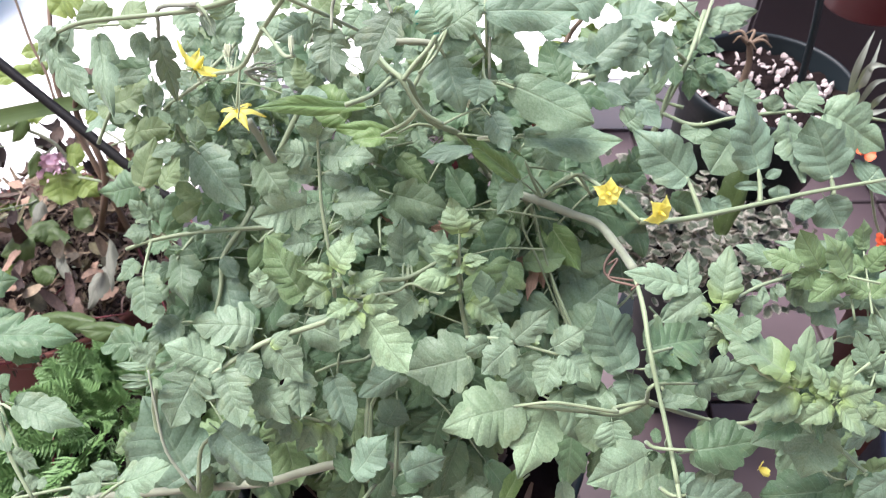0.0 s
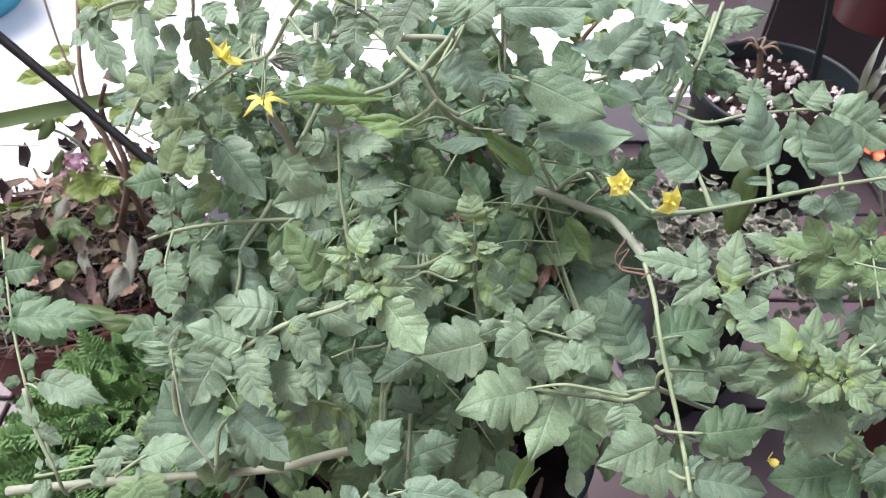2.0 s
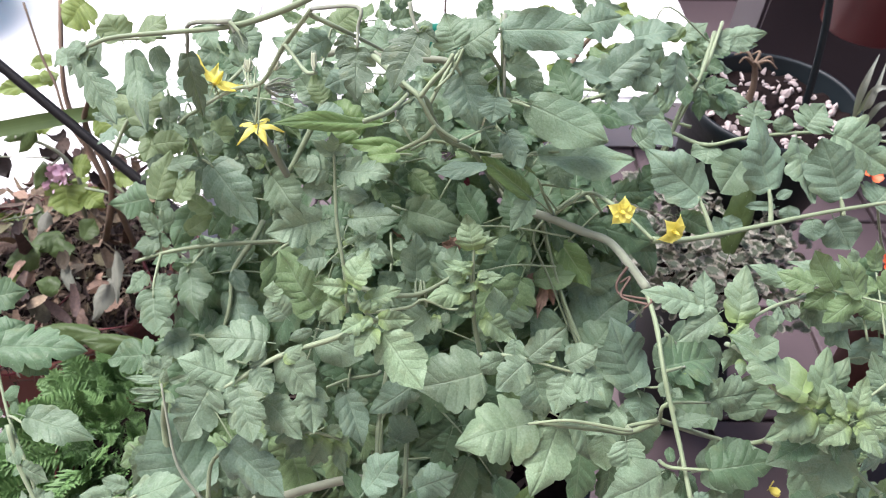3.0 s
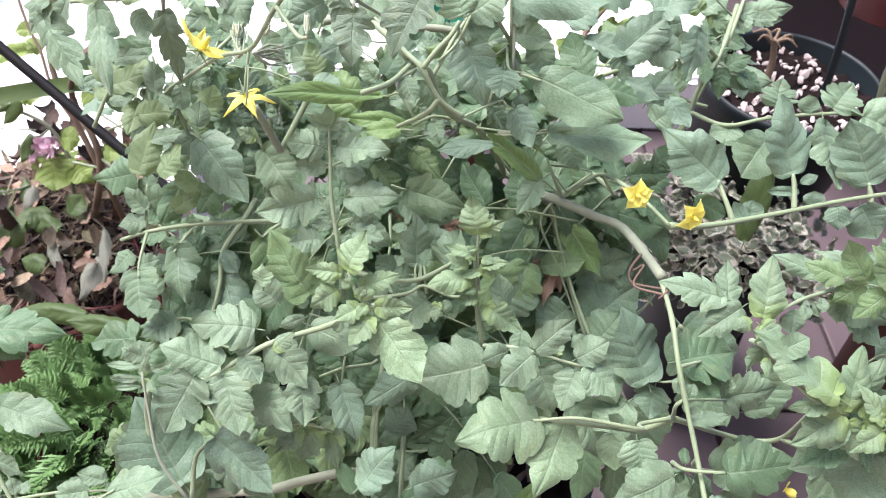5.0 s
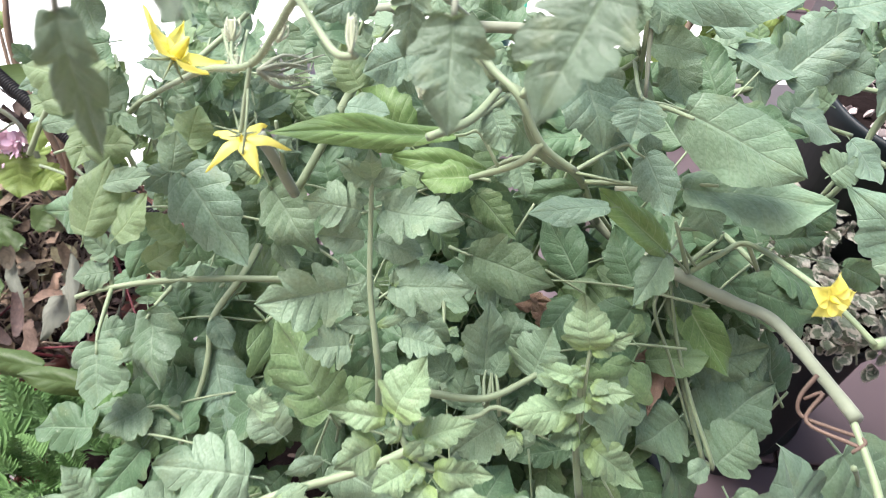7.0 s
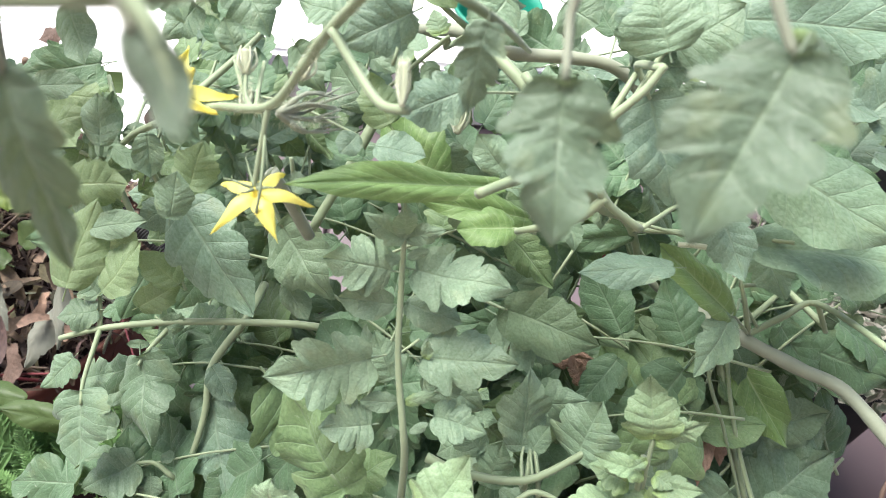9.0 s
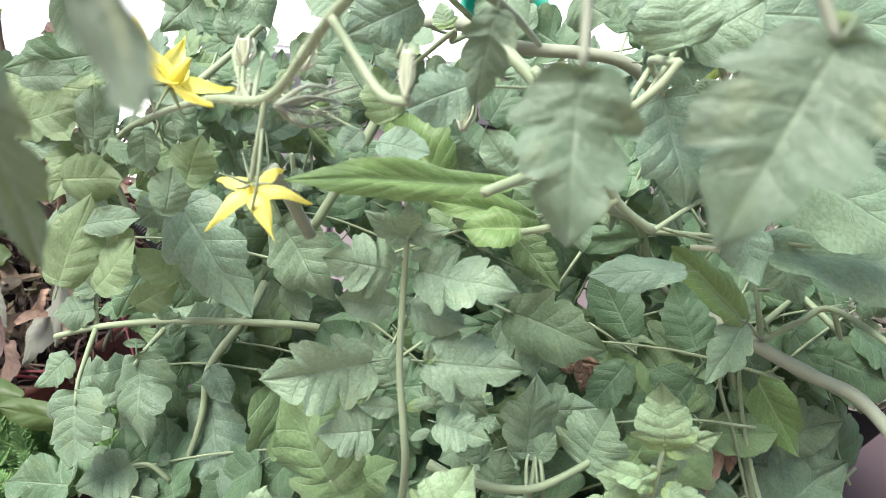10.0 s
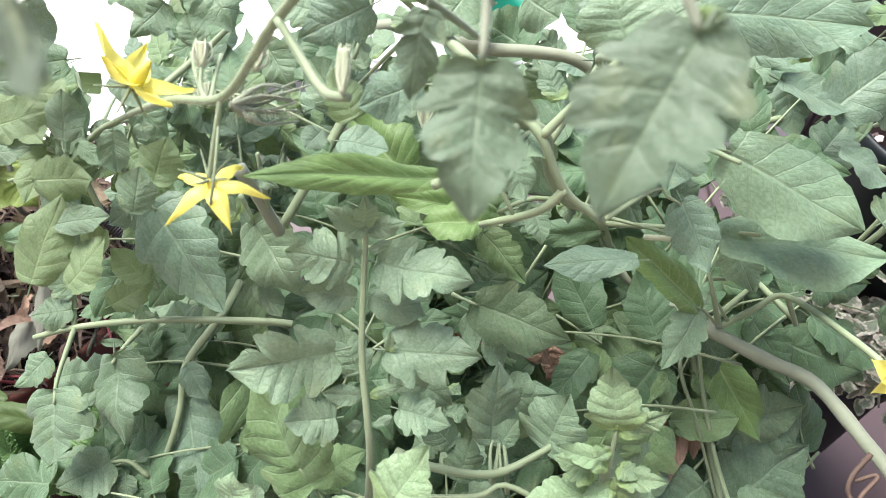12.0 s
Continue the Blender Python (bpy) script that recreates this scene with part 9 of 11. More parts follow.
leaflet(a, "B", 0.1786, 0.3989, 0.5863, 0.1717, 0.3864, 0.5791, 0.0262, 20)
a = leaf(tomato, [(-0.0355, 0.2479, 0.5846), (-0.0433, 0.2421, 0.5847), (-0.0523, 0.2448, 0.5925), (-0.0568, 0.2520, 0.6016)], 0.0015, cast=FRESH)
leaflet(a, "Y", -0.0571, 0.2526, 0.6022, -0.0489, 0.2639, 0.6205, 0.0203, -24)
leaflet(a, "Y", -0.0604, 0.2517, 0.6013, -0.0791, 0.2511, 0.6047, 0.0108, -9)
leaflet(a, "Y", -0.0627, 0.2461, 0.5936, -0.0754, 0.2369, 0.5919, 0.0159, -11)
leaflet(a, "Y", -0.0496, 0.2477, 0.5950, -0.0313, 0.2516, 0.6028, 0.0134, -7)
leaflet(a, "Y", -0.0510, 0.2404, 0.5885, -0.0630, 0.2329, 0.5856, 0.0134, 0)
leaflet(a, "Y", -0.0452, 0.2373, 0.5844, -0.0561, 0.2230, 0.5795, 0.0172, 21)
leaflet(a, "A", -0.0412, 0.2362, 0.5821, -0.0193, 0.2080, 0.5677, 0.0300, 20)
leaflet(a, "Y", -0.0430, 0.2405, 0.5887, -0.0240, 0.2383, 0.5908, 0.0128, 21)
leaflet(a, "Y", -0.0521, 0.2426, 0.5931, -0.0477, 0.2450, 0.5994, 0.0074, 14)
leaflet(a, "Y", -0.0551, 0.2467, 0.5969, -0.0600, 0.2473, 0.6014, 0.0074, -3)
leaflet(a, "Y", -0.0479, 0.2413, 0.5893, -0.0517, 0.2346, 0.5873, 0.0074, -8)
leaflet(a, "Y", -0.0492, 0.2426, 0.5932, -0.0428, 0.2430, 0.5976, 0.0068, 15)
leaflet(a, "Y", -0.0380, 0.2400, 0.5829, -0.0294, 0.2438, 0.5903, 0.0087, -16)
a = leaf(tomato, [(0.0159, 0.2566, 0.5309), (0.0116, 0.2659, 0.5501), (0.0091, 0.2740, 0.5708), (0.0081, 0.2827, 0.5894)], 0.0017, cast=FRESH)
leaflet(a, "Y", 0.0071, 0.2741, 0.5735, -0.0173, 0.2685, 0.5763, 0.0181, 13)
leaflet(a, "Y", 0.0049, 0.2779, 0.5796, -0.0072, 0.2803, 0.5858, 0.0125, 24)
leaflet(a, "Y", 0.0125, 0.2739, 0.5761, 0.0213, 0.2781, 0.5840, 0.0111, 19)
leaflet(a, "B", 0.0268, 0.2670, 0.5538, 0.0246, 0.2803, 0.5698, 0.0158, 26)
leaflet(a, "Y", 0.0164, 0.2682, 0.5548, 0.0377, 0.2554, 0.5475, 0.0172, 8)
leaflet(a, "Y", 0.0102, 0.2688, 0.5621, -0.0009, 0.2656, 0.5631, 0.0113, 16)
leaflet(a, "Y", 0.0127, 0.2795, 0.5838, 0.0181, 0.2754, 0.5842, 0.0080, -14)
leaflet(a, "Y", 0.0083, 0.2716, 0.5686, 0.0036, 0.2662, 0.5677, 0.0082, -7)
leaflet(a, "A", 0.0208, 0.2703, 0.5500, 0.0177, 0.2589, 0.5437, 0.0218, 21)
a = leaf(tomato, [(0.0131, 0.2346, 0.5649), (0.0253, 0.2310, 0.5698), (0.0407, 0.2259, 0.5721), (0.0553, 0.2228, 0.5694), (0.0723, 0.2213, 0.5641)], 0.0012, cast=PALE)
leaflet(a, "A", 0.0391, 0.2266, 0.5741, 0.0578, 0.2359, 0.5906, 0.0173, 12)
leaflet(a, "A", 0.0605, 0.2241, 0.5707, 0.0768, 0.2292, 0.5794, 0.0174, 1)
leaflet(a, "A", 0.0660, 0.2226, 0.5680, 0.0822, 0.2097, 0.5619, 0.0213, -14)
leaflet(a, "A", 0.0377, 0.2249, 0.5725, 0.0199, 0.2108, 0.5664, 0.0212, -3)
leaflet(a, "A", 0.0603, 0.2200, 0.5655, 0.0523, 0.2032, 0.5545, 0.0207, 22)
leaflet(a, "B", 0.0256, 0.2293, 0.5683, 0.0115, 0.2239, 0.5673, 0.0144, -22)
leaflet(a, "A", 0.0439, 0.2299, 0.5542, 0.0512, 0.2084, 0.5389, 0.0309, -12)
leaflet(a, "Y", 0.0481, 0.2266, 0.5714, 0.0517, 0.2314, 0.5799, 0.0110, -21)
leaflet(a, "B", 0.0331, 0.2407, 0.5706, 0.0317, 0.2269, 0.5621, 0.0133, -11)
a = leaf(tomato, [(0.0212, 0.2459, 0.5347), (0.0186, 0.2433, 0.5351), (0.0147, 0.2407, 0.5354)], 0.0016, cast=GREYED)
leaflet(a, "A", 0.0159, 0.2412, 0.5359, -0.0237, 0.2293, 0.5329, 0.0424, 3)
a = leaf(tomato, [(-0.0412, 0.2606, 0.5206), (-0.0460, 0.2355, 0.5046), (-0.0475, 0.2158, 0.4936), (-0.0461, 0.1893, 0.4765)], 0.0017, cast=BLUISH)
leaflet(a, "A", -0.0217, 0.2451, 0.5203, -0.0517, 0.2279, 0.5086, 0.0235, -18)
leaflet(a, "A", -0.0663, 0.2346, 0.5239, -0.0534, 0.2091, 0.5051, 0.0229, -10)
leaflet(a, "A", -0.0531, 0.1884, 0.4891, -0.0334, 0.2058, 0.5090, 0.0269, -22)
leaflet(a, "A", -0.0225, 0.1869, 0.4947, 0.0018, 0.1931, 0.5045, 0.0245, 16)
leaflet(a, "B", -0.0368, 0.2279, 0.4777, -0.0268, 0.2368, 0.4899, 0.0231, 16)
a = leaf(tomato, [(-0.1392, 0.1704, 0.5084), (-0.1540, 0.1850, 0.5256), (-0.1595, 0.2027, 0.5443), (-0.1627, 0.2167, 0.5596)], 0.0010, GREYSTEM, cast=PALE)
leaflet(a, "A", -0.1635, 0.2237, 0.5631, -0.1735, 0.2243, 0.5677, 0.0112, -13)
leaflet(a, "B", -0.1648, 0.2199, 0.5598, -0.1803, 0.2183, 0.5623, 0.0041, 24)
leaflet(a, "B", -0.1648, 0.2148, 0.5552, -0.1785, 0.2132, 0.5577, 0.0041, -13)
leaflet(a, "B", -0.1648, 0.2120, 0.5526, -0.1766, 0.2095, 0.5544, 0.0034, -1)
leaflet(a, "B", -0.1585, 0.2185, 0.5585, -0.1468, 0.2197, 0.5636, 0.0050, 25)
leaflet(a, "Y", -0.1635, 0.2167, 0.5568, -0.1598, 0.2220, 0.5657, 0.0069, -1)
leaflet(a, "Y", -0.1623, 0.2148, 0.5552, -0.1551, 0.2081, 0.5532, 0.0062, -17)
leaflet(a, "A", -0.1635, 0.2248, 0.5642, -0.1573, 0.2278, 0.5709, 0.0081, 5)
a = leaf(tomato, [(-0.2472, 0.2004, 0.5422), (-0.2400, 0.1827, 0.5262), (-0.2262, 0.1631, 0.5086)], 0.0016, cast=SAGE)
leaflet(a, "A", -0.2368, 0.2036, 0.5451, -0.1996, 0.1938, 0.5403, 0.0224, -19)
leaflet(a, "A", -0.2393, 0.1836, 0.5271, -0.2232, 0.1758, 0.5240, 0.0147, 26)
leaflet(a, "B", -0.2400, 0.1911, 0.5338, -0.2469, 0.1850, 0.5324, 0.0140, 3)
a = leaf(tomato, [(-0.1866, 0.1570, 0.5233), (-0.1761, 0.1628, 0.5285), (-0.1695, 0.1660, 0.5314)], 0.0012, cast=SAGE)
leaflet(a, "A", -0.1725, 0.1642, 0.5298, -0.1436, 0.1700, 0.5390, 0.0222, -21)
leaflet(a, "A", -0.1827, 0.1655, 0.5310, -0.1981, 0.1616, 0.5314, 0.0141, 7)
leaflet(a, "B", -0.1743, 0.1691, 0.5342, -0.1873, 0.1705, 0.5394, 0.0090, 11)
a = leaf(tomato, [(-0.0046, 0.3522, 0.6828), (-0.0047, 0.3761, 0.6668), (-0.0020, 0.3742, 0.6623), (0.0013, 0.3726, 0.6568)], 0.0014, cast=BLUISH)
leaflet(a, "A", 0.0013, 0.3731, 0.6573, 0.0113, 0.3432, 0.6385, 0.0307, -1)
leaflet(a, "B", 0.0172, 0.3397, 0.6138, -0.0144, 0.3359, 0.6144, 0.0138, 22)
leaflet(a, "A", -0.0031, 0.3881, 0.6574, 0.0209, 0.3868, 0.6602, 0.0192, 11)
leaflet(a, "A", 0.0217, 0.3546, 0.6541, 0.0209, 0.3412, 0.6461, 0.0220, -2)
a = leaf(tomato, [(0.0279, 0.4099, 0.6770), (0.0283, 0.3920, 0.6609), (0.0283, 0.3715, 0.6424)], 0.0014, GREYSTEM, cast=SAGE)
leaflet(a, "B", 0.0289, 0.3869, 0.6563, 0.0500, 0.3830, 0.6568, 0.0169, 12)
leaflet(a, "A", 0.0296, 0.4022, 0.6701, 0.0397, 0.4071, 0.6785, 0.0231, -1)
leaflet(a, "B", 0.0436, 0.4031, 0.6440, 0.0487, 0.3832, 0.6301, 0.0201, 2)
a = leaf(tomato, [(0.2058, 0.5035, 0.5218), (0.1929, 0.5065, 0.5242), (0.1827, 0.5097, 0.5268)], 0.0017, cast=SAGE)
leaflet(a, "A", 0.1711, 0.4989, 0.5438, 0.1522, 0.4835, 0.5346, 0.0315, -1)
leaflet(a, "A", 0.1859, 0.5098, 0.5400, 0.1641, 0.5160, 0.5490, 0.0287, -18)
leaflet(a, "B", 0.1682, 0.5251, 0.5659, 0.1885, 0.5215, 0.5669, 0.0245, 19)
a = leaf(tomato, [(-0.2049, 0.3587, 0.6847), (-0.1861, 0.3598, 0.6858), (-0.1642, 0.3605, 0.6864)], 0.0010, cast=SAGE)
leaflet(a, "L", -0.1892, 0.3596, 0.6855, -0.1977, 0.3685, 0.6976, 0.0217, -3)
leaflet(a, "L", -0.1792, 0.3605, 0.6864, -0.1648, 0.3689, 0.6980, 0.0217, -18)
leaflet(a, "B", -0.1905, 0.3546, 0.6541, -0.1718, 0.3545, 0.6581, 0.0098, 12)
leaflet(a, "L", -0.1973, 0.3515, 0.6379, -0.1746, 0.3556, 0.6456, 0.0165, 0)
leaflet(a, "B", -0.1724, 0.3500, 0.6366, -0.1719, 0.3600, 0.6496, 0.0135, 5)
leaflet(a, "B", -0.1967, 0.3450, 0.6321, -0.1826, 0.3456, 0.6366, 0.0087, 2)
leaflet(a, "L", -0.1812, 0.3400, 0.6275, -0.1619, 0.3401, 0.6317, 0.0173, 22)
leaflet(a, "L", -0.1798, 0.3155, 0.6055, -0.1726, 0.3357, 0.6277, 0.0195, 10)
leaflet(a, "L", -0.1680, 0.3155, 0.6055, -0.1552, 0.3257, 0.6187, 0.0173, -13)
leaflet(a, "B", -0.1731, 0.3300, 0.6185, -0.1545, 0.3317, 0.6241, 0.0101, 1)
leaflet(a, "B", -0.1444, 0.3277, 0.6299, -0.1417, 0.3361, 0.6415, 0.0125, 24)
leaflet(a, "L", -0.1428, 0.3418, 0.6291, -0.1391, 0.3511, 0.6415, 0.0165, 12)
leaflet(a, "A", -0.2411, 0.3983, 0.6531, -0.2535, 0.3904, 0.6500, 0.0197, 19)
leaflet(a, "B", -0.1747, 0.3653, 0.6772, -0.1664, 0.3507, 0.6681, 0.0143, 20)
leaflet(a, "A", -0.1454, 0.3657, 0.6910, -0.1349, 0.3537, 0.6842, 0.0175, -11)
leaflet(a, "A", -0.1203, 0.3633, 0.6889, -0.1256, 0.3699, 0.6988, 0.0210, -18)
leaflet(a, "B", -0.1280, 0.3668, 0.6651, -0.1319, 0.3715, 0.6734, 0.0098, 12)
a = leaf(tomato, [(-0.0579, 0.3831, 0.6693), (-0.0737, 0.3839, 0.6805), (-0.0770, 0.3766, 0.6739), (-0.0803, 0.3668, 0.6651)], 0.0010, cast=SAGE)
leaflet(a, "A", -0.0805, 0.3881, 0.6708, -0.0950, 0.3799, 0.6675, 0.0226, -13)
leaflet(a, "L", -0.0813, 0.3689, 0.6401, -0.0904, 0.3781, 0.6524, 0.0169, 11)
leaflet(a, "A", -0.0474, 0.3839, 0.6805, -0.0562, 0.3705, 0.6725, 0.0184, 1)
leaflet(a, "A", -0.0025, 0.3582, 0.6843, -0.0099, 0.3699, 0.6988, 0.0266, -19)
leaflet(a, "A", 0.0019, 0.3676, 0.6793, 0.0210, 0.3744, 0.6895, 0.0287, -2)
leaflet(a, "B", -0.0283, 0.3931, 0.6753, -0.0181, 0.3854, 0.6724, 0.0188, 26)
leaflet(a, "L", -0.0737, 0.3839, 0.6805, -0.0601, 0.3909, 0.6909, 0.0220, -1)
leaflet(a, "A", 0.0426, 0.4009, 0.6554, 0.0301, 0.4034, 0.6617, 0.0197, -14)
a = leaf(tomato, [(0.0565, 0.3688, 0.5475), (0.0654, 0.3618, 0.5319), (0.0720, 0.3420, 0.5141), (0.0805, 0.3222, 0.4963), (0.0910, 0.2996, 0.4760)], 0.0020, cast=SAGE)
leaflet(a, "A", 0.0909, 0.3134, 0.4750, 0.1266, 0.3366, 0.5002, 0.0507, 8)
leaflet(a, "A", 0.0769, 0.3164, 0.4911, 0.0570, 0.3018, 0.4817, 0.0403, -6)
leaflet(a, "A", 0.0298, 0.3030, 0.5055, 0.0551, 0.3185, 0.5237, 0.0345, 22)
leaflet(a, "A", 0.1189, 0.3521, 0.5033, 0.0975, 0.3351, 0.4919, 0.0327, 4)
leaflet(a, "A", 0.0679, 0.3484, 0.5064, 0.0502, 0.3375, 0.5004, 0.0306, 11)
leaflet(a, "A", 0.0968, 0.2997, 0.4761, 0.1146, 0.3125, 0.4919, 0.0343, -4)
a = leaf(tomato, [(0.1296, 0.3341, 0.4568), (0.1402, 0.3412, 0.4628), (0.1479, 0.3482, 0.4688)], 0.0012, cast=SAGE)
leaflet(a, "A", 0.1074, 0.3306, 0.4537, 0.1323, 0.3459, 0.4707, 0.0346, 14)
# deep gap-filling leaves; their dark cast stands in for shade between front leaves
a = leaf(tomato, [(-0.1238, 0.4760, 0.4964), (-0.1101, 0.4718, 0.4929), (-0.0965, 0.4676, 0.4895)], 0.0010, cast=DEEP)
leaflet(a, "A", -0.1239, 0.4773, 0.4975, -0.0827, 0.4626, 0.4893, 0.0551, -10)
leaflet(a, "A", -0.1855, 0.4672, 0.4886, -0.1635, 0.4377, 0.4677, 0.0514, 22)
leaflet(a, "A", -0.1775, 0.4236, 0.4518, -0.1569, 0.3917, 0.4290, 0.0514, -24)
leaflet(a, "A", 0.0477, 0.4763, 0.4978, 0.0880, 0.4592, 0.4875, 0.0551, -7)
leaflet(a, "A", 0.0445, 0.4458, 0.4720, 0.0864, 0.4290, 0.4620, 0.0551, 7)
leaflet(a, "A", -0.1702, 0.4480, 0.4724, -0.1536, 0.4220, 0.4545, 0.0441, -7)
leaflet(a, "A", -0.0787, 0.4560, 0.4798, -0.1065, 0.4399, 0.4699, 0.0514, 25)
leaflet(a, "A", -0.0427, 0.4582, 0.4819, -0.0085, 0.4433, 0.4735, 0.0514, -8)
# dark cast again in place of the shade behind the front leaves
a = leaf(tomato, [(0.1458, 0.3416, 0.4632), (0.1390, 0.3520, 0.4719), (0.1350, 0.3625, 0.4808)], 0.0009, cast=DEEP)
leaflet(a, "A", 0.1423, 0.3478, 0.4684, 0.1295, 0.3715, 0.4923, 0.0346, 16)
leaflet(a, "A", 0.1088, 0.3696, 0.4866, 0.1288, 0.3779, 0.4977, 0.0346, 2)
a = leaf(tomato, [(0.1384, 0.2819, 0.5214), (0.1520, 0.2882, 0.5002), (0.1590, 0.2883, 0.4868)], 0.0015, cast=DUSKY)
leaflet(a, "A", 0.1492, 0.2999, 0.4972, 0.1892, 0.2663, 0.4710, 0.0568, 2)
leaflet(a, "A", 0.1590, 0.2767, 0.4763, 0.1775, 0.2490, 0.4554, 0.0437, 15)
leaflet(a, "A", 0.1981, 0.2767, 0.4763, 0.2125, 0.2519, 0.4580, 0.0394, 18)
leaflet(a, "A", 0.1316, 0.2621, 0.4632, 0.1152, 0.2316, 0.4398, 0.0394, 19)
a = leaf(tomato, [(0.1217, 0.1847, 0.5424), (0.1272, 0.1911, 0.5203), (0.1401, 0.1986, 0.5002), (0.1544, 0.2071, 0.4809)], 0.0013, cast=SAGE)
leaflet(a, "A", 0.1537, 0.2071, 0.4809, 0.1964, 0.2120, 0.4893, 0.0362, -5)
leaflet(a, "A", 0.1365, 0.1948, 0.4833, 0.1013, 0.1797, 0.4738, 0.0423, 9)
leaflet(a, "A", 0.1643, 0.2037, 0.4644, 0.1847, 0.1880, 0.4543, 0.0362, 6)
leaflet(a, "B", 0.1607, 0.2071, 0.4809, 0.1666, 0.2161, 0.4931, 0.0105, -16)
leaflet(a, "B", 0.1713, 0.2333, 0.5045, 0.1876, 0.2343, 0.5095, 0.0105, 10)
a = leaf(tomato, [(0.1931, 0.2140, 0.5452), (0.1960, 0.2177, 0.5309)], 0.0013, cast=SAGE)
leaflet(a, "A", 0.2158, 0.2177, 0.5309, 0.1920, 0.1904, 0.5103, 0.0404, -26)
leaflet(a, "A", 0.2026, 0.1957, 0.5111, 0.2247, 0.1715, 0.4933, 0.0404, 15)
leaflet(a, "A", 0.2467, 0.2050, 0.4925, 0.2245, 0.1833, 0.4770, 0.0346, -11)
leaflet(a, "B", 0.2467, 0.1948, 0.4833, 0.2656, 0.1808, 0.4747, 0.0269, -26)
a = leaf(tomato, [(0.1730, 0.4420, 0.6082), (0.1590, 0.4367, 0.6204), (0.1405, 0.4251, 0.6234), (0.1188, 0.4151, 0.6278)], 0.0016, cast=BLUISH)
leaflet(a, "A", 0.0981, 0.4131, 0.6260, 0.1300, 0.4338, 0.6488, 0.0311, 3)
leaflet(a, "A", 0.1489, 0.4271, 0.6386, 0.1442, 0.4000, 0.6183, 0.0243, -26)
leaflet(a, "B", 0.0774, 0.4209, 0.6331, 0.1031, 0.4105, 0.6278, 0.0201, -21)
leaflet(a, "B", 0.1150, 0.4187, 0.6311, 0.1375, 0.4138, 0.6308, 0.0252, 25)
leaflet(a, "A", 0.0850, 0.4416, 0.6517, 0.1106, 0.4444, 0.6583, 0.0294, 12)
leaflet(a, "A", 0.1188, 0.4360, 0.6467, 0.1479, 0.4388, 0.6533, 0.0252, -11)
leaflet(a, "B", 0.1038, 0.4025, 0.6165, 0.1255, 0.3927, 0.6118, 0.0185, -25)
leaflet(a, "A", 0.0662, 0.4276, 0.6391, 0.0844, 0.4361, 0.6508, 0.0252, -14)
leaflet(a, "B", 0.1301, 0.3941, 0.6089, 0.1442, 0.3789, 0.5993, 0.0193, -13)
a = leaf(tomato, [(0.1771, 0.1692, 0.5814), (0.1774, 0.1668, 0.5994), (0.1766, 0.1670, 0.6144)], 0.0011, cast=FRESH)
leaflet(a, "Y", 0.1730, 0.1669, 0.6170, 0.1629, 0.1765, 0.6297, 0.0124, 20)
leaflet(a, "Y", 0.1760, 0.1684, 0.6184, 0.1804, 0.1787, 0.6317, 0.0124, 6)
leaflet(a, "Y", 0.1780, 0.1658, 0.6160, 0.1919, 0.1683, 0.6223, 0.0135, 13)
leaflet(a, "Y", 0.1765, 0.1639, 0.6143, 0.1869, 0.1520, 0.6076, 0.0129, -15)
leaflet(a, "Y", 0.1730, 0.1639, 0.6143, 0.1584, 0.1557, 0.6109, 0.0124, -5)
leaflet(a, "Y", 0.1906, 0.1639, 0.6143, 0.1976, 0.1535, 0.6089, 0.0124, 15)
leaflet(a, "Y", 0.1806, 0.1632, 0.6136, 0.1939, 0.1607, 0.6155, 0.0112, 1)
a = leaf(tomato, [(0.0850, 0.2652, 0.5198), (0.0886, 0.2545, 0.5102), (0.0922, 0.2438, 0.5005)], 0.0015, cast=SAGE)
leaflet(a, "A", 0.0814, 0.2652, 0.5198, 0.0995, 0.2396, 0.5008, 0.0402, -15)
leaflet(a, "A", 0.1048, 0.2411, 0.4981, 0.0845, 0.2263, 0.4888, 0.0322, 22)
leaflet(a, "A", 0.0758, 0.2464, 0.4894, 0.0936, 0.2203, 0.4700, 0.0370, -13)
stem(tomato, [(-0.1052, 0.3158, 0.6826), (-0.1046, 0.3087, 0.6786), (-0.1047, 0.3025, 0.6733), (-0.1060, 0.3001, 0.6674)], 0.0004)
stem(tomato, [(-0.0226, 0.3415, 0.6623), (-0.0159, 0.3450, 0.6705), (-0.0086, 0.3486, 0.6775), (-0.0040, 0.3527, 0.6836)], 0.0013)
stem(tomato, [(-0.0134, 0.3355, 0.6481), (-0.0208, 0.3340, 0.6389), (-0.0368, 0.3401, 0.6243)], 0.0013)
stem(tomato, [(-0.0404, 0.3632, 0.6687), (-0.0320, 0.3512, 0.6652), (-0.0235, 0.3420, 0.6627), (-0.0169, 0.3370, 0.6520), (-0.0115, 0.3351, 0.6451), (-0.0003, 0.3344, 0.6368)], 0.0014)
stem(tomato, [(0.1232, 0.1651, 0.5360), (0.1234, 0.1586, 0.5341), (0.1236, 0.1493, 0.5311)], 0.0012)


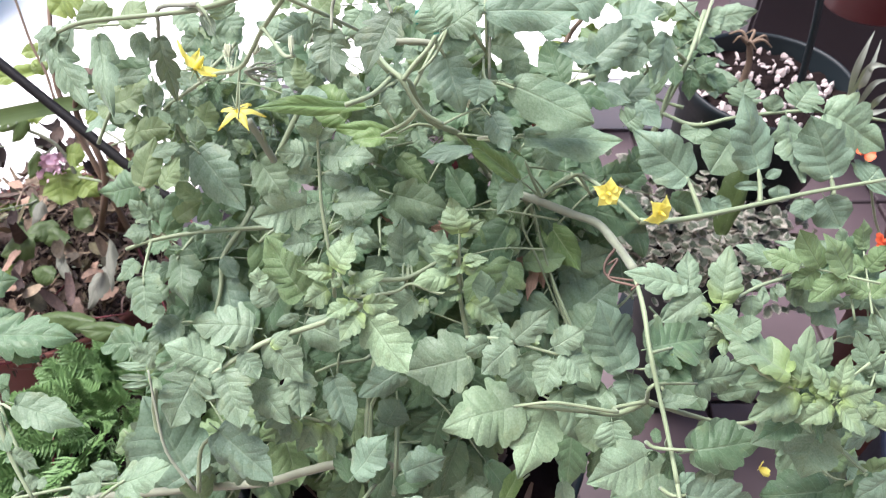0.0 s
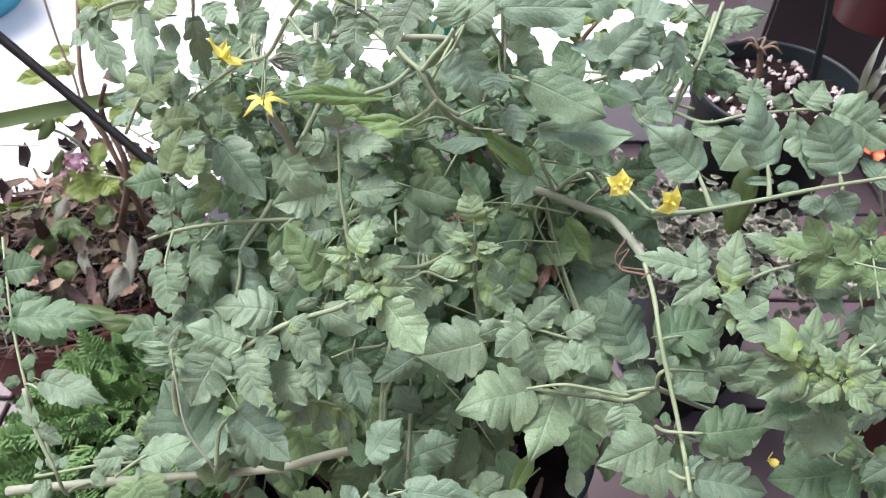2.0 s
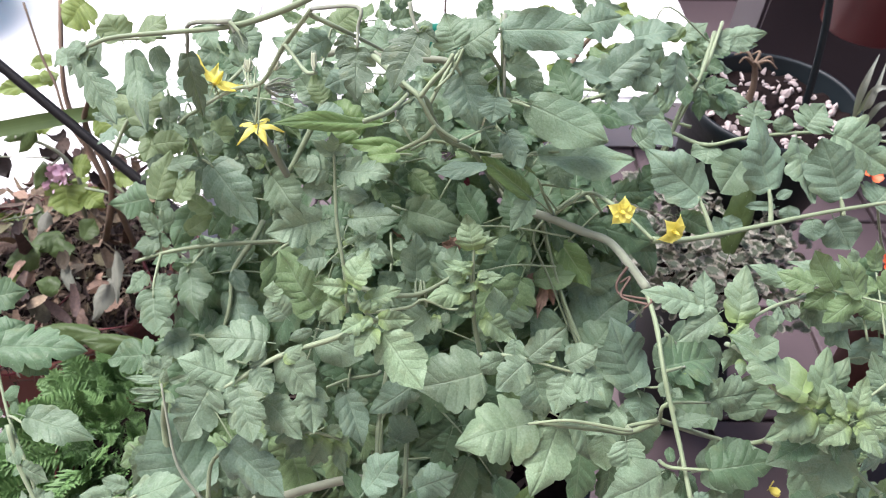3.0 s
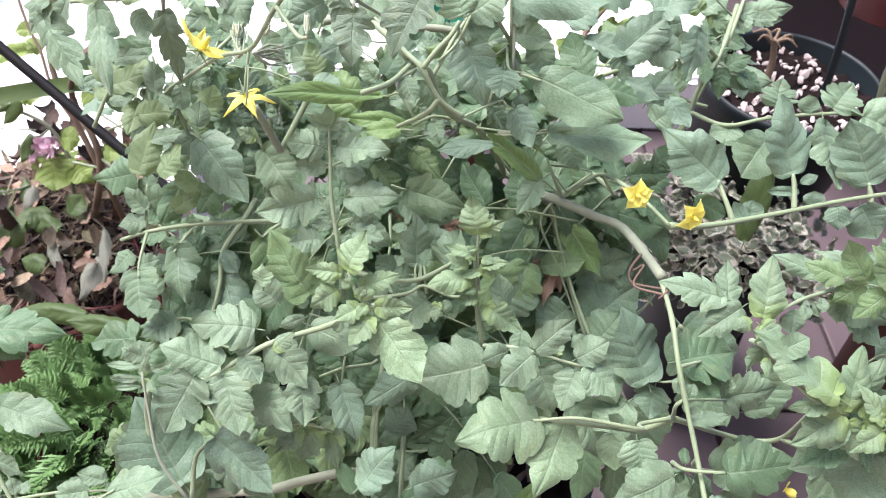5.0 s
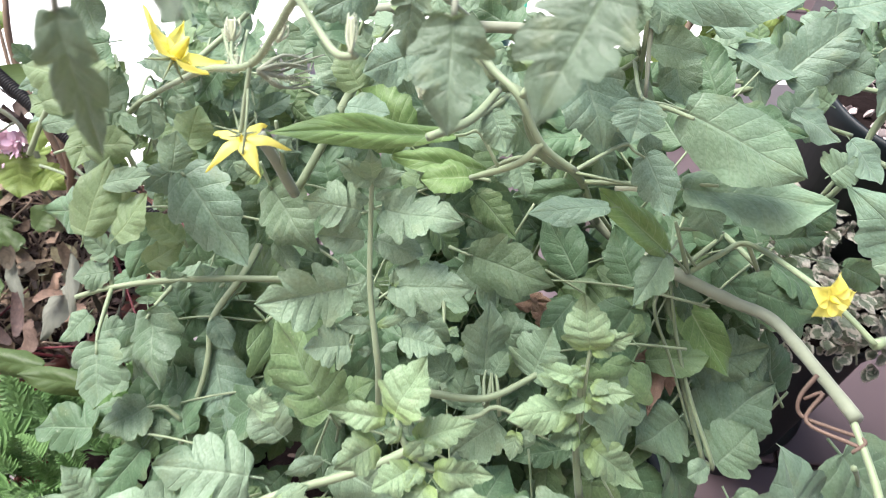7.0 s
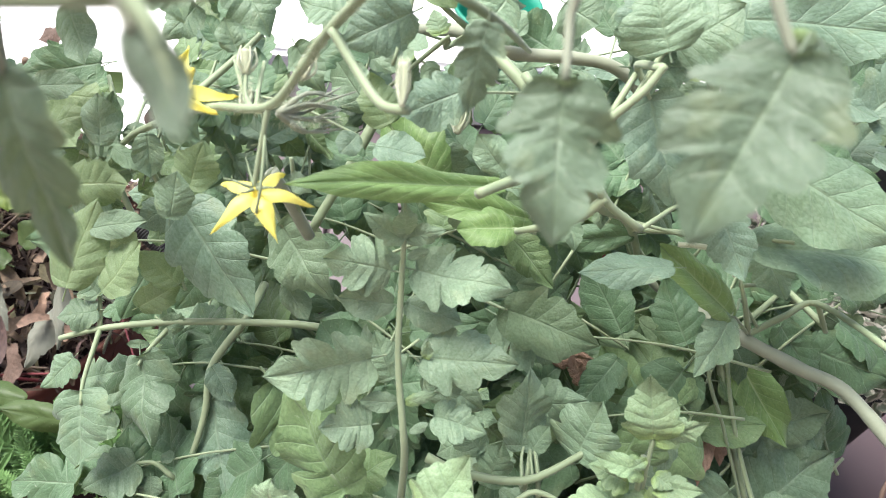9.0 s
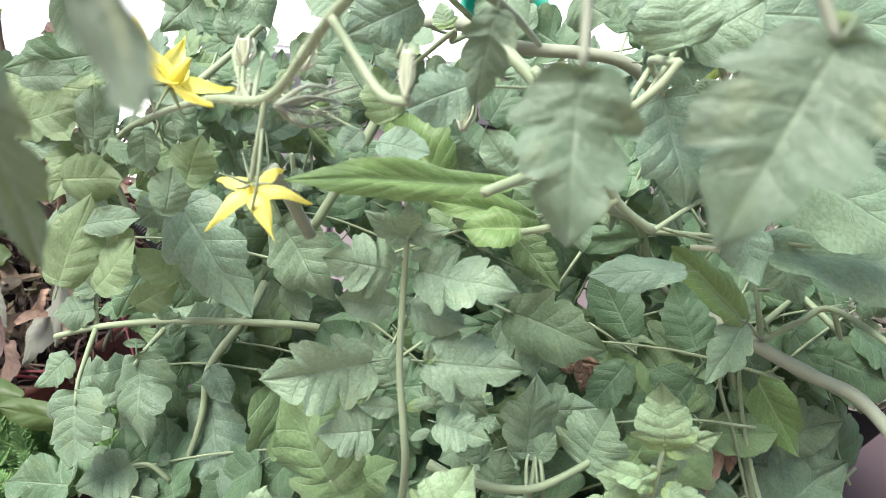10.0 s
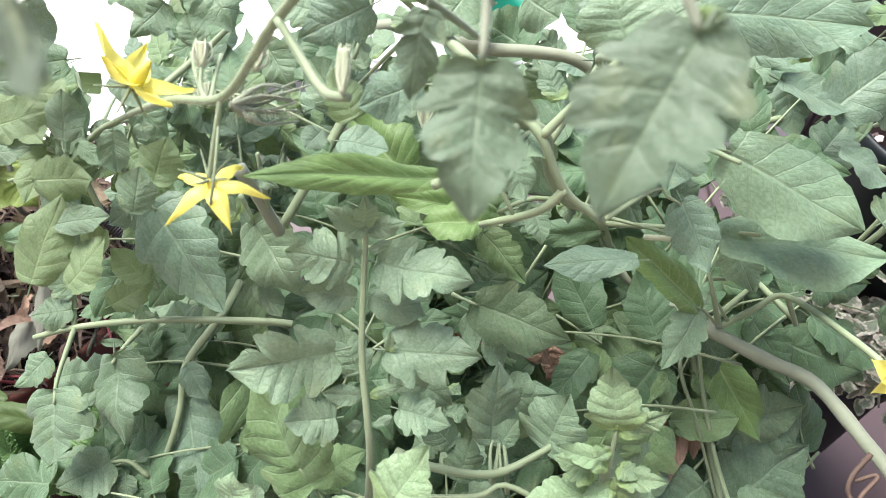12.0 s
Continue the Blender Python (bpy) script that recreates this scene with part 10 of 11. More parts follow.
def flower(plant, place, facing, size, spin=0.0, open_=1.0, broad=0.17):
    """A star of five pointed, reflexed yellow petals round a cone of anthers, with green sepals behind."""
    hub = new("flower")
    hub.empty_display_size = 0.005
    hub.parent = plant
    d = Vector(facing).normalized()
    hub.matrix_basis = Matrix.LocRotScale(place, d.to_track_quat("Z", "Y") @ Matrix.Rotation(spin, 3, "Z").to_quaternion(), (size, size, size))
    for k in range(5):
        bm = bmesh.new()
        rows = 8
        grid = []
        for i in range(rows + 1):
            v = i / rows
            w = broad * math.sin(math.pi * min(1, 0.16 + 0.84 * v) ** 0.7) + 0.005 * (1 - v)
            bow = open_ * (0.10 * v - 0.34 * v * v)
            grid.append([bm.verts.new((0.10 + v * (0.9 - 0.12 * abs(s)), s * w, bow + 0.35 * abs(s) ** 2 * w * 1.5 + 0.02 * math.sin(9 * v + k))) for s in (-1, -0.5, 0, 0.5, 1)])
        for r0, r1 in zip(grid, grid[1:]):
            for j in range(4):
                bm.faces.new((r0[j], r0[j + 1], r1[j + 1], r1[j]))
        bmesh.ops.rotate(bm, verts=bm.verts, matrix=Matrix.Rotation(2 * math.pi * k / 5 + 0.12 * math.sin(5 * k), 3, "Z"))
        part("petal", bm, PETAL, hub)
        bm = bmesh.new()
        tube(bm, ((0.05, 0, -0.10), (0.28, 0, -0.24), (0.48, 0, -0.34 - 0.06 * (k % 2))), 0.035, 0.010, 5, steps=3)
        bmesh.ops.rotate(bm, verts=bm.verts, matrix=Matrix.Rotation(2 * math.pi * (k + 0.5) / 5, 3, "Z"))
        part("sepal", bm, STEM, hub)
    bm = bmesh.new()
    spun(bm, [(0.001, -0.1), (0.10, -0.05), (0.13, 0.12), (0.09, 0.30), (0.04, 0.44), (0.001, 0.47)], 10)
    part("anther_cone", bm, CONE, hub)
    return hub


def bud(plant, base, tip, r):
    bm = bmesh.new()
    b, t = Vector(base), Vector(tip)
    tube(bm, (b, b.lerp(t, 0.3), b.lerp(t, 0.7), t), r * 0.5, r * 0.9, 7, steps=3)
    hub = part("bud", bm, BUD, plant)
    for k in range(5):
        bm = bmesh.new()
        a = 2 * math.pi * k / 5
        d = (t - b).normalized()
        s = d.orthogonal().normalized()
        o = s * math.cos(a) + d.cross(s) * math.sin(a)
        tube(bm, (b, b.lerp(t, 0.5) + o * r * 1.2, t + o * r * 0.9 + (t - b) * 0.12), r * 0.3, r * 0.08, 5, steps=3)
        part("sepal", bm, BUD, hub)
    return hub


flower(tomato, (-0.1076, 0.3065, 0.6680), (0.03, -0.05, -1.0), 0.0142, 0.4, -1.7, 0.18)
flower(tomato, (-0.1329, 0.3321, 0.6768), (0.50, 0.30, 0.55), 0.0165, 0.9, -1.6, 0.22)
bud(tomato, (-0.1138, 0.3322, 0.6837), (-0.1140, 0.3367, 0.6878), 0.0021)
bud(tomato, (-0.0960, 0.3200, 0.6932), (-0.0951, 0.3236, 0.6964), 0.0018)
hairs = random.Random(4)
bunch = new("bud")
bunch.empty_display_size = 0.005
bunch.parent = tomato
for k in range(13):
    base = Vector((-0.1024, 0.3176, 0.6843))
    end = Vector((-0.0904, 0.3345, 0.6727)) + Vector((hairs.uniform(-0.004, 0.004), hairs.uniform(-0.006, 0.006), hairs.uniform(-0.006, 0.006)))
    bm = bmesh.new()
    tube(bm, (base, base.lerp(end, 0.45) + Vector((0, hairs.uniform(-0.003, 0.003), hairs.uniform(-0.003, 0.003))), end), 0.0008, 0.0002, 6, steps=3)
    part("sepal", bm, GREYSTEM, bunch)
flower(tomato, (0.0965, 0.3065, 0.6083), (0.1, -0.75, 0.45), 0.0104, 0.2, 0.4, 0.42)
flower(tomato, (0.1234, 0.2911, 0.6083), (0.35, -0.7, 0.2), 0.0112, 1.0, 0.5, 0.42)
bud(tomato, (0.0169, 0.3721, 0.6202), (0.0166, 0.3792, 0.6265), 0.0030)
bud(tomato, (-0.0586, 0.3890, 0.6211), (-0.0575, 0.3972, 0.6284), 0.0030)
bud(tomato, (-0.0699, 0.2892, 0.7130), (-0.0702, 0.2955, 0.7183), 0.0011)
bud(tomato, (-0.1157, 0.3328, 0.6714), (-0.1155, 0.3368, 0.6748), 0.0020)



def fuzz(parent, points, r, count, length, rnd):
    """Fine pale hairs standing off a stem, as one mesh."""
    path = smooth_path(points, 8)
    bm = bmesh.new()
    for k in range(count):
        i = rnd.randrange(len(path) - 1)
        d = (path[i + 1] - path[i]).normalized()
        s = d.orthogonal().normalized()
        a = rnd.uniform(0, 6.283)
        o = s * math.cos(a) + d.cross(s) * math.sin(a)
        p = path[i].lerp(path[i + 1], rnd.random()) + o * r * 0.9
        w = d * 0.00007
        bm.faces.new((bm.verts.new(p - w), bm.verts.new(p + w), bm.verts.new(p + o * length * rnd.uniform(0.5, 1.1) + d * length * rnd.uniform(-0.3, 0.3))))
    return tagged(part("hairs", bm, BUD, parent, "fine pale hairs"), kind="stuff")


hair_rnd = random.Random(12)
truss = [Vector(p) for p in ((-0.0705, 0.3064, 0.7348), (-0.0881, 0.3150, 0.7102), (-0.0946, 0.3156, 0.7000), (-0.1041, 0.3164, 0.6872), (-0.1232, 0.3293, 0.6744), (-0.1509, 0.3563, 0.6447))]
fuzz(tomato, truss, 0.0011, 1500, 0.0013, hair_rnd)
fuzz(tomato, [(-0.1024, 0.3176, 0.6843), (-0.0966, 0.3260, 0.6784), (-0.0904, 0.3345, 0.6727)], 0.003, 500, 0.0026, hair_rnd)
fuzz(tomato, [(-0.1128, 0.3246, 0.6810), (-0.1138, 0.3322, 0.6837), (-0.1140, 0.3363, 0.6874)], 0.0012, 350, 0.0014, hair_rnd)
stem(tomato, [(-0.1097, 0.3216, 0.6811), (-0.1128, 0.3267, 0.6816), (-0.1138, 0.3326, 0.6841)], 0.0006)

# ---- the inner foliage of the bush, its shade put into darker leaf colours ----
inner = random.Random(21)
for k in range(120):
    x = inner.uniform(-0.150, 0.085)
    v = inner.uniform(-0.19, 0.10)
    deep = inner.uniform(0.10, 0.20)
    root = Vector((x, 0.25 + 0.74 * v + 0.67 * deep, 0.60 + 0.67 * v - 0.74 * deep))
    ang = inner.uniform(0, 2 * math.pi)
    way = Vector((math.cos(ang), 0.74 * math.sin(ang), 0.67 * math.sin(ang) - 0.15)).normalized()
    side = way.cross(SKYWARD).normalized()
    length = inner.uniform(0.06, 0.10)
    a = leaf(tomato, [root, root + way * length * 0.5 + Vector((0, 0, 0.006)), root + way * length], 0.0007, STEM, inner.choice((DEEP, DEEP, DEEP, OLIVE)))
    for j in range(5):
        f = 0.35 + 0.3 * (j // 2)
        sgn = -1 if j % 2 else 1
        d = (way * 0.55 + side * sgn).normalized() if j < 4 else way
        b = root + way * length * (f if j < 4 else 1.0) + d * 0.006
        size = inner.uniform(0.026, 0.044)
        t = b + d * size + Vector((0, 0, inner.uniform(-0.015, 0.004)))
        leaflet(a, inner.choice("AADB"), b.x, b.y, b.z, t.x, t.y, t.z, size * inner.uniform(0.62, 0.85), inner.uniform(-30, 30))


# ---- pots and plants round it ----
def pot(name, place, r, h, material, label, category="plant pot", rim=0.014, fill=0.024, taper=0.80):
    ob = thing(name, place, label, category)
    bm = bmesh.new()
    spun(bm, [(0.001, 0), (r * taper - 0.004, 0), (r * taper, 0.004), (r * (taper + (1 - taper) * 0.9), h - rim * 1.5), (r * 1.03, h - rim * 1.4), (r * 1.045, h - 0.004),
              (r * 1.03, h), (r * 1.0, h), (r * 0.985, h - 0.003), (r * 0.94, h * 0.55), (0.001, h * 0.5)], 64)
    part("body", bm, material, ob)
    bm = bmesh.new()
    spun(bm, [(0.001, 0)] + [(r * 0.975 * k / 14, 0) for k in range(1, 15)], 64)
    for v in bm.verts:
        v.co.z = h - fill + 0.010 * noise.noise(v.co * 40) + 0.006 * noise.noise(v.co * 110) + 0.003 * noise.noise(v.co * 260)
    part("soil", bm, SOIL, ob)
    return ob


def chunks(name, parent, material, rnd, count, centre, spread, size, stretch=1.0, label=""):
    """Many small uneven crumbs in one mesh."""
    bm = bmesh.new()
    for k in range(count):
        a, q = rnd.uniform(0, 6.283), rnd.random() ** 0.5
        m = Matrix.LocRotScale((centre[0] + spread[0] * q * math.cos(a), centre[1] + spread[1] * q * math.sin(a), centre[2] + rnd.uniform(-0.5, 1) * spread[2]),
                               Euler((rnd.uniform(0, 6), rnd.uniform(0, 6), rnd.uniform(0, 6))), [size * rnd.uniform(0.45, 1.3) * g for g in (stretch, 1, 0.7)])
        new_verts = bmesh.ops.create_icosphere(bm, subdivisions=1, radius=1, matrix=m)["verts"]
        for v in new_verts:
            v.co += Vector((rnd.uniform(-1, 1), rnd.uniform(-1, 1), rnd.uniform(-1, 1))) * size * 0.22
    ob = part(name, bm, material, parent, label, smooth=False)
    return tagged(ob, kind="stuff")


def curled_strip(bm, p, d, length, width, curl, lift):
    """A dry curled strip of leaf."""
    d = Vector(d).normalized()
    s = d.cross(Vector((0, 0, 1))).normalized()
    last = None
    for i in range(6):
        t = i / 5
        c = Vector(p) + d * length * (t - 0.5) * (1 - 0.2 * curl) + Vector((0, 0, lift * math.sin(math.pi * t) + curl * length * (t - 0.5) ** 2))
        w = width * (0.25 + math.sin(math.pi * (0.1 + 0.8 * t)))
        row = [bm.verts.new(c - s * w + Vector((0, 0, w * 0.8 * curl))), bm.verts.new(c), bm.verts.new(c + s * w + Vector((0, 0, w * 0.6)))]
        if last:
            for j in range(2):
                bm.faces.new((last[j], last[j + 1], row[j + 1], row[j]))
        last = row


rnd = random.Random(8)
tomato_pot = pot("tomato_pot", (-0.03, 0.315, 0.0), 0.150, 0.335, BLACKPOT, "dark plastic pot full of soil under the tomato plant")
bm = bmesh.new()
for k in range(60):
    a, q = rnd.uniform(0, 6.28), rnd.random() ** 0.5 * 0.128
    curled_strip(bm, (q * math.cos(a), q * math.sin(a), 0.318), (rnd.uniform(-1, 1), rnd.uniform(-1, 1), 0.1), rnd.uniform(0.02, 0.06), rnd.uniform(0.001, 0.004), rnd.uniform(0, 1), rnd.uniform(0, 0.01))
tagged(part("litter", bm, DRY, tomato_pot, "brown dry roots and leaf scraps"), kind="stuff")

# ---- dark pot of perlite soil, raised on an upturned pot ----
riser = thing("upturned_pot", (0.326, 0.610, 0.0), "dark upturned plastic pot used as a riser", "plant pot")
bm = bmesh.new()
spun(bm, [(0.001, 0.004), (0.086, 0.0), (0.088, 0.02), (0.083, 0.022), (0.066, 0.262), (0.001, 0.264)], 48)
part("body", bm, BLACKPOT, riser)
perlite_pot = pot("perlite_pot", (0.326, 0.610, 0.264), 0.082, 0.215, BLACKPOT, "dark green plastic pot of soil strewn with white perlite", fill=0.020)
chunks("perlite", perlite_pot, PERLITE, rnd, 150, (0, 0, 0.196), (0.076, 0.076, 0.003), 0.0038, 1.35, "white perlite crumbs")
rod_bm = bmesh.new()
hub = Vector((0.326, 0.610, 0.264))
tube(rod_bm, [Vector((0.3342, 0.5634, 0.4855)) - hub, Vector((0.3312, 0.5691, 0.5307)) - hub, Vector((0.3260, 0.5748, 0.5758)) - hub, Vector((0.3202, 0.5802, 0.6072)) - hub], 0.0034, 0.0034, 8, 0.0)
part("hanger_rod", rod_bm, BLACKPOT, perlite_pot, "thin dark green plastic hanger rod")
sapling = thing("bare_cutting", (0.3084, 0.6243, 0.4659), "short brown bare cutting with shrivelled leaves in perlite soil", "plant")
bm = bmesh.new()
tube(bm, [(0, 0, -0.01), (0.001, 0.004, 0.018), (-0.004, 0.008, 0.040)], 0.0042, 0.003, 8)
part("stem", bm, WOOD, sapling)
for k in range(6):
    bm = bmesh.new()
    tube(bm, [(-0.004, 0.008, 0.036), (-0.004 + 0.012 * math.cos(k * 1.1), 0.008 + 0.010 * math.sin(k * 1.1), 0.046), (-0.004 + 0.020 * math.cos(k * 1.1 + 0.4), 0.008 + 0.016 * math.sin(k * 1.1), 0.040)], 0.002, 0.0008, 6)
    part("twig", bm, WOOD, sapling)


def blades_of(kind, material, count=4):
    return [mesh_of("leaf", blade(kind, 301 + 7 * n + ord(kind)), material) for n in range(count)]


def add_leaf(plant, meshes, base, tip, width, twist=0, name="leaf", facing=SKYWARD, label=""):
    ob = new(name, counter.choice(meshes))
    ob.parent = plant
    o = plant.location
    ob.matrix_basis = leaf_pose(Vector(base) - o, Vector(tip) - o, width, twist, facing)
    if label:
        tagged(ob, label)
    return ob


def add_stem(plant, points, r0, r1, material, name="stem", sides=8):
    bm = bmesh.new()
    tube(bm, [Vector(p) - plant.location for p in points], r0, r1, sides, 0.15)
    return part(name, bm, material, plant)


# ---- trailing variegated plant ----
V_LEAF = blades_of("B", VARIEG, 2) + blades_of("A", VARIEG, 6)
pot("trailing_plant_pot", (0.30, 0.55, 0.0), 0.062, 0.300, BLACKPOT, "dark plastic pot behind the trailing variegated plant")
trailing = thing("variegated_trailing_plant", (0.30, 0.545, 0.285), "trailing plant with small grey-green leaves edged in cream", "plant")
for k in range(6):
    a = rnd.uniform(0, 6.28)
    e = Vector((0.27 + 0.10 * math.cos(a), 0.52 + 0.06 * math.sin(a), 0.31 + rnd.uniform(0, 0.06)))
    add_stem(trailing, [(0.30, 0.545, 0.285), (0.27 + 0.05 * math.cos(a), 0.52 + 0.04 * math.sin(a), 0.35), e], 0.0012, 0.0008, GREYSTEM)
for k in range(298):
    x, y = rnd.uniform(0.15, 0.385), rnd.uniform(0.455, 0.60)
    z = 0.402 - 1.5 * ((x - 0.24) ** 2 + (y - 0.50) ** 2) + rnd.uniform(-0.045, 0.012)
    d = Vector((rnd.uniform(-1, 1), rnd.uniform(-1, 0.6), rnd.uniform(-0.4, 0.3))).normalized()
    size = rnd.uniform(0.011, 0.020)
    add_leaf(trailing, V_LEAF, (x, y, z), Vector((x, y, z)) + d * size, size * rnd.uniform(0.65, 0.85), rnd.uniform(-40, 40))
under = bmesh.new()
uvu = under.loops.layers.uv.new("UVMap")
for k in range(420):
    x, y = rnd.uniform(0.16, 0.39), rnd.uniform(0.455, 0.61)
    at = Vector((x, y, 0.365 - 1.5 * ((x - 0.24) ** 2 + (y - 0.50) ** 2) + rnd.uniform(-0.05, 0.0)))
    d = Vector((rnd.uniform(-1, 1), rnd.uniform(-1, 0.6), rnd.uniform(-0.4, 0.3))).normalized()
    size = rnd.uniform(0.010, 0.017)
    m = leaf_pose(at - trailing.location, at + d * size - trailing.location, size * 0.75, rnd.uniform(-40, 40))
    rows = []
    for i in range(6):
        v = i / 5
        w = 0.5 * math.sin(math.pi * (0.04 + 0.92 * v)) ** 0.6
        rows.append([(under.verts.new(m @ Vector((s * w, v, 0.12 * s * s))), (0.5 + 0.5 * s, v)) for s in (-1, -0.5, 0, 0.5, 1)])
    for p, q in zip(rows, rows[1:]):
        for j in range(4):
            quad = (p[j], p[j + 1], q[j + 1], q[j])
            f = under.faces.new([c[0] for c in quad])
            for loop, c in zip(f.loops, quad):
                loop[uvu].uv = c[1]
tagged(part("lower_leaves", under, VARIEG_LOW, trailing, "shaded lower leaves edged in cream"), kind="stuff")
tongue = thing("tongue_leaf_plant", (0.2467, 0.4091, 0.4548), "single broad fleshy green tongue-shaped leaf standing upright", "plant")
add_leaf(tongue, blades_of("B", STRAP, 1), (0.2301, 0.4072, 0.4663), (0.2445, 0.4391, 0.5215), 0.028, 12)

# ---- pots at the open side ----
pot("terracotta_pot", (0.60, 0.50, 0.0), 0.115, 0.33, TERRA, "weathered terracotta pot with orange flowers")
marigold = thing("orange_flowering_plant", (0.57, 0.49, 0.31), "slender plant with small orange-red flowers", "plant")
navy_pot = pot("navy_pot", (0.50, 0.262, 0.0), 0.110, 0.31, NAVYPOT, "dark navy plastic pot of soil")
red_pot = pot("red_wall_pot", (0.665, 1.045, 0.315), 0.088, 0.19, REDPOT, "red plastic pot hung on the dark wall")
bm = bmesh.new()
bmesh.ops.create_cube(bm, size=1, matrix=Matrix.LocRotScale((0, 0.075, 0.13), None, (0.03, 0.03, 0.05)))
part("bracket", bm, REDPOT, red_pot, smooth=False)


def blossom(plant, place, material, size, petals, rnd, name="flower"):
    hub = new(name)
    hub.empty_display_size = 0.004
    hub.parent = plant
    hub.location = Vector(place) - plant.location
    for k in range(petals):
        bm = bmesh.new()
        d = Vector((rnd.uniform(-1, 1), rnd.uniform(-1, 0.5), rnd.uniform(-0.3, 1))).normalized()
        s = d.orthogonal().normalized()
        rows = []
        for i in range(5):
            t = i / 4
            c = d * size * t
            w = size * 0.34 * math.sin(math.pi * (0.12 + 0.72 * t))
            n = d.cross(s)
            rows.append([bm.verts.new(c - s * w + n * w * 0.3), bm.verts.new(c), bm.verts.new(c + s * w + n * w * 0.4)])
        for a, b in zip(rows, rows[1:]):
            for j in range(2):
                bm.faces.new((a[j], a[j + 1], b[j + 1], b[j]))
        part("petal", bm, material, hub)
    return hub


blossom(marigold, (0.3038, 0.3991, 0.5596), ORANGE, 0.008, 8, rnd)
blossom(marigold, (0.3168, 0.3519, 0.5171), ORANGE, 0.007, 7, rnd)
add_stem(marigold, [(0.57, 0.49, 0.31), (0.40, 0.43, 0.42), (0.3075, 0.4017, 0.5552)], 0.0015, 0.001, STEM)
add_stem(marigold, [(0.57, 0.49, 0.31), (0.39, 0.40, 0.39), (0.3207, 0.3534, 0.5118)], 0.0015, 0.001, STEM)
STRIPED = leaf_material("striped_leaf", (0.16, 0.19, 0.15), (0.27, 0.29, 0.25), (0.40, 0.42, 0.36), veins=0.0, relief=0.2, hues=0.3)
striped = thing("striped_leaf_plant", (0.50, 0.60, 0.34), "tuft of narrow grey-green leaves with pale stripes", "plant")


def ribbon(plant, points, width, material, up, label=""):
    """A narrow arching leaf with a shallow channel along its middle."""
    bm = bmesh.new()
    uv = bm.loops.layers.uv.new("UVMap")
    path = smooth_path([Vector(p) - plant.location for p in points], 6)
    rows = []
    for i, p in enumerate(path):
        t = i / (len(path) - 1)
        d = (path[min(i + 1, len(path) - 1)] - path[max(i - 1, 0)]).normalized()
        s = d.cross(Vector(up)).normalized()
        w = 0.5 * width * (0.55 + 0.45 * math.sin(math.pi * min(1, t * 1.3))) * (1 - t ** 4) + 0.0002
        n = s.cross(d)
        rows.append([(bm.verts.new(p + s * w * q + n * w * 0.35 * abs(q)), (0.5 + 0.5 * q, t)) for q in (-1, -0.5, 0, 0.5, 1)])
    for p, q in zip(rows, rows[1:]):
        for j in range(4):
            quad = (p[j], p[j + 1], q[j + 1], q[j])
            f = bm.faces.new([c[0] for c in quad])
            for loop, c in zip(f.loops, quad):
                loop[uv].uv = c[1]
    return part("leaf", bm, material, plant, label)


ribbon(striped, ((0.3701, 0.5438, 0.5015), (0.3649, 0.5441, 0.5287), (0.3681, 0.5503, 0.5477), (0.3770, 0.5631, 0.5593)), 0.0070, STRIPED, (0, -0.6, 0.8))
ribbon(striped, ((0.3763, 0.5457, 0.5033), (0.3714, 0.5366, 0.5220), (0.3755, 0.5429, 0.5411), (0.3829, 0.5576, 0.5543)), 0.0065, STRIPED, (0, -0.6, 0.8))
ribbon(striped, ((0.3732, 0.5476, 0.5050), (0.3730, 0.5393, 0.5378), (0.3903, 0.5400, 0.5385)), 0.0070, STRIPED, (0, -0.6, 0.8))
ribbon(striped, ((0.3856, 0.5323, 0.4912), (0.3839, 0.5255, 0.5119), (0.3927, 0.5246, 0.5246)), 0.0065, STRIPED, (0, -0.6, 0.8))
ribbon(striped, ((0.3778, 0.5380, 0.4963), (0.3814, 0.5366, 0.5220), (0.3965, 0.5404, 0.5253)), 0.0055, STRIPED, (0, -0.6, 0.8))
ribbon(striped, ((0.3701, 0.5342, 0.4929), (0.3814, 0.5180, 0.5052), (0.3990, 0.5217, 0.5086)), 0.0055, STRIPED, (0, -0.6, 0.8))


# ---- green bowl on the ledge ----
bowl = thing("green_bowl", (-0.01, 1.14, 0.12), "small teal-green plastic bowl on the white ledge", "bowl")
bm = bmesh.new()
spun(bm, [(0.001, 0), (0.040, 0), (0.060, 0.09), (0.066, 0.094), (0.066, 0.10), (0.061, 0.10), (0.056, 0.088), (0.036, 0.008), (0.001, 0.008)], 48)
part("body", bm, GREENPOT, bowl)
cane = thing("thin_cane", (-0.005, 1.14, 0.128), "thin reddish-brown plant cane standing in the green bowl", "cane")
bm = bmesh.new()
tube(bm, [(0, 0, 0), (0.002, 0, 0.2), (0.004, 0.01, 0.42)], 0.0022, 0.002, 8)
part("rod", bm, WOOD, cane)
tub = thing("light_blue_tub", (-1.09, 1.43, 0.12), "light blue plastic tub on the white ledge", "tub")
bm = bmesh.new()
spun(bm, [(0.001, 0), (0.13, 0), (0.16, 0.24), (0.168, 0.245), (0.168, 0.26), (0.158, 0.26), (0.125, 0.012), (0.001, 0.012)], 56)
part("body", bm, BLUE, tub)

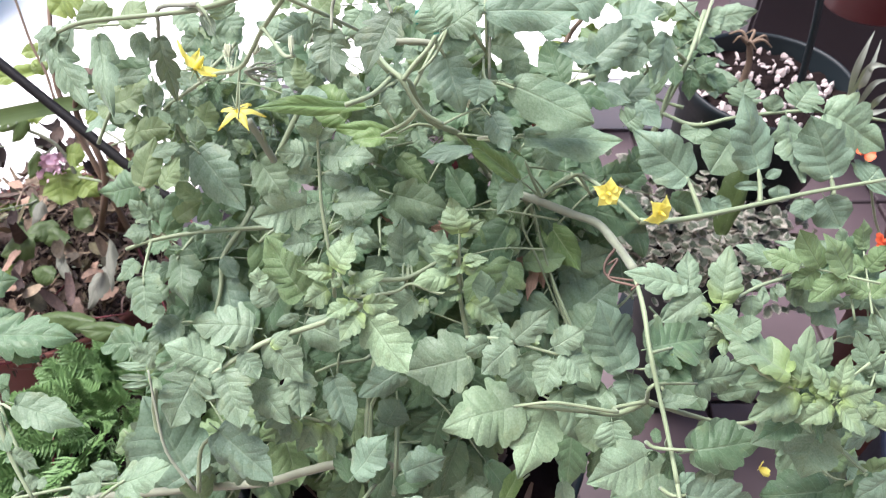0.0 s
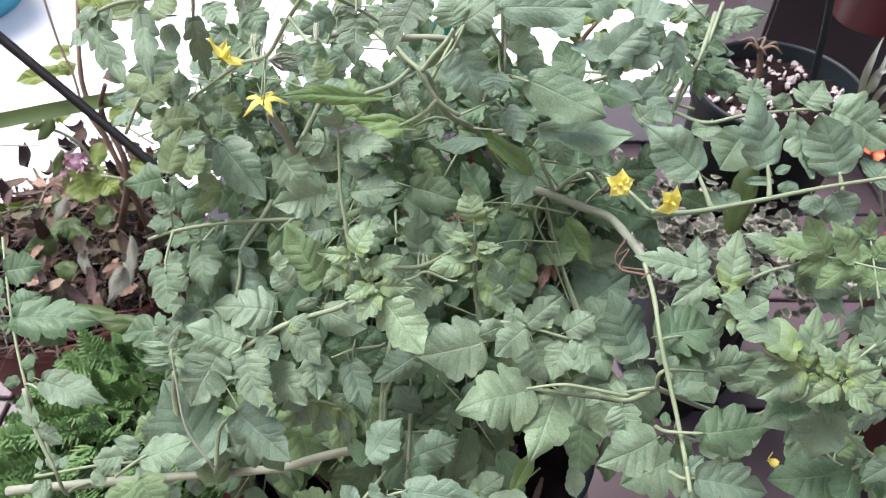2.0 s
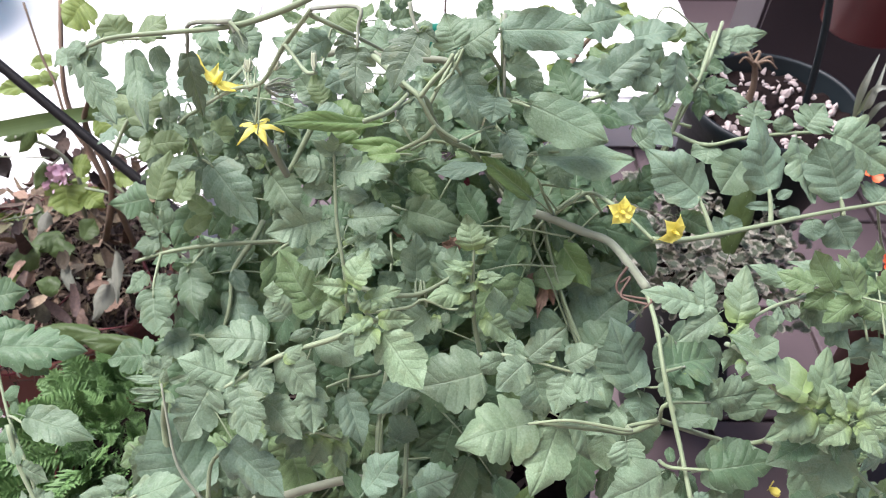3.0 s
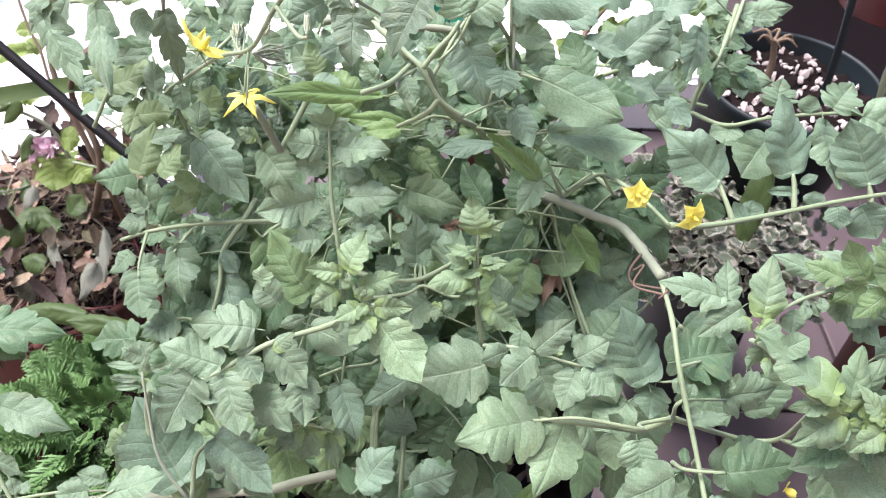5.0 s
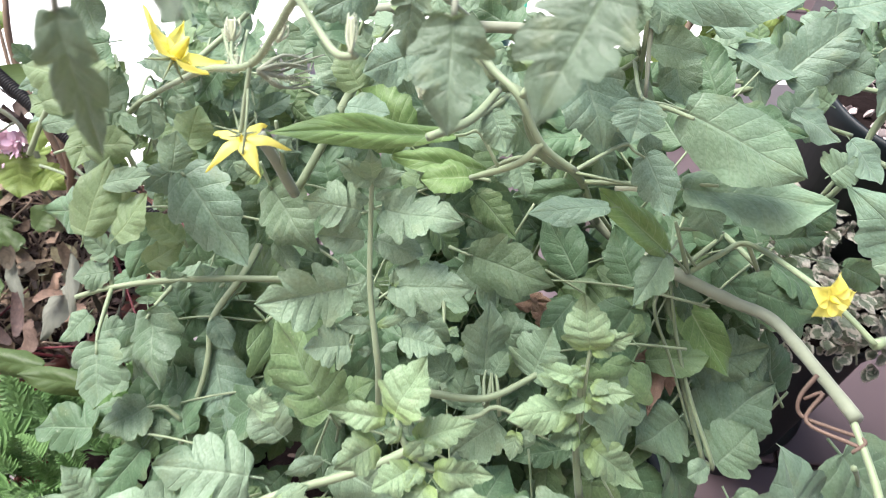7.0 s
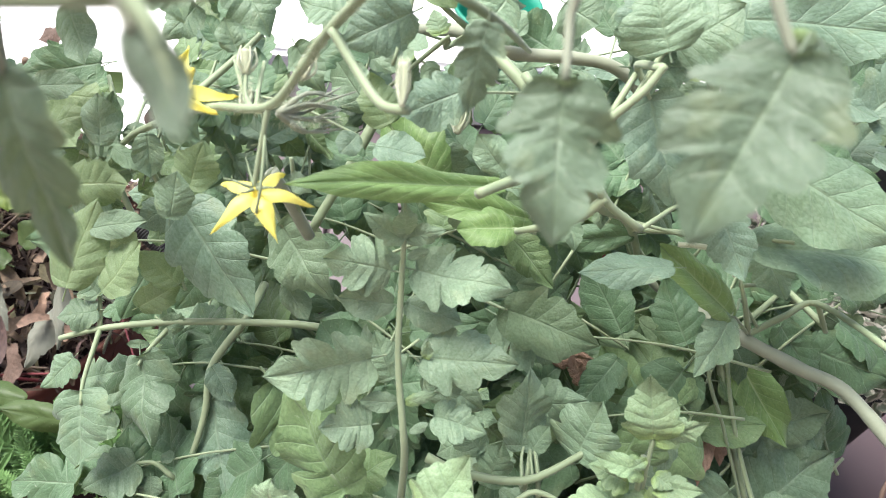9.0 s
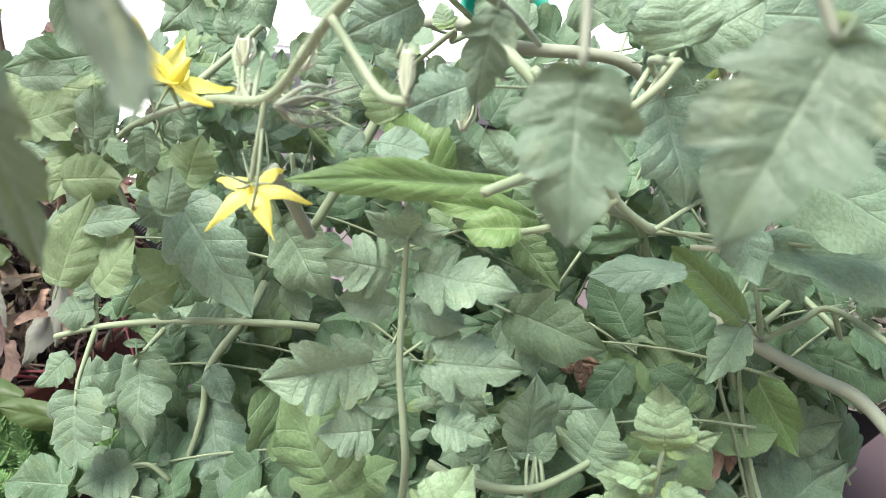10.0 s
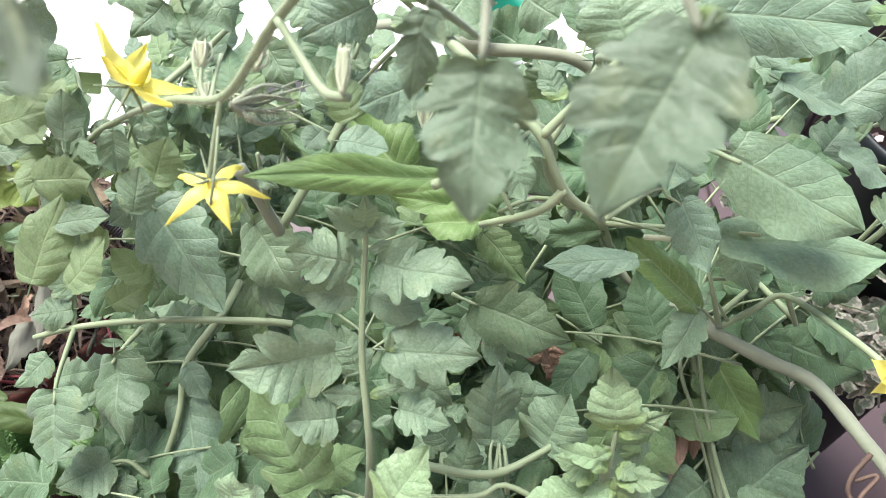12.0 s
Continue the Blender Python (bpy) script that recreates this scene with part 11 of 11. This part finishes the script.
# ---- the old geranium and its litter ----
geranium_pot = pot("geranium_pot", (-0.46, 0.55, 0.0), 0.140, 0.275, TERRA, "wide terracotta pot covered in dry leaf litter", fill=0.018)
for name, material, count, label in (("litter", LITTER, 900, "curled brown dry leaves and twigs"), ("straw", PALE_LITTER, 620, "pale dry straw and leaf ends")):
    bm = bmesh.new()
    for k in range(count):
        a, q = rnd.uniform(0, 6.28), rnd.random() ** 0.5 * 0.150
        curled_strip(bm, (q * math.cos(a), q * math.sin(a), 0.262 + rnd.uniform(-0.004, 0.024)), (rnd.uniform(-1, 1), rnd.uniform(-1, 1), rnd.uniform(-0.5, 0.5)),
                     rnd.uniform(0.012, 0.042), rnd.choice((0.0004, 0.0007, 0.0011, 0.0020)), rnd.uniform(-0.5, 1.6), rnd.uniform(0, 0.014))
    tagged(part(name, bm, material, geranium_pot, label), kind="stuff")
geranium = thing("old_geranium", (-0.42, 0.62, 0.25), "leggy geranium with woody stems, yellow-green leaves and a pink flower head", "geranium")
G_LEAF = blades_of("A", GERANIUM, 4)
G_DARK = blades_of("B", STRAP, 3)
D_LEAF = blades_of("Y", DRY, 4)
add_stem(geranium, [(-0.3704, 0.6371, 0.5621), (-0.3680, 0.5893, 0.5169), (-0.3661, 0.5699, 0.4847), (-0.3493, 0.5459, 0.4479), (-0.3385, 0.5337, 0.3948), (-0.36, 0.57, 0.25)], 0.0020, 0.0034, WOOD)
add_stem(geranium, [(-0.4158, 0.6512, 0.5488), (-0.3983, 0.6146, 0.5139), (-0.3850, 0.5952, 0.4953), (-0.3733, 0.5700, 0.4712), (-0.3521, 0.5479, 0.4498)], 0.0012, 0.0018, WOOD)
add_stem(geranium, [(-0.3231, 0.5361, 0.5208), (-0.3454, 0.5499, 0.4792), (-0.3292, 0.5257, 0.4285), (-0.3710, 0.5409, 0.3335)], 0.002, 0.004, WOOD)
add_stem(geranium, [(-0.4461, 0.5880, 0.4346), (-0.4332, 0.6001, 0.4182), (-0.4126, 0.5977, 0.4018), (-0.3999, 0.5859, 0.3766), (-0.4044, 0.5769, 0.3407), (-0.45, 0.64, 0.25)], 0.0016, 0.0026, GREYSTEM)
add_stem(geranium, [(-0.4126, 0.5977, 0.4018), (-0.4261, 0.5903, 0.3951), (-0.4336, 0.5920, 0.3968)], 0.0010, 0.0010, GREYSTEM)
add_stem(geranium, [(-0.5193, 0.6028, 0.3950), (-0.4692, 0.6037, 0.3949), (-0.4328, 0.6035, 0.3939)], 0.0009, 0.0009, GREYSTEM)
add_stem(geranium, [(-0.3292, 0.5257, 0.4285), (-0.3178, 0.5178, 0.4207), (-0.3741, 0.5513, 0.3985)], 0.0015, 0.0012, STEM)
add_stem(geranium, [(-0.3129, 0.5130, 0.4987), (-0.2946, 0.5047, 0.4905), (-0.2780, 0.4975, 0.4833)], 0.0010, 0.0010, GREYSTEM)
add_leaf(geranium, G_LEAF, (-0.4035, 0.6362, 0.4931), (-0.4294, 0.6348, 0.4924), 0.020)
add_leaf(geranium, G_LEAF, (-0.4139, 0.6206, 0.4786), (-0.4740, 0.6213, 0.4666), 0.022)
add_leaf(geranium, G_LEAF, (-0.4028, 0.6338, 0.4771), (-0.4325, 0.6307, 0.4747), 0.020)
add_leaf(geranium, G_DARK, (-0.4272, 0.5957, 0.4416), (-0.4435, 0.5760, 0.4232), 0.018)
add_leaf(geranium, G_DARK, (-0.4372, 0.5912, 0.4375), (-0.4603, 0.5852, 0.4322), 0.012)
add_leaf(geranium, G_LEAF, (-0.4236, 0.5980, 0.4436), (-0.4075, 0.5961, 0.4415), 0.024)
add_leaf(geranium, G_DARK, (-0.4323, 0.5929, 0.3976), (-0.4431, 0.5711, 0.3773), 0.017)
add_leaf(geranium, G_LEAF, (-0.4125, 0.5856, 0.3766), (-0.4094, 0.5510, 0.3576), 0.056, 0)
add_leaf(geranium, G_LEAF, (-0.3963, 0.5839, 0.4022), (-0.3780, 0.5833, 0.4013), 0.030)
add_leaf(geranium, G_LEAF, (-0.3677, 0.6116, 0.4416), (-0.3524, 0.5966, 0.4271), 0.026)
add_leaf(geranium, G_LEAF, (-0.3534, 0.5758, 0.3937), (-0.3228, 0.5719, 0.3894), 0.026)
add_leaf(geranium, G_LEAF, (-0.3838, 0.5619, 0.3812), (-0.3653, 0.5512, 0.3706), 0.030)
add_leaf(geranium, G_LEAF, (-0.2780, 0.5058, 0.6289), (-0.2954, 0.4928, 0.6169), 0.040)
for k in range(16):
    p = Vector((rnd.uniform(-0.58, -0.44), rnd.uniform(0.50, 0.62), 0.30 + rnd.uniform(0, 0.04)))
    d = Vector((rnd.uniform(-0.4, 1), rnd.uniform(-1, 0.3), rnd.uniform(-0.3, 0.4))).normalized() * rnd.uniform(0.04, 0.065)
    add_leaf(geranium, G_DARK if k % 2 else G_LEAF, p, p + d, rnd.uniform(0.010, 0.018), rnd.uniform(-50, 50))
for name, material, count, label in (("dry_leaf", PALE_LITTER, 70, "curled tan and pinkish dry leaves"), ("dry_leaf", LITTER, 60, "curled dark brown dry leaves")):
    bm = bmesh.new()
    for k in range(count):
        a, q = rnd.uniform(0, 6.28), rnd.random() ** 0.5 * 0.15
        curled_strip(bm, (-0.03 + q * math.cos(a), -0.09 + q * math.sin(a), 0.045 + rnd.uniform(0, 0.07)), (rnd.uniform(-1, 1), rnd.uniform(-1, 1), rnd.uniform(-0.9, 0.9)),
                     rnd.uniform(0.022, 0.046), rnd.uniform(0.003, 0.008), rnd.uniform(0.5, 2.2), rnd.uniform(0.0, 0.012))
    tagged(part(name, bm, material, geranium, label), kind="stuff")
D_THIN = blades_of("Y", WITHER, 3)
for k in range(22):
    a, q = rnd.uniform(0, 6.28), rnd.random() ** 0.5 * 0.13
    p = Vector((-0.44 + q * math.cos(a), 0.52 + q * math.sin(a), 0.29 + rnd.uniform(0, 0.07)))
    d = Vector((rnd.uniform(-1, 1), rnd.uniform(-1, 0.6), rnd.uniform(-0.7, 0.4))).normalized() * rnd.uniform(0.022, 0.042)
    add_leaf(geranium, D_LEAF if k % 2 else D_THIN, p, p + d, rnd.uniform(0.012, 0.022), rnd.uniform(-70, 70), "dry_leaf")
for k in range(56):
    a = rnd.uniform(0, 6.28)
    c = Vector((-0.43 + 0.11 * math.cos(a), 0.53 + 0.11 * math.sin(a), 0.27))
    add_stem(geranium, [c, c + Vector((rnd.uniform(-0.04, 0.04), rnd.uniform(-0.04, 0.04), 0.03)), c + Vector((rnd.uniform(-0.08, 0.08), rnd.uniform(-0.08, 0.08), rnd.uniform(0.0, 0.07)))], 0.0014, 0.0008, rnd.choice((WOOD, REDSTEM, DRY, STRAW, GREYSTEM)), "twig")
for k in range(16):
    blossom(geranium, Vector((-0.4175, 0.5869, 0.3779)) + Vector((rnd.uniform(-0.012, 0.012), rnd.uniform(-0.008, 0.008), rnd.uniform(-0.013, 0.013))), PINK, 0.0095, 6, rnd)
for (bx, by, bz), (tx, ty, tz) in (((-0.3668, 0.6488, 0.4630), (-0.3850, 0.6418, 0.4567)), ((-0.2632, 0.5494, 0.4771), (-0.2439, 0.5418, 0.4695)), ((-0.3549, 0.5913, 0.4084), (-0.3437, 0.5782, 0.3958))):
    add_leaf(geranium, D_LEAF, (bx, by, bz), (tx, ty, tz), 0.022, 10, "dry_leaf")

G_GREY = blades_of("L", GREYDRY, 3)
for (bx, by, bz), (tx, ty, tz), w in (((-0.3189, 0.4662, 0.3929), (-0.3140, 0.4244, 0.3692), 0.013), ((-0.3266, 0.4544, 0.3690), (-0.3415, 0.4186, 0.3505), 0.026), ((-0.3876, 0.4855, 0.3559), (-0.3705, 0.4527, 0.3404), 0.014), ((-0.4167, 0.5386, 0.3760), (-0.4301, 0.5194, 0.3588), 0.018)):
    add_leaf(geranium, G_GREY, (bx, by, bz), (tx, ty, tz), w, 15, "dry_leaf", label="grey-green withered leaf")
for (bx, by, bz), (tx, ty, tz), w in (((-0.4020, 0.5219, 0.3613), (-0.4210, 0.4973, 0.3660), 0.026), ((-0.3850, 0.5006, 0.3559), (-0.4186, 0.5084, 0.3625), 0.022), ((-0.4127, 0.4954, 0.3644), (-0.4506, 0.4825, 0.3526), 0.030), ((-0.3870, 0.4606, 0.3472), (-0.4131, 0.4634, 0.3494), 0.022), ((-0.3742, 0.5111, 0.3654), (-0.3608, 0.5259, 0.3786), 0.024), ((-0.3139, 0.3837, 0.3733), (-0.3723, 0.3872, 0.3758), 0.020), ((-0.2706, 0.3713, 0.3760), (-0.3280, 0.3740, 0.3779), 0.020)):
    add_leaf(geranium, G_DARK, (bx, by, bz), (tx, ty, tz), w, 0)
strap = thing("strap_leaf", (-0.2795, 0.5287, 0.5128), "long narrow olive-green strap leaf arching through the geranium", "leaf")
bm = bmesh.new()
uvl = bm.loops.layers.uv.new("UVMap")
path = smooth_path([Vector(p) - strap.location for p in ((-0.5386, 0.5625, 0.4399), (-0.4566, 0.5586, 0.4621), (-0.3784, 0.5533, 0.4830), (-0.3145, 0.5441, 0.5006), (-0.2640, 0.5304, 0.5142))], 8)
rows = []
for i, p in enumerate(path):
    w = 0.0085 * (1 - 0.25 * i / len(path))
    up = Vector((0, 0.55, 0.62)).normalized()
    n = Vector((0, -0.7, 0.7))
    rows.append([bm.verts.new(p - up * w), bm.verts.new(p - n * w * 0.35), bm.verts.new(p + up * w)])
for i, (a, b) in enumerate(zip(rows, rows[1:])):
    for j in range(2):
        f = bm.faces.new((a[j], a[j + 1], b[j + 1], b[j]))
        for loop, c in zip(f.loops, ((j, i), (j + 1, i), (j + 1, i + 1), (j, i + 1))):
            loop[uvl].uv = (c[0] / 2, c[1] / len(path))
part("blade", bm, STRAP, strap)

# ---- black knobbed stake ----
stake = thing("plant_stake", (-0.2622, 0.4715, 0.4650), "black knobbed plastic plant stake leaning among the stems", "plant stake")
bm = bmesh.new()
a, b = Vector((-0.4574, 0.5849, 0.5770)), Vector((-0.2291, 0.4569, 0.4390))
d = (b - a).normalized()
s1 = d.orthogonal().normalized()
s2 = d.cross(s1)
count = 700
rings = []
for i in range(count + 1):
    c = a.lerp(b, i / count) - stake.location
    r = 0.0042 + 0.0005 * (1 if i % 4 < 2 else 0)
    rings.append([bm.verts.new(c + r * (math.cos(t * math.pi / 5) * s1 + math.sin(t * math.pi / 5) * s2)) for t in range(10)])
for p, q in zip(rings, rings[1:]):
    for k in range(10):
        bm.faces.new((p[k], p[(k + 1) % 10], q[(k + 1) % 10], q[k]))
part("rod", bm, STAKE, stake)

# ---- feathery plant ----
pot("feathery_plant_pot", (-0.285, 0.335, 0.0), 0.085, 0.250, TERRA, "small reddish terracotta pot holding the feathery plant")
fern = thing("feathery_plant", (-0.285, 0.325, 0.23), "bright green feathery plant with finely cut leaves", "plant")


def frond(seed):
    q = random.Random(seed)
    bm = bmesh.new()
    tube(bm, [(0, 0, 0), (0, 0.5, 0.06), (0, 1, 0.0)], 0.012, 0.006, 5, steps=4)
    for i in range(20):
        t = 0.12 + 0.88 * i / 19
        sgn = -1 if i % 2 else 1
        base = Vector((0, t, 0.06 * math.sin(math.pi * t)))
        size = 0.36 * (1.05 - 0.75 * t) * q.uniform(0.8, 1.15)
        for lobe in range(3):
            d = Vector((sgn * (0.8 - 0.3 * lobe), 0.55 + 0.35 * lobe, q.uniform(-0.1, 0.35))).normalized()
            o = base + d * size * 0.15 * lobe
            s = d.cross(Vector((0, 0, 1))).normalized()
            w = 0.044
            e = size * (1 - 0.15 * lobe)
            v = [bm.verts.new(o), bm.verts.new(o + d * e * 0.5 + s * w + Vector((0, 0, 0.02))), bm.verts.new(o + d * e), bm.verts.new(o + d * e * 0.5 - s * w + Vector((0, 0, 0.02)))]
            bm.faces.new(v)
    return mesh_of("frond", bm, FERN, False)


FRONDS = [frond(n) for n in range(6)]
for k in range(300):
    a = rnd.uniform(0, 6.28)
    q = rnd.random() ** 0.5
    b = Vector((-0.295 + 0.085 * q * math.cos(a), 0.310 + 0.095 * q * math.sin(a), 0.30 + 0.035 * rnd.random() - 0.03 * q))
    t = b + Vector((0.038 * math.cos(a) * q + rnd.uniform(-0.018, 0.018), 0.038 * math.sin(a) * q - 0.010 + rnd.uniform(-0.018, 0.018), rnd.uniform(0.004, 0.028)))
    ob = new("frond", rnd.choice(FRONDS))
    ob.parent = fern
    ob.matrix_basis = leaf_pose(b - fern.location, t - fern.location, (t - b).length * 1.7, rnd.uniform(-25, 25))
crimson = thing("crimson_stalks", (-0.375, 0.335, 0.26), "bundle of dark crimson dry stalks beside the feathery plant", "stalks")
for k in range(9):
    add_stem(crimson, [(-0.40 + 0.006 * k, 0.36, 0.27), (-0.375 + 0.004 * k, 0.345 - 0.003 * k, 0.31 + 0.002 * k), (-0.335, 0.325 - 0.006 * k, 0.315)], 0.0014, 0.001, REDSTEM, "stalk", 6)

# ---- dry scraps caught in the bush ----
W_LEAF = blades_of("Y", WITHER, 3)
scraps = thing("withered_leaf", (0.0689, 0.3609, 0.4638), "withered pinkish-brown dry leaf hanging in the bush", "leaf")
for (bx, by, bz), (tx, ty, tz), w in (((-0.0435, 0.3610, 0.5383), (-0.0241, 0.3532, 0.5317), 0.010), ((-0.0078, 0.3588, 0.5233), (0.0114, 0.3523, 0.5308), 0.013), ((0.0072, 0.3503, 0.5161), (-0.0010, 0.3541, 0.5324), 0.011), ((0.0515, 0.3384, 0.5105), (0.0680, 0.3337, 0.5131), 0.010), ((0.0660, 0.3392, 0.5113), (0.0592, 0.3134, 0.4950), 0.010), ((0.0689, 0.3352, 0.5078), (0.0720, 0.3238, 0.4977), 0.008)):
    add_leaf(scraps, W_LEAF, (bx, by, bz), (tx, ty, tz), w, 25, "shred")
curl = thing("dry_tendril", (0.1033, 0.2909, 0.5624), "shrivelled pinkish-brown dry flower stalk curled on the stem", "tendril")
add_stem(curl, [(0.1063, 0.2983, 0.5690), (0.1000, 0.2913, 0.5628), (0.1012, 0.2859, 0.5580), (0.1088, 0.2778, 0.5642), (0.1153, 0.2701, 0.5708), (0.1107, 0.2665, 0.5675)], 0.0010, 0.0007, DRY, "strand", 6)
add_stem(curl, [(0.1017, 0.2909, 0.5624), (0.1070, 0.2908, 0.5677), (0.1014, 0.2822, 0.5600), (0.1129, 0.2684, 0.5693)], 0.0007, 0.0009, DRY, "strand", 6)
add_stem(tomato, [(0.0215, 0.3517, 0.6122), (0.0292, 0.3489, 0.6152), (0.0363, 0.3460, 0.6141), (0.0413, 0.3433, 0.6079)], 0.0011, 0.0008, BUD, "curled_leaf_rim")
old_flower = thing("faded_flower", (0.2036, 0.2057, 0.4610), "small faded pale yellow tomato flower drying among the leaves", "flower")
blossom(old_flower, (0.2036, 0.2057, 0.4610), PETAL, 0.007, 4, rnd)
red_scrap = thing("red_petals", (0.0690, 0.4670, 0.5311), "small bright red fallen petals caught in the stems", "petals")
blossom(red_scrap, (0.0690, 0.4680, 0.5320), REDPOT, 0.010, 5, rnd, "petal_cluster")

red_bit = thing("red_petals", (0.0103, 0.3815, 0.5618), "dull red fallen petal caught on the stems", "petals")
blossom(red_bit, (0.0103, 0.3815, 0.5618), REDSTEM, 0.005, 3, rnd, "petal_cluster")
red_stalk = thing("red_stalk", (-0.0453, 0.4303, 0.5702), "short curved dark red dry stalk among the leaves", "stalk")
add_stem(red_stalk, [(-0.0467, 0.4294, 0.5695), (-0.0443, 0.4344, 0.5736), (-0.0367, 0.4382, 0.5768)], 0.0024, 0.0016, REDSTEM, "stalk")

shrub = thing("yellow_green_shrub", (0.1378, 0.6076, 0.5228), "yellow-green leafy shrub with a woody twig against the white ledge", "shrub")
add_stem(shrub, [(0.0964, 0.5668, 0.5129), (0.1103, 0.5907, 0.5209), (0.1221, 0.6132, 0.5276), (0.1444, 0.6401, 0.5384)], 0.003, 0.002, WOOD)
add_stem(shrub, [(0.10, 0.78, 0.0), (0.10, 0.68, 0.30), (0.0964, 0.5668, 0.5129)], 0.004, 0.003, WOOD)
for k in range(24):
    c = Vector((0.1323, 0.6172, 0.5313)) + Vector((rnd.uniform(-0.045, 0.045), rnd.uniform(-0.02, 0.02), rnd.uniform(-0.025, 0.03)))
    d = Vector((rnd.uniform(-1, 1), rnd.uniform(-1, 0.5), rnd.uniform(-0.5, 0.5))).normalized() * rnd.uniform(0.018, 0.030)
    add_leaf(shrub, G_LEAF, c, c + d, rnd.uniform(0.014, 0.022), rnd.uniform(-40, 40))
